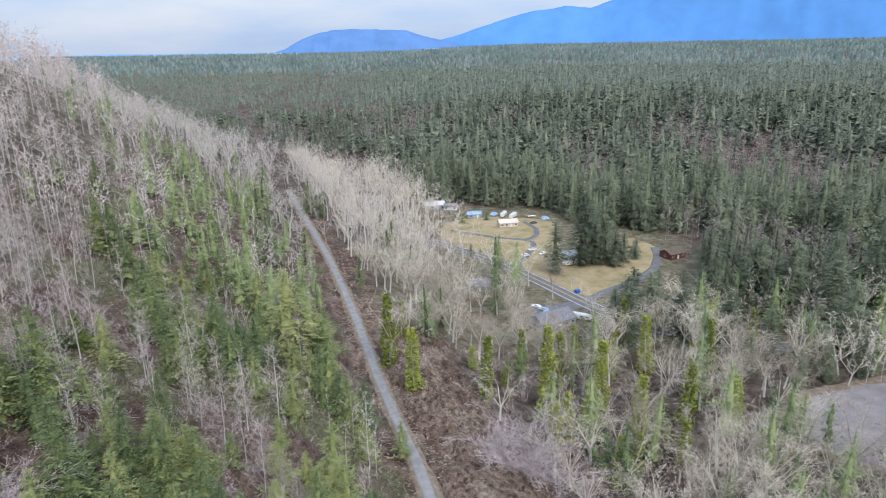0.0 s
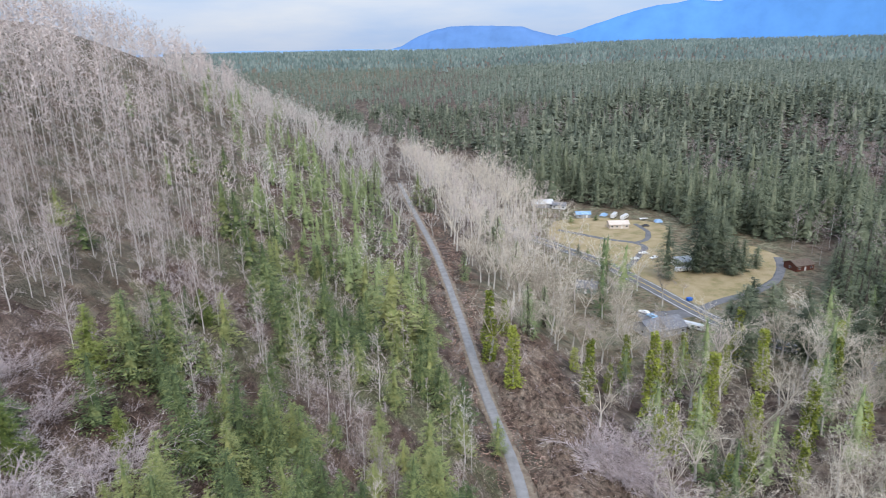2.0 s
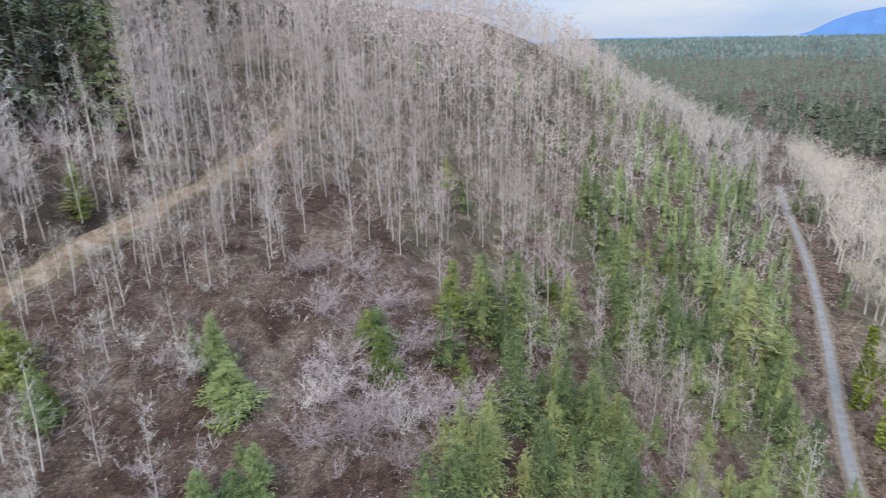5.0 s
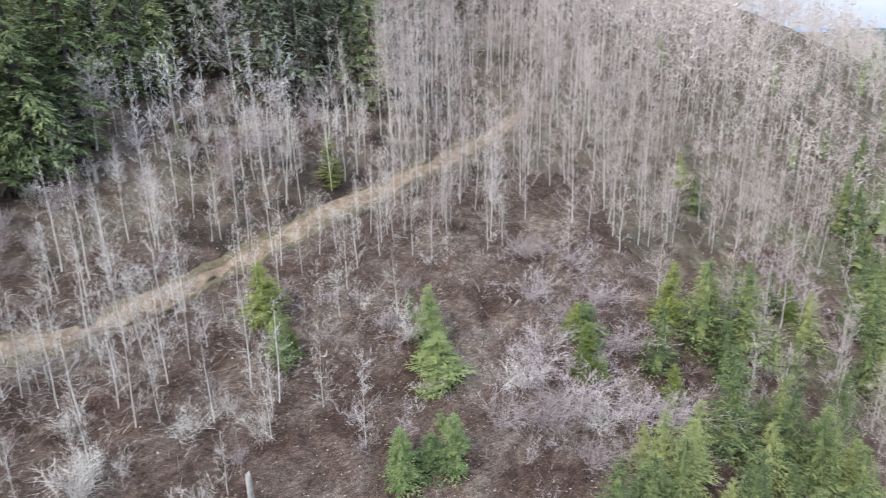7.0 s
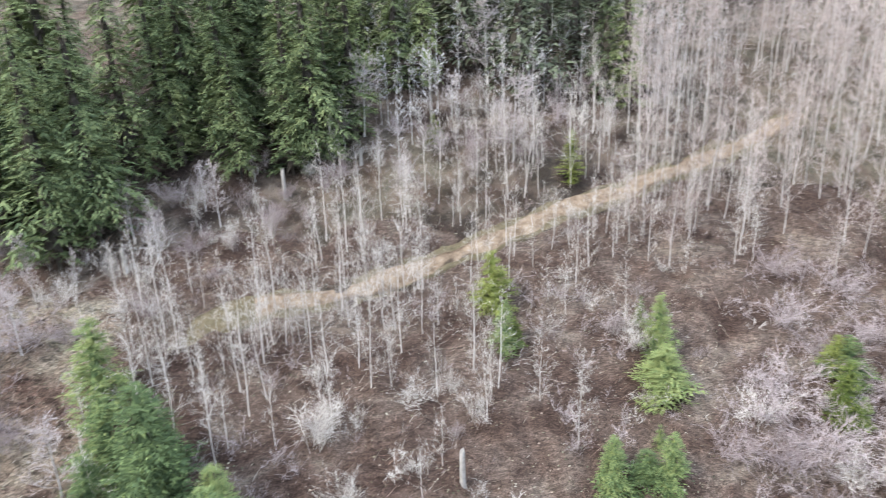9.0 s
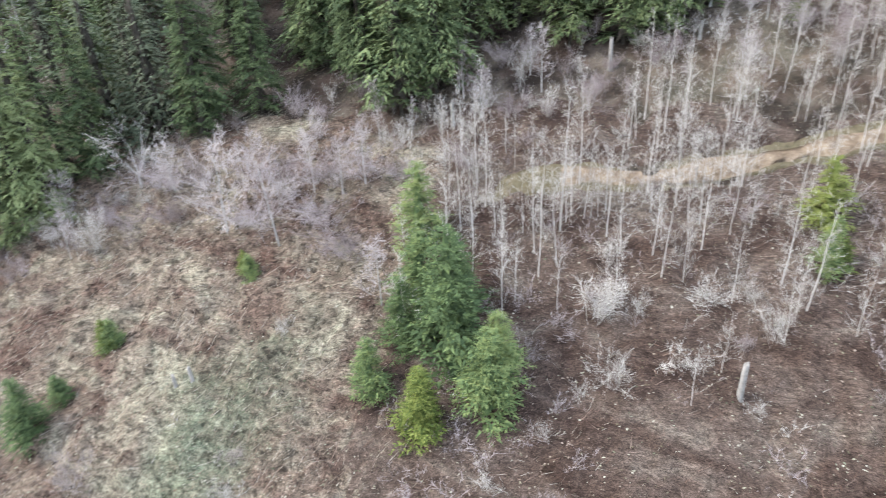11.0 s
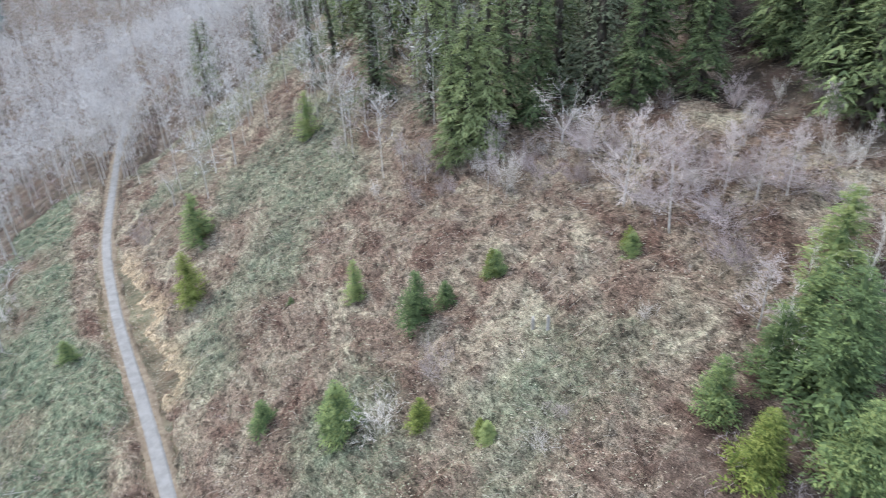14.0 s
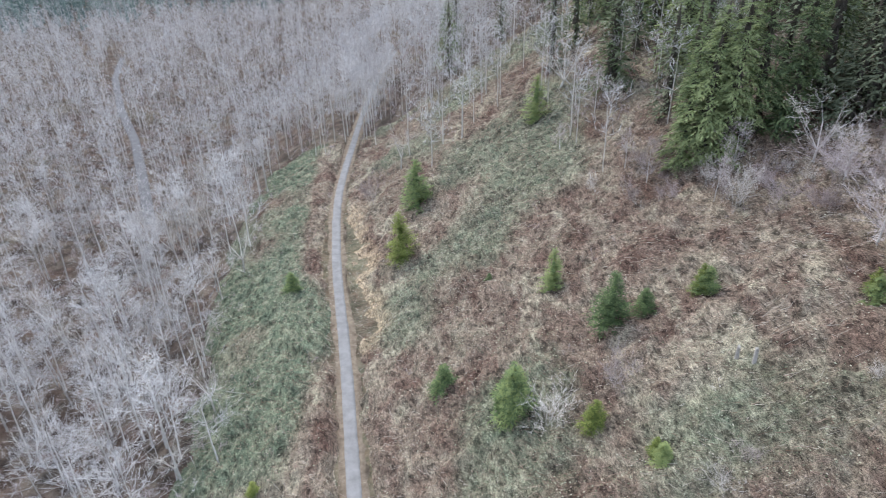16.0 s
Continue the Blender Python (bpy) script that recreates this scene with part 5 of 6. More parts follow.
for i, (x, y, h) in enumerate(IVY_TREES + MORE_IVY):
    tree = plant("ivy_tree", S_SPREAD if i % 3 == 0 else S_ALDER, x, y, h * 1.25, 20, "bare tree wrapped in bright green ivy", "ivy-clad tree", "ivy-clad trees")
    k = h * 1.25 / 20
    sleeve = ivy_sleeve(rng_of(300 + i), 20.0, (1.7 + 0.075 * h) / k * 0.72, 0.01, 0.82, 1600)
    part("ivy", sleeve, M_IVY, tree, "bright green ivy leaves")


def snag(x, y, h, i):
    """A broken dead trunk with a splintered top."""
    r = rng_of(400 + i)
    zs = np.array([-0.3, 0.3 * h, 0.7 * h, 0.9 * h])
    n = 9
    a = np.arange(n) * 6.283 / n
    rows = [np.column_stack([np.cos(a) * q * (0.26 + 0.02 * h) + z * 0.03, np.sin(a) * q * (0.26 + 0.02 * h), np.full(n, z)]) for z, q in zip(zs, (1.25, 0.95, 0.85, 0.8))]
    rows.append(np.column_stack([np.cos(a) * 0.2 + h * 0.03, np.sin(a) * 0.2, h * r.uniform(0.88, 1.06, n)]))
    v = np.concatenate(rows)
    f = []
    for k in range(4):
        for j in range(n):
            p, q = k * n + j, k * n + (j + 1) % n
            f += [(p, q, q + n), (p, q + n, p + n)]
    v = np.concatenate([v, [[h * 0.03, 0, h * 0.86]]])
    f += [(4 * n + j, 4 * n + (j + 1) % n, len(v) - 1) for j in range(n)]
    ob = new("snag", mesh_of("snag", v, np.array(f), M_WOOD))
    ob.location = (x, y, float(ground_z(x, y)))
    return tagged(ob, "bleached broken dead trunk standing in brush", "dead trunk", "snags")


for i, (x, y, h) in enumerate(SNAGS):
    snag(x, y, h, i)

polar = lambda x, y: np.degrees(np.arctan2(-x, y))
YARD_BUSHES = [(34, 334, 4.5), (31, 329, 4), (72, 266, 5), (76, 272, 4.5), (58, 300, 3.5), (20, 345, 3.5), (62, 296, 3), (12, 410, 5), (2, 418, 6), (28, 416, 5), (53, 257, 3), (102, 338, 4), (106, 345, 4.5), (100, 345, 4)]
for i, (x, y, h) in enumerate(YARD_BUSHES):
    plant("yard_bush", S_YOUNG if i % 2 else S_GREY, x, y, h, 20 if i % 2 else 5, "rounded dark bush in the yard", "bush", "bushes in the yards", wide=1.7 if i % 2 else 1.1)
for x, y, h in ((10, 428, 13), (5, 436, 15), (-12, 436, 14), (24, 330, 11), (35, 312, 12), (60, 288, 9), (4, 322, 15), (13, 313, 16), (21, 304, 15), (-3, 335, 16), (-12, 346, 17), (29, 293, 14), (36, 281, 13)):
    plant("yard_tree", S_SPREAD, x, y, h, 20, "bare spreading tree beside the houses", "bare tree", "bare trees in the yards")
# mossy trees between the road and the lot
for x, y, h in ((88.2, 206.4, 28), (105.4, 215.5, 26), (119.7, 199.6, 24), (82.9, 183.5, 15), (84.9, 154.6, 18), (83.5, 229.0, 26), (59.9, 172.3, 26), (60.2, 143.4, 18), (96.0, 190.0, 20), (110.0, 207.0, 22)):
    plant("mossy_tree", S_SPREAD, x, y, h, 20, "broad leafless tree with pale mossy branches", "bare tree", "mossy trees by the lot", wide=1.1)

# ---------- trees that fill the slopes ----------


def as_things(name, shelf, x, y, h, limit, focus, made_at, label, category, group, wide=1.0):
    """The trees nearest to a stretch of the plan as things; gives back which are left."""
    order = np.argsort(np.hypot(x - focus[0], y - focus[1]))
    for i in order[:limit]:
        plant(name, shelf, float(x[i]), float(y[i]), float(h[i]), made_at, label, category, group, wide=wide)
    left = np.ones(len(x), bool)
    left[order[:limit]] = False
    return left


def fill(name, kinds, x, y, h, made_at, mats, label, category, r):
    """Trees past counting: trunks in one mesh, crowns in another."""
    at = slopes(np.column_stack([x, y])) - [0, 0, 0.2]
    turn = r.uniform(0, 6.283, len(x))
    seed = int(r.integers(0, 99999))
    for k, (suffix, mat) in enumerate(mats):
        stuff(name + suffix, many([t[k] for t in kinds], at, h / made_at, turn, rng_of(seed)), mat, label, category)


# young firs above the trail
r = rng_of(501)
x, y = spread(-150, 10, 45, 330, 4.9, r, lambda x, y: 0.85 * step(7, 14, side(x, y)) * (1 - step(48, 78, side(x, y) + 14 * rough(x, y, 30, 41))) * step(0.02, 0.3, 0.98 * y + x) * (0.2 + 0.8 * step(-0.35, 0.25, rough(x, y, 20, 43))) * (1 - 0.65 * step(135, 210, y)) * free(x, y))
h = r.uniform(6.5, 18.0, len(x)) * (1.0 + 0.3 * rough(x, y, 25, 47))
left = as_things("slope_fir", S_YOUNG, x, y, h, 150, (-45, 90), 20, "bushy green fir among bare trees above the trail", "fir tree", "firs on the slope", wide=1.08)
if left.any():
    fill("slope_firs", THIN_YOUNG_KINDS, x[left], y[left], h[left], 20, ((("_trunks"), M_FIRBARK), ("_crowns", M_FIR)), "young green firs farther up the slope", "fir trees", r)
# bare alders on the hill
low_edge = lambda y: np.interp(y, [20, 70, 110, 160, 250, 400], [97, 93, 78, 64, 55, 40])
x, y = spread(-330, 0, 18, 540, 5.3, r, lambda x, y: 0.78 * (step(-6, 8, side(x, y) - low_edge(y) + 8 * rough(x, y, 22, 51)) * step(-0.1, 0.25, 0.80 * y + 0.34 * x) * (0.3 + 0.4 * step(90, 130, side(x, y)) + 0.7 * step(-0.55, 0.1, rough(x, y, 26, 53))) + 0.5 * step(6, 16, side(x, y)) * step(75, 110, y) * (0.3 + 0.7 * step(0.3, -0.3, rough(x, y, 20, 43)))) * (1 - step(230, 300, side(x, y))) * (1 - 0.70 * step(170, 280, y)) * free(x, y, 1.0))
h = r.uniform(11, 19, len(x)) * (1 + 0.2 * rough(x, y, 30, 57)) * (1 + 0.45 * step(85, 140, side(x, y)))
left = as_things("bare_alder", S_ALDER, x, y, h, 210, (-85, 62), 20, "slender leafless alder with a pale trunk", "bare tree", "alders on the hillside")
near = left & (np.hypot(x, y) < 190)
fill("alders", THIN_ALDER_KINDS, x[near], y[near], h[near], 20, (("_trunks", M_BARK), ("_branches", M_TWIG)), "dense leafless alders on the hillside", "bare trees", r)
near = left & (np.hypot(x, y) >= 190)
light = near & (rough(x, y, 12, 58) + r.normal(0, 0.3, len(x)) > 0.1) & (side(x, y) < 75)
near &= ~light
fill("far_alders", FAR_ALDER_KINDS, x[near], y[near], h[near], 20, (("_trunks", M_BARK), ("_branches", M_TWIG)), "pinkish leafless trees along the ridge", "bare trees", r)
fill("far_pale_alders", FAR_ALDER_KINDS, x[light], y[light], h[light] * 1.1, 20, (("_trunks", M_BIRCH), ("_branches", M_WHITETWIG)), "pale leafless trees along the ridge", "bare trees", r)
# dark firs scattered through the pale trees farther along the ridge
x, y = spread(-230, -20, 170, 440, 9.0, r, lambda x, y: 0.34 * step(12, 25, side(x, y)) * (1 - step(110, 150, side(x, y))) * step(-0.2, 0.25, rough(x, y, 35, 55)) * free(x, y, 1.5))
fill("ridge_firs", THIN_YOUNG_KINDS, x, y, r.uniform(9, 19, len(x)), 20, (("_trunks", M_FIRBARK), ("_crowns", M_FIR)), "dark firs among the pale trees along the ridge", "fir trees", r)
# mauve shrubs between the firs and the alders
x, y = spread(-125, -20, -30, 170, 4.4, r, lambda x, y: 0.75 * step(20, 34, side(x, y)) * (1 - step(-4, 6, side(x, y) - low_edge(y))) * step(-0.35, 0.25, rough(x, y, 16, 59) + 0.4 * step(45, 75, y)) * free(x, y, 1.0))
fill("mauve_shrubs", THIN_SHRUB_KINDS, x, y, r.uniform(3.2, 6.5, len(x)), 5, (("_stems", M_MAUVE), ("_twigs", M_MAUVE)), "dense mauve-grey leafless shrubs on the slope", "shrubs", r)
# thin bare trees below and above the track
x, y = spread(-150, -55, -38, 70, 3.6, r, lambda x, y: 0.85 * np.exp(-((off_line(x, y, TRACK) - 5) / np.where((x < np.interp(y, TRACK[:, 1], TRACK[:, 0])) & (y < 8), 4.5, 13)) ** 2) * step(-0.7, 0.0, rough(x, y, 14, 61)) * free(x, y, 0.5))
as_things("sapling", S_SAPLING, x, y, r.uniform(9, 18, len(x)), 290, (-90, 0), 20, "thin leafless sapling beside the dirt track", "bare tree", "saplings by the track")
# pale trees among the firs at the head of the slope
x, y = spread(-172, -118, 0, 85, 5.2, r, lambda x, y: 0.42 * step(-12, 4, side(x, y) - np.interp(y, [0, 85], [128, 140])))
fill("head_alders", THIN_ALDER_KINDS, x, y, r.uniform(13, 20, len(x)), 20, (("_trunks", M_BIRCH), ("_branches", M_GREYTWIG)), "pale leafless trees standing among the firs", "bare trees", r)
# the wall of firs over the slope
edge = lambda y: np.interp(y, [-260, -170, -112, -50, -10, 50, 90, 130], [64, 66, 76, 108, 124, 142, 160, 185])
x, y = spread(-260, -55, -260, 150, 8.2, r, lambda x, y: 0.8 * step(0, 5, side(x, y) - edge(y)) * (1 - step(42, 60, side(x, y) - edge(y))) * (1 - 0.93 * step(-118, -128, y)) * (0.4 + 0.6 * step(-0.5, 0.1, rough(x, y, 22, 67))))
h = r.uniform(23, 36, len(x))
left = as_things("tall_fir", S_FIR, x, y, h, 42, (-118, -40), 20, "tall dark green fir at the edge of the woods", "fir tree", "tall firs", wide=0.95)
fill("hill_firs", THIN_FIR_KINDS, x[left], y[left], h[left], 20, (("_trunks", M_FIRBARK), ("_crowns", M_EDGEWOODS)), "tall dark firs in the hillside woods", "fir trees", r)
# pale shrubs along the foot of the firs
x, y = spread(-140, -50, -125, 60, 5.0, r, lambda x, y: 0.95 * step(-24, -8, side(x, y) - edge(y)) * (1 - step(2, 6, side(x, y) - edge(y))) * free(x, y, 1.5))
for i in range(len(x)):
    plant("edge_shrub", (S_MAUVE, S_GREY, S_PUFF, S_WHITE)[i % 4], float(x[i]), float(y[i]), float(r.uniform(4, 9)), (5, 5, 10, 5)[i % 4], "pale twiggy leafless shrub below the tall firs", "shrub", "shrubs along the woods", wide=0.8)
# firs scattered through the bare woods past the slope
for x, y, h in ((-88, -172, 30), (-100, -182, 32), (-92, -196, 28), (-108, -200, 33), (-118, -186, 34), (-98, -214, 30), (-112, -222, 32), (-84, -206, 24), (-122, -210, 33), (-104, -236, 30), (-128, -196, 34)):
    plant("woodland_fir", S_YARDFIR, x, y, h, 20, "dark fir standing among grey leafless trees", "fir tree", "firs in the bare woods", wide=1.1)
x, y = spread(-220, -40, -330, -122, 9, r, lambda x, y: (0.20 * np.maximum(step(60, 75, side(x, y)), step(35, 50, side(x, y)) * step(-215, -235, y)) + 0.4 * step(84, 100, side(x, y))) * (1 - step(130, 160, side(x, y))) * free(x, y, 3))
for i in range(len(x)):
    plant("woodland_fir", S_YARDFIR, float(x[i]), float(y[i]), float(r.uniform(18, 32)), 20, "dark fir standing among grey leafless trees", "fir tree", "firs in the bare woods", wide=1.1)
# pale rounded shrubs between the trail and the track
x, y = spread(-108, -42, -52, 45, 6.0, r, lambda x, y: 0.5 * step(-0.4, 0.3, rough(x, y, 20, 69)) * free(x, y, 1.0))
for i in range(len(x)):
    plant("pale_shrub", S_WHITE if i % 2 else S_GREY, float(x[i]), float(y[i]), float(r.uniform(2.5, 6.0)), 5, "pale rounded leafless shrub on the brown slope", "shrub", "pale shrubs", wide=1.2)
# trees close on both sides where the trail enters the woods
for i in range(26):
    ty = -252 - 5.0 * i * 0.9 + float(r.uniform(-2, 2))
    tx = float(trail_x(ty)) + (1 if i % 2 else -1) * float(r.uniform(3.0, 7.5))
    plant("trailside_tree", S_TALL, tx, ty, float(r.uniform(17, 27)), 20, "tall leafless tree close beside the gravel trail", "bare tree", "trailside trees", wide=1.1)
# conifers far behind
x, y = spread(20, 620, -1250, -420, 11, r, lambda x, y: 0.85 * step(-700, -860, y - 0.35 * x) * (0.6 + 0.4 * step(-0.3, 0.3, rough(x, y, 60, 77))) * (np.abs(polar(x, y)) > 150))
at = slopes(np.column_stack([x, y]))
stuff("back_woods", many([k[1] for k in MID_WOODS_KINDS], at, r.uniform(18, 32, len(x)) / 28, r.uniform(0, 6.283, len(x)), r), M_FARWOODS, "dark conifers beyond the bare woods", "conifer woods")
# the bare woods go on behind
x, y = spread(-330, 330, -980, -690, 14, r, lambda x, y: 0.85 + 0 * x)
fill("last_alders", WOODS_ALDER_KINDS, x, y, r.uniform(18, 28, len(x)), 20, (("_trunks", M_BARK), ("_branches", M_GREYTWIG)), "grey leafless woods far behind", "bare trees", r)
# bare woods behind: below the trail and where it enters the trees
x, y = spread(-190, 280, -700, -60, 8.0, r, lambda x, y: 0.8 * np.maximum(step(20, 34, -side(x, y) + 6 * rough(x, y, 20, 71)) * step(-66, -100, y), np.maximum(np.maximum(step(-225, -275, y + 14 * rough(x, y, 25, 73)), 0.75 * step(16, 34, side(x, y)) * step(-170, -200, y + 10 * rough(x, y, 25, 73))), 0.5 * step(48, 70, side(x, y)) * step(-118, -135, y))) * free(x, y, 2.5))
h = r.uniform(17, 28, len(x))
big_tree = r.uniform(0, 1, len(x)) < 0.22
left = as_things("bare_woodland_tree", S_TALL, x[~big_tree], y[~big_tree], h[~big_tree], 175, (50, -130), 20, "tall grey leafless tree in the woods below the trail", "bare tree", "bare woods below the trail", wide=1.15)
some = as_things("forked_woodland_tree", S_PALESPREAD, x[big_tree], y[big_tree], h[big_tree] * 0.85, 50, (50, -130), 20, "grey leafless tree with forked pale limbs", "bare tree", "forked bare trees below the trail", wide=0.85)
x, y, h = np.concatenate([x[~big_tree][left], x[big_tree][some]]), np.concatenate([y[~big_tree][left], y[big_tree][some]]), np.concatenate([h[~big_tree][left], h[big_tree][some]])
left = np.ones(len(x), bool)
near = left & (np.hypot(x, y) < 330)
fill("woods_alders", GROVE_KINDS, x[near], y[near], h[near], 20, (("_trunks", M_BARK), ("_branches", M_GREYTWIG)), "tall grey leafless trees in the woods", "bare trees", r)
near = left & (np.hypot(x, y) >= 330)
fill("woods_far_alders", WOODS_ALDER_KINDS, x[near], y[near], h[near], 20, (("_trunks", M_BARK), ("_branches", M_GREYTWIG)), "grey leafless woods in the distance", "bare trees", r)
# mauve-brown brush on the floor of the bare woods
x, y = spread(-150, 230, -460, -95, 6.0, r, lambda x, y: 0.8 * np.maximum(step(20, 34, -side(x, y) + 5 * rough(x, y, 18, 75)), np.maximum(step(-238, -262, y), step(55, 75, side(x, y)) * step(-125, -150, y))) * free(x, y, 1.5) * step(-0.7, -0.1, rough(x, y, 26, 79)))
fill("woods_brush", FLOOR_KINDS, x, y, r.uniform(2.6, 6.5, len(x)), 4, (("_stems", M_BROWNTWIG), ("_twigs", M_MAUVE)), "mauve-brown leafless brush under the bare trees", "brush", r)
IVY_AT = np.array(IVY_TREES + MORE_IVY)


def near_ivy(x, y):
    return np.min(np.hypot(x[:, None] - IVY_AT[None, :, 0], y[:, None] - IVY_AT[None, :, 1]), 1)


# bare and spreading trees between the trail and the road
x, y = spread(-190, 170, 95, 560, 6.8, r, lambda x, y: 0.85 * step(0, 14, -side(x, y) - np.interp(y, [90, 180, 215, 260], [30, 24, 11, 6])) * (1 - 0.9 * (near_ivy(x, y) < 8.5)) * (1 - step(80, 120, -side(x, y)) * step(240, 260, y)) * step(118, 150, y + 0.55 * x) * (0.45 + 0.55 * step(-0.5, 0.1, rough(x, y, 24, 81))) * free(x, y, 4.0) * (1 - 0.75 * inside(x, y, np.array([(-2, 300), (30, 275), (38, 225), (60, 215), (75, 245), (25, 335)], float))))
h = r.uniform(15, 26, len(x)) * np.where(y > 290, 1.2, 1.0)
left = as_things("spreading_tree", S_SPREAD, x, y, h, 150, (20, 190), 20, "broad leafless tree with pale lichened branches", "bare tree", "bare trees below the trail")
slim = left & (r.uniform(0, 1, len(x)) < 0.45)
left &= ~slim
fill("spreading_trees", SPREAD_KINDS_THIN, x[left], y[left], h[left], 20, (("_trunks", M_BARK), ("_branches", M_LICHEN)), "broad leafless trees near the valley road", "bare trees", r)
fill("slim_trees", THIN_ALDER_KINDS, x[slim], y[slim], h[slim], 20, (("_trunks", M_BARK), ("_branches", M_TWIG)), "slim pinkish leafless trees near the valley road", "bare trees", r)
# tall pale trees where the trail goes out of sight
x, y = spread(-330, 60, 290, 600, 10.0, r, lambda x, y: 0.48 * step(-75, -50, side(x, y)) * (1 - step(95, 130, side(x, y))) * step(255, 310, y + 0.2 * np.abs(side(x, y))) * np.maximum(free(x, y, 0.3), y > 350))
fill("ridge_trees", SPREAD_KINDS_THIN, x, y, r.uniform(14, 25, len(x)), 20, (("_trunks", M_BARK), ("_branches", M_WHITETWIG)), "tall pale leafless trees around the end of the trail", "bare trees", r)
# dark firs standing among the pale trees along the far trail
x, y = spread(-150, 10, 190, 420, 13, r, lambda x, y: 0.22 * (np.abs(side(x, y)) < 48) * free(x, y, 2.0))
for i in range(len(x)):
    plant("trailside_fir", S_YARDFIR, float(x[i]), float(y[i]), float(r.uniform(9, 22)), 20, "dark green fir among pale bare trees by the trail", "fir tree", "firs along the trail", wide=1.1)
# firs mixed in below the trail
x, y = spread(20, 240, 95, 300, 8.5, r, lambda x, y: 0.36 * step(30, 50, -side(x, y)) * step(-0.6, 0.15, rough(x, y, 30, 87)) * step(130, 160, y + 0.55 * x) * free(x, y, 3.0) * (1 - inside(x, y, np.array([(25, 225), (70, 225), (84, 215), (128, 280), (120, 310), (70, 285), (25, 285)], float))))
h = r.uniform(14, 27, len(x))
for i in range(len(x)):
    plant("yard_fir", S_BELOW, float(x[i]), float(y[i]), float(h[i]), 20, "dark green fir among bare trees below the trail", "fir tree", "firs below the trail", wide=0.85)

# ---------- the woods across the valley ----------
village = np.array([(-30, 330), (-35, 455), (15, 462), (60, 440), (82, 425), (84, 350), (100, 380), (118, 385), (134, 345), (130, 322), (106, 302), (92, 266), (100, 246), (150, 238), (200, 255), (260, 200), (140, 130), (40, 120), (-20, 200)], float)


def wooded(x, y):
    view = (polar(x, y) > -42) & (polar(x, y) < 36)
    return view * ((side(x, y) < -70 - 0.05 * np.abs(y)) | (y > 640)) * ~inside(x, y, village) * free(x, y, 5.0) * ~((np.abs(polar(x, y) + 20.2) < 2.2) & (np.hypot(x, y) < 352))


# the nearest rows, then the woods behind in three rings, coarser with distance
ring = lambda x, y, near, far: wooded(x, y) * (np.hypot(x, y) >= near) * (np.hypot(x, y) < far)
leafless = lambda x, y: step(0.18, 0.36, rough(x, y, 60, 95) + 0.34 * step(520, 560, np.hypot(x, y)) * step(680, 620, np.hypot(x, y)) * step(-8, -14, polar(x, y)))
woods_size = lambda x, y: r.uniform(0.62, 1.22, len(x)) * (1 + 0.26 * rough(x, y, 70, 93)) * (1 - 0.40 * step(3, 9, polar(x, y)) * step(480, 620, np.hypot(x, y)))
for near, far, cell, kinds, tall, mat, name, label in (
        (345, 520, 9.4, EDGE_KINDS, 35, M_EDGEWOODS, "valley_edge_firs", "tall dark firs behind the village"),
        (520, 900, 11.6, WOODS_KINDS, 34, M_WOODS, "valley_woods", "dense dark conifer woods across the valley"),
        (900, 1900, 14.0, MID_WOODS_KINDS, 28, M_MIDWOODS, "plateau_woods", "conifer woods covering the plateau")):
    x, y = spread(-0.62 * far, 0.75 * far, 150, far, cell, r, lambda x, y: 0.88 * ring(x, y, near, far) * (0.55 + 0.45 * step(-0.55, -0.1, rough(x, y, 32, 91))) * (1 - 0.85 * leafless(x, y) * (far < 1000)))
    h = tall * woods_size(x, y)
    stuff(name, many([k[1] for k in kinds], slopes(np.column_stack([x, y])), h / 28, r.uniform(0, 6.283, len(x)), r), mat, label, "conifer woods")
x, y = spread(60, 330, 150, 345, 8.0, r, lambda x, y: 0.85 * ring(x, y, 150, 345))
fill("road_firs", THIN_FIR_KINDS, x, y, r.uniform(20, 31, len(x)), 20, (("_trunks", M_FIRBARK), ("_crowns", M_EDGEWOODS)), "dark firs behind the valley road", "fir trees", r)
x, y = spread(-200, 560, 220, 900, 8.5, r, lambda x, y: 0.75 * ring(x, y, 150, 880) * leafless(x, y))
fill("valley_bare", FAR_ALDER_KINDS, x, y, r.uniform(16, 25, len(x)), 20, (("_trunks", M_BARK), ("_branches", M_BROWNTWIG)), "brownish leafless trees among the conifers", "bare trees", r)
x, y = spread(-2500, 3100, 900, 4500, 29, r, lambda x, y: 0.95 * (polar(x, y) > -37) * (polar(x, y) < 32) * (np.hypot(x, y) >= 1880) * (np.hypot(x, y) < 4550))
at = slopes(np.column_stack([x, y]))
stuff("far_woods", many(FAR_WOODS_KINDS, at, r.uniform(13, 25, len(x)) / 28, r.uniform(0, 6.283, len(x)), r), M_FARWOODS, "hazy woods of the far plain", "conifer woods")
# woods on the side that is only glimpsed past the edges
x, y = spread(60, 420, -420, 140, 15, r, lambda x, y: 0.8 * (side(x, y) < -150) * step(-60, 0, y) * free(x, y, 4))
at = slopes(np.column_stack([x, y]))
stuff("east_woods", many([k[1] for k in MID_WOODS_KINDS], at, r.uniform(18, 30, len(x)) / 28, r.uniform(0, 6.283, len(x)), r), M_WOODS, "conifers on the valley floor", "conifer woods")

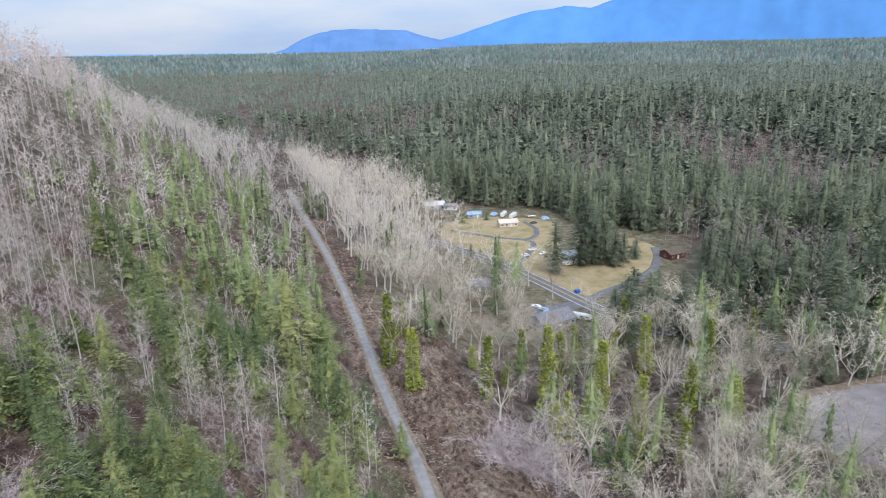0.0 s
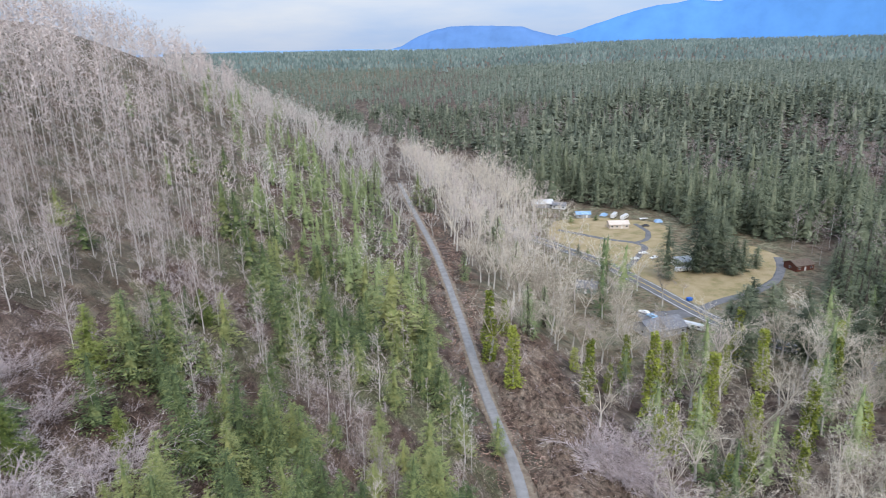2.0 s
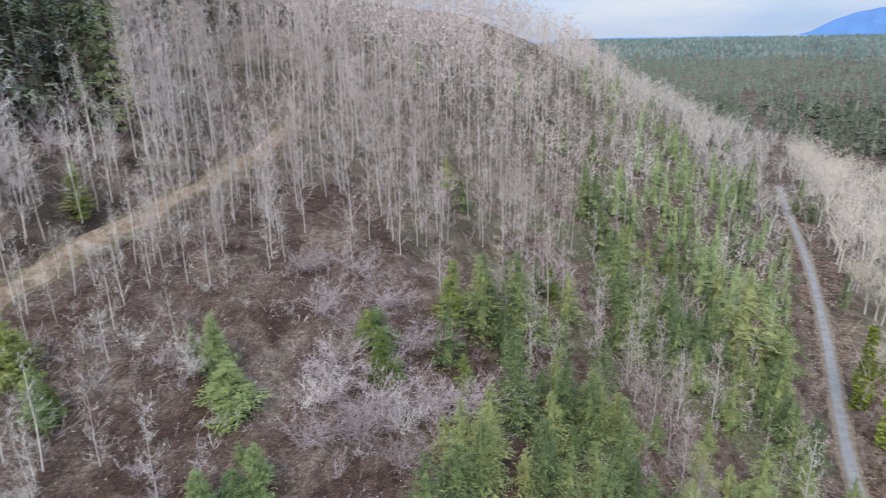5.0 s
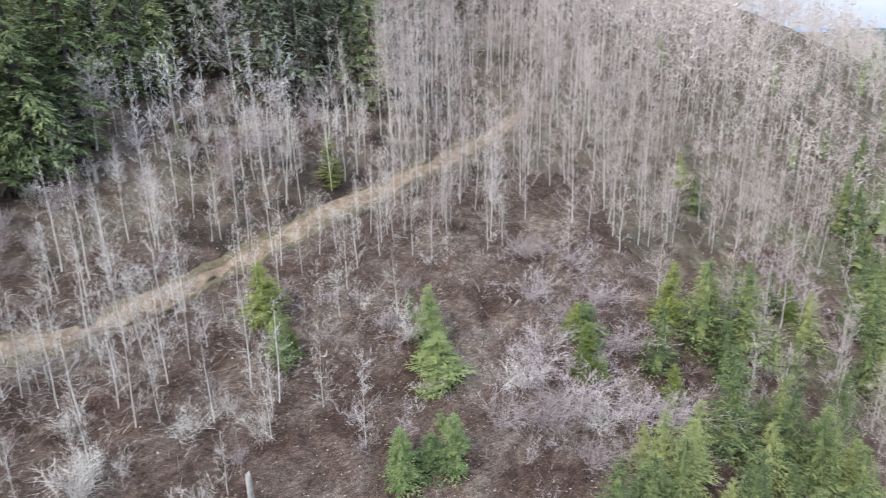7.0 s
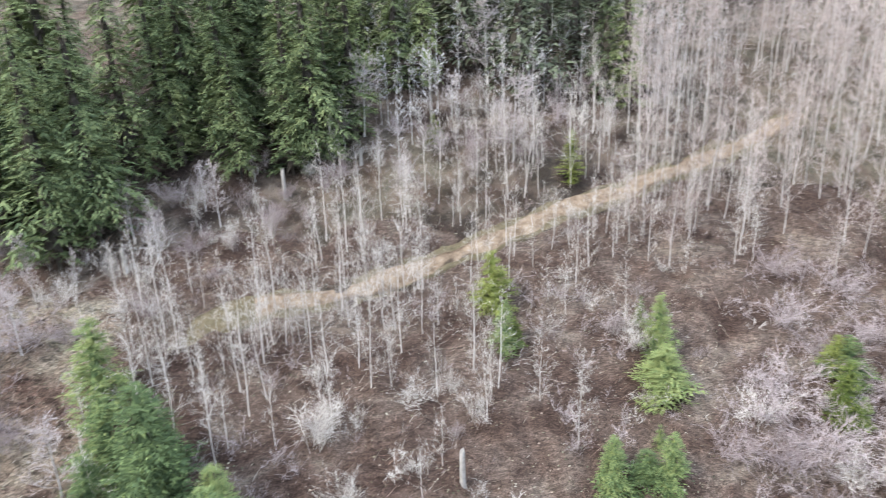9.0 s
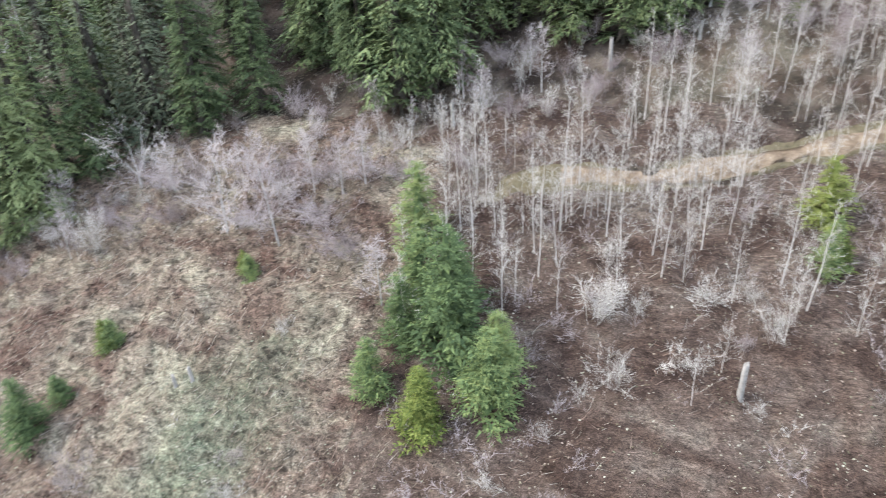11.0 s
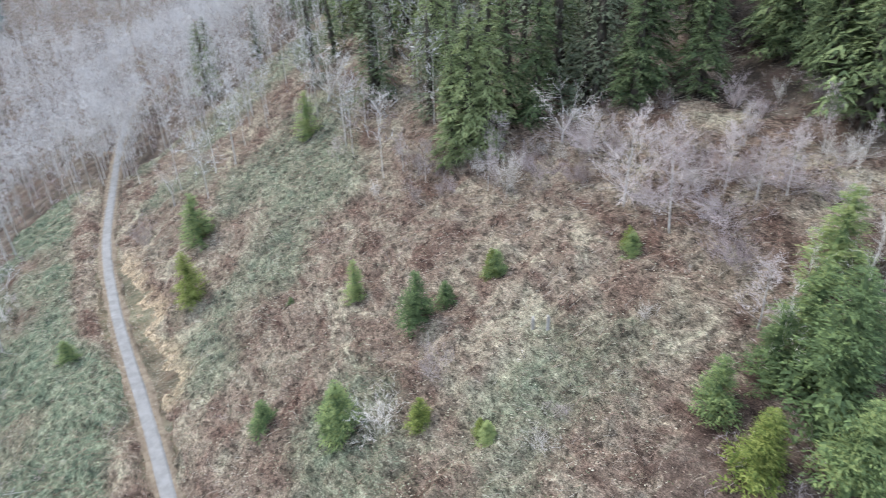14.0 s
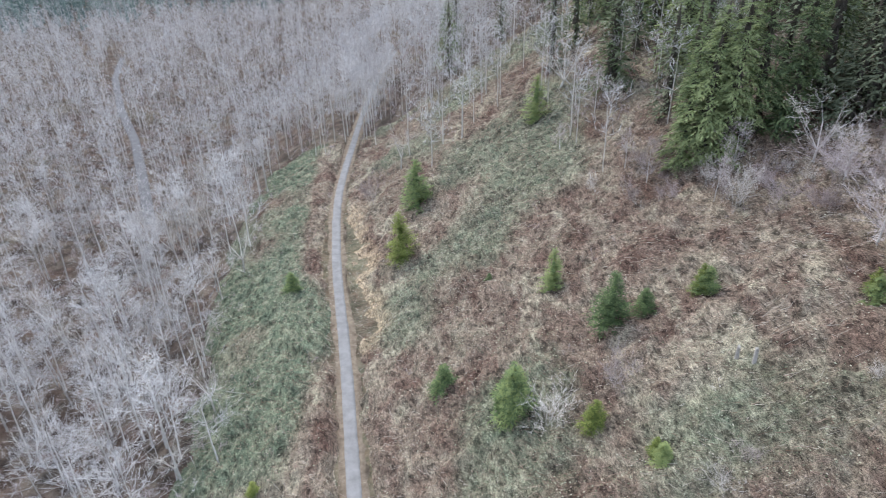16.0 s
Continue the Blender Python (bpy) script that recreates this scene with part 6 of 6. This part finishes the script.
# ---------- undergrowth ----------
zone = lambda x, y: step(-12, -45, y + 0.2 * side(x, y) + 12 * rough(x, y, 20, 101)) * step(-275, -235, y)  # the open bramble slope
bare = lambda x, y: (1 - step(100, 130, side(x, y))) * step(-48, -24, side(x, y)) * (np.hypot(x, y) > 45)
x, y = spread(-135, 50, -265, 330, 0.72, r, lambda x, y: (0.12 + 0.50 * zone(x, y) + 0.32 * step(60, 30, y) * step(-60, -40, y)) * bare(x, y) * (1 - 0.6 * step(150, 300, np.abs(y))) * step(-0.75, -0.15, rough(x, y, 5, 131)) * free(x, y, 0.0))
at = slopes(np.column_stack([x, y]))
z = zone(x, y)
green = r.uniform(0, 1, len(x)) < np.clip(0.10 + 0.75 * z * step(-0.35, 0.35, rough(x, y, 26, 103) - 0.35 * step(20, 70, side(x, y))) + 0.5 * step(-8, -20, side(x, y)) * z, 0, 0.9)
kind = np.where(green, 1, np.where(r.uniform(0, 1, len(x)) < 0.30 + 0.5 * step(-0.4, 0.4, rough(x, y, 12, 105)), 0, 2))
for k, (name, mat, label) in enumerate((("bramble", M_BRAMBLE, "straw-coloured bramble leaves covering the slope"), ("green_bramble", M_GREENBRAMBLE, "grey-green bramble thickets on the slope"), ("bracken", M_BRACKEN, "dead red-brown bracken on the slope"))):
    w = kind == k
    spot = np.repeat(at[w], 2, 0)
    spot[:, :2] += r.normal(0, 0.40, (len(spot), 2))
    spot[:, 2] = brush_top(spot[:, 0], spot[:, 1]) + r.uniform(0.02, 0.34, len(spot))
    stuff(name, chips(spot, 0.165, 1.2, r), mat, label, "undergrowth")
# fallen leaves and dead fern along the banks of the trail
x, y = spread(-130, 40, 58, 350, 0.58, r, lambda x, y: 0.72 * step(-15, -8, side(x, y) + 20 * step(210, 180, y)) * (1 - step(5, 11, side(x, y))) * step(-0.7, 0.2, rough(x, y, 9, 151)) * (np.abs(side(x, y)) > 2.3))
at = slopes(np.column_stack([x, y])) + np.column_stack([np.zeros((len(x), 2)), r.uniform(0.06, 0.22, len(x))])
turn = r.uniform(0, 6.283, len(x))
reach = r.uniform(0.5, 1.5, len(x))
ends = at + np.column_stack([np.cos(turn) * reach, np.sin(turn) * reach, r.uniform(0.0, 0.3, len(x))])
stuff("bank_fern", slivers(at, ends, r.uniform(0.07, 0.19, len(x)), r), M_RUSTCANE, "red-brown dead fern on the banks of the trail", "undergrowth")
# dry canes lying over the brambles
x, y = spread(-125, 42, -262, 215, 0.70, r, lambda x, y: (0.16 + 0.62 * zone(x, y) + 0.10 * step(90, 40, y)) * bare(x, y) * step(-0.6, 0.1, rough(x, y, 7, 141)) * free(x, y, -0.8))
at = np.column_stack([x, y, brush_top(x, y) + r.uniform(0.05, 0.6, len(x))])
turn = 2.5 + 0.9 * rough(x, y, 14, 143) + r.normal(0, 0.4, len(x))
reach = r.uniform(0.9, 2.6, len(x))
ends = at + np.column_stack([np.cos(turn) * reach, np.sin(turn) * reach, -0.3 * reach + r.normal(0, 0.12, len(x))])
ends[:, 2] = brush_top(ends[:, 0], ends[:, 1]) + r.uniform(0.0, 0.35, len(x))
rusty = rough(x, y, 13, 147) + r.normal(0, 0.35, len(x)) > 0.05
thin = r.uniform(0.016, 0.042, len(x))
stuff("dry_canes", slivers(at[~rusty], ends[~rusty], thin[~rusty], r), M_CANE, "pale dry canes arching over the brambles", "undergrowth")
stuff("rusty_canes", slivers(at[rusty], ends[rusty], thin[rusty], r), M_RUSTCANE, "red-brown dead canes arching over the brambles", "undergrowth")
x, y = spread(-150, 60, -260, 330, 5.0, r, lambda x, y: (0.66 - 0.46 * zone(x, y) + 0.3 * step(45, 10, y) * step(-45, -10, y)) * step(-0.6, 0.1, rough(x, y, 18, 109)) * (1 - 0.75 * step(150, 300, np.abs(y))) * (1 - step(125, 160, side(x, y))) * step(-55, -20, side(x, y)) * (np.hypot(x, y) > 45) * free(x, y, 0.6))
at = slopes(np.column_stack([x, y]))
pale = rough(x, y, 30, 113) > 0.2
for w, name, mat, label in ((pale, "pale_brush", M_WHITETWIG, "pale leafless brush on the slope"), (~pale, "brown_brush", M_BROWNTWIG, "brown leafless brush on the slope")):
    stuff(name, many([join(t) for t in BRUSH_KINDS], at[w] - [0, 0, 0.1], r.uniform(0.7, 2.0, int(w.sum())), r.uniform(0, 6.283, int(w.sum())), r), mat, label, "brush")

# ---------- the village in the valley ----------


def base_of(name, x, y, turn, label, category, group=""):
    ob = new(name)
    ob.matrix_basis = pose(x, y, float(ground_z(x, y)) + 0.02, 0, 0, turn)
    return tagged(ob, label, category, group)


def gable_roof(w, d, z, rise, over):
    bm = bmesh.new()
    hw, hd, t = w / 2 + over, d / 2 + over, 0.22
    drop = rise * over / (d / 2)
    out = [(-hd, z - drop), (0, z + rise), (hd, z - drop), (hd, z - drop + t), (0, z + rise + t), (-hd, z - drop + t)]
    left = [bm.verts.new((-hw, y, q)) for y, q in out]
    right = [bm.verts.new((hw, y, q)) for y, q in out]
    bm.faces.new(left[::-1])
    bm.faces.new(right)
    for i in range(6):
        bm.faces.new((left[i], left[(i + 1) % 6], right[(i + 1) % 6], right[i]))
    bmesh.ops.recalc_face_normals(bm, faces=bm.faces)
    return bm


def gable_walls(w, d, z, rise):
    bm = bmesh.new()
    out = [(-d / 2, -0.5), (d / 2, -0.5), (d / 2, z), (0, z + rise), (-d / 2, z)]
    left = [bm.verts.new((-w / 2, y, q)) for y, q in out]
    right = [bm.verts.new((w / 2, y, q)) for y, q in out]
    bm.faces.new(left[::-1])
    bm.faces.new(right)
    for i in range(5):
        bm.faces.new((left[i], left[(i + 1) % 5], right[(i + 1) % 5], right[i]))
    bmesh.ops.recalc_face_normals(bm, faces=bm.faces)
    return bm


def house(name, x, y, turn, w, d, z, rise, wall_mat, roof_mat, label, windows=3, chimney=True):
    """A gabled house: walls, roof, windows with panes, door."""
    home = base_of(name, x, y, turn, label, "house")
    part("wall", gable_walls(w, d, z, rise), wall_mat, home)
    roof = part("roof", gable_roof(w, d, z, rise, 0.5), roof_mat, home)
    if chimney:
        part("chimney", one_box(w * 0.22, d * 0.12, z + rise + 0.25, 0.6, 0.6, 1.3, 0.03), M_GREYWALL, roof)
    for face in (-1, 1):
        for i in range(windows):
            wx = -w / 2 + w * (i + 0.5) / windows
            if face < 0 and i == windows // 2:
                part("door", one_box(wx, face * (d / 2 + 0.03), 1.05, 0.95, 0.08, 2.1, 0.01), M_WHITE, home)
                continue
            frame_ob = part("window", one_box(wx, face * (d / 2 + 0.02), 1.5, 1.35, 0.09, 1.15, 0.01), M_WHITE, home)
            part("pane", one_box(wx, face * (d / 2 + 0.05), 1.5, 1.15, 0.06, 0.95), M_GLASS, frame_ob)
    for face in (-1, 1):
        frame_ob = part("window", one_box(face * (w / 2 + 0.02), 0, 1.5, 0.09, 1.2, 1.1, 0.01), M_WHITE, home)
        part("pane", one_box(face * (w / 2 + 0.05), 0, 1.5, 0.06, 1.0, 0.9), M_GLASS, frame_ob)
    return home


def car(x, y, turn, paint, label, tall=0.0, length=4.5):
    """A parked car: body, cabin glass, four wheels, lamps."""
    ob = base_of("car", x, y, turn, label, "car")
    bm = bmesh.new()
    hood = [(-length / 2, 0.35), (-length / 2, 0.78), (-length / 2 + 0.15, 0.9), (-length * 0.24, 0.98), (-length * 0.10, 1.42 + tall), (length * 0.26, 1.45 + tall), (length * 0.42, 1.0 + tall * 0.8), (length / 2, 0.92), (length / 2, 0.35)]
    a = [bm.verts.new((p, -0.88 if q < 1.1 else -0.68, q)) for p, q in hood]
    b = [bm.verts.new((p, 0.88 if q < 1.1 else 0.68, q)) for p, q in hood]
    bm.faces.new(a[::-1])
    bm.faces.new(b)
    for i in range(len(hood)):
        bm.faces.new((a[i], a[(i + 1) % len(hood)], b[(i + 1) % len(hood)], b[i]))
    bmesh.ops.recalc_face_normals(bm, faces=bm.faces)
    bmesh.ops.bevel(bm, geom=list(bm.edges), offset=0.05, segments=2, affect="EDGES")
    body = part("body", bm, paint, ob)
    part("windscreen", one_box(-length * 0.175, 0, 1.21 + tall * 0.4, 0.05, 1.22, 0.62, 0.01), M_GLASS, ob).matrix_basis = Matrix.Translation((-length * 0.175, 0, 1.21)) @ Matrix.Rotation(radians(52), 4, "Y") @ Matrix.Translation((length * 0.175, 0, -1.21))
    for s in (-1, 1):
        part("side_glass", one_box(length * 0.08, s * 0.775, 1.19 + tall * 0.5, length * 0.30, 0.06, 0.30 + tall * 0.4, 0.01), M_GLASS, ob)
        for p in (-0.31, 0.31):
            wheel_bm = bmesh.new()
            bmesh.ops.create_cone(wheel_bm, cap_ends=True, segments=16, radius1=0.33, radius2=0.33, depth=0.22, matrix=Matrix.Translation((p * length, s * 0.8, 0.33)) @ Matrix.Rotation(radians(90), 4, "X"))
            wheel = part("wheel", wheel_bm, M_TYRE, ob)
            rim_bm = bmesh.new()
            bmesh.ops.create_cone(rim_bm, cap_ends=True, segments=12, radius1=0.2, radius2=0.2, depth=0.24, matrix=Matrix.Translation((p * length, s * 0.8, 0.33)) @ Matrix.Rotation(radians(90), 4, "X"))
            part("rim", rim_bm, M_STEEL, wheel)
        part("headlight", one_box(-length / 2, s * 0.62, 0.68, 0.08, 0.34, 0.16, 0.02), M_LINE, ob)
    return ob


def trailer(name, x, y, turn, w, label, roof_mat=M_PALEROOF, wall_mat=M_WHITE, d=2.5, z=3.0):
    """A travel trailer with a rounded shell, windows, a door and wheels."""
    ob = base_of(name, x, y, turn, label, "trailer")
    part("shell", one_box(0, 0, 0.55 + (z - 0.5) / 2, w, d, z - 0.5, 0.28), wall_mat, ob)
    part("roof", one_box(0, 0, z + 0.03, w - 0.5, d - 0.5, 0.12, 0.03), roof_mat, ob)
    for i in (-0.3, 0.05, 0.33):
        for s in (-1, 1):
            part("window", one_box(i * w, s * d / 2, 1.9, 0.9, 0.05, 0.55, 0.01), M_GLASS, ob)
    part("door", one_box(0.2 * w, -d / 2 - 0.01, 1.45, 0.65, 0.06, 1.7, 0.01), M_CREAM, ob)
    for p in (-0.08, 0.08):
        for s in (-1, 1):
            bm = bmesh.new()
            bmesh.ops.create_cone(bm, cap_ends=True, segments=14, radius1=0.34, radius2=0.34, depth=0.2, matrix=Matrix.Translation((p * w * 1.2, s * d * 0.46, 0.34)) @ Matrix.Rotation(radians(90), 4, "X"))
            part("wheel", bm, M_TYRE, ob)
    part("hitch", one_box(-w / 2 - 0.6, 0, 0.5, 1.2, 0.15, 0.12, 0.01), M_STEEL, ob)
    return ob


house("house", 43.5, 246.5, 32, 17, 11, 3.0, 2.6, M_GREYWALL, M_ROOF, "low house with a large blue-grey shingle roof by the parking", windows=5)
house("house", 17, 288, -12, 9, 7, 2.8, 2.2, M_GREENWALL, M_ROOF, "small green-sided house with a grey roof among bare trees", windows=3)
house("house", 66, 331, 20, 8.5, 6.5, 2.9, 1.7, M_WHITE, M_PALEROOF, "small white house beside tall firs", windows=3, chimney=False)
house("garage", 122.5, 332, 28, 11, 8, 2.9, 1.8, M_REDWALL, M_BROWNROOF, "red-walled garage with a brown shingle roof", windows=3, chimney=False)
house("house", 40.5, 400.5, 12, 12, 6.5, 2.8, 1.6, M_CREAM, M_CREAM, "pale cream bungalow on the yellowed lawn", windows=4, chimney=False)
house("house", -7, 451, 12, 14, 8, 3.0, 2.0, M_GREYWALL, M_PALEROOF, "grey house with a pale metal roof at the wood's edge", windows=4)
house("house", 5, 447, -10, 9, 6, 2.8, 1.5, M_WHITE, M_ROOF, "white outbuilding with a grey roof near the woods", windows=3, chimney=False)
house("shed", 20, 424, 8, 9, 5.5, 2.6, 1.2, M_GREYWALL, M_BLUEROOF, "open shed under a blue and white tarpaulin roof", windows=2, chimney=False)
trailer("trailer", 40.1, 424.5, 70, 8.5, "white travel trailer parked at the wood's edge")
trailer("trailer", 46.2, 420.8, 62, 8.5, "white travel trailer parked beside another")
trailer("trailer", 66, 321, 24, 10, "long low white trailer by the firs", z=2.2)
trailer("trailer", 56.6, 250.5, -28, 8.5, "flat-roofed white trailer under bare trees", z=2.6)
for x, y, turn, paint, label in ((39.8, 264.2, -30, M_CARWHITE, "white car parked on the paved drive"), (42.4, 260.6, -30, M_CARBLUE, "pale blue car parked on the paved drive"), (44.2, 257.2, -30, M_CARBLUE, "pale blue car with a white roof on the drive"), (43.9, 337.0, 15, M_CARWHITE, "white car parked on the grey lane"), (49.3, 347.5, 10, M_CARWHITE, "white car stopped on the curving lane"), (57.5, 404.4, 5, M_CARDARK, "dark pickup-sized car beside the bungalow"), (54, 340, 40, M_CARWHITE, "white car half hidden by the fir")):
    car(x, y, turn, paint, label)


def tarp_pile(x, y, turn):
    """A heap under a pale blue tarpaulin."""
    g = np.linspace(-1, 1, 13)
    px, py = np.meshgrid(g, g)
    z = 1.7 * np.clip(1 - np.maximum(np.abs(px), np.abs(py)) ** 3, 0, 1) + 0.35 * rough(px.ravel() * 3, py.ravel() * 3, 1.0, 5).reshape(px.shape)
    v = np.column_stack([px.ravel() * 2.6, py.ravel() * 2.0, np.maximum(z.ravel(), 0.0)])
    i = np.arange(169).reshape(13, 13)
    a, b, c, d = i[:-1, :-1].ravel(), i[:-1, 1:].ravel(), i[1:, 1:].ravel(), i[1:, :-1].ravel()
    ob = new("tarp_pile", mesh_of("tarp_pile", v, np.concatenate([np.stack([a, b, c], 1), np.stack([a, c, d], 1)]), M_BLUEROOF))
    ob.matrix_basis = pose(x, y, float(ground_z(x, y)), 0, 0, turn)
    return tagged(ob, "heap covered by a pale blue tarpaulin at the wood's edge", "tarpaulin")


tarp_pile(67, 416.5, 10)
tarp_pile(34, 430, 60)


def boat(x, y, turn):
    ob = base_of("boat", x, y, turn, "small white boat on the ground by the woods", "boat")
    bm = bmesh.new()
    rows = []
    for i, (p, w) in enumerate(((-2.6, 0.9), (-1, 1.0), (1, 0.85), (2.2, 0.4), (2.8, 0.04))):
        rows.append([bm.verts.new(q) for q in ((p, -w, 1.0), (p, -w * 0.6, 0.35), (p, 0, 0.15), (p, w * 0.6, 0.35), (p, w, 1.0), (p, w * 0.85, 0.95), (p, 0, 0.55), (p, -w * 0.85, 0.95))])
    for a, b in zip(rows[:-1], rows[1:]):
        for j in range(8):
            bm.faces.new((a[j], a[(j + 1) % 8], b[(j + 1) % 8], b[j]))
    bm.faces.new(rows[0])
    bm.faces.new(rows[-1][::-1])
    bmesh.ops.recalc_face_normals(bm, faces=bm.faces)
    part("hull", bm, M_WHITE, ob)
    part("bench", one_box(-0.6, 0, 0.75, 0.4, 1.6, 0.06), M_WOOD, ob)
    return ob


boat(58.7, 421.1, 20)


def dumpster(x, y, turn):
    ob = base_of("dumpster", x, y, turn, "bright blue steel rubbish container by the road", "dumpster")
    bm = bmesh.new()
    for s in (-1, 1):
        box(bm, 0, s * 0.85, 0.75, 2.2, 0.06, 1.2, 0.01)
        box(bm, s * 1.1, 0, 0.75, 0.06, 1.76, 1.2, 0.01)
    box(bm, 0, 0, 0.15, 2.2, 1.7, 0.08)
    part("bin", bm, M_DUMPSTER, ob)
    for s in (-1, 1):
        part("lid", one_box(s * 0.55, 0, 1.39, 1.06, 1.8, 0.07, 0.02), M_DUMPSTER, ob)
        part("foot", one_box(s * 0.9, 0, 0.06, 0.15, 1.5, 0.12), M_STEEL, ob)
    return ob


dumpster(61.2, 281.3, 30)


def street_lamp(x, y, h):
    ob = base_of("street_lamp", x, y, 20, "tall pole with a pale lamp head by the road", "street lamp")
    v, f = rods([[0, 0, -0.3]], [[0, 0, h]], 0.15, 0.10, 8)
    part("pole", (v, f), M_WOOD, ob)
    v, f = rods([[0, 0, h - 0.4]], [[1.4, 0, h]], 0.05, 0.04, 6)
    part("arm", (v, f), M_STEEL, ob)
    part("lamp_head", one_box(1.6, 0, h, 0.8, 0.35, 0.22, 0.06), M_WHITE, ob)
    return ob


street_lamp(25.9, 338.3, 11)
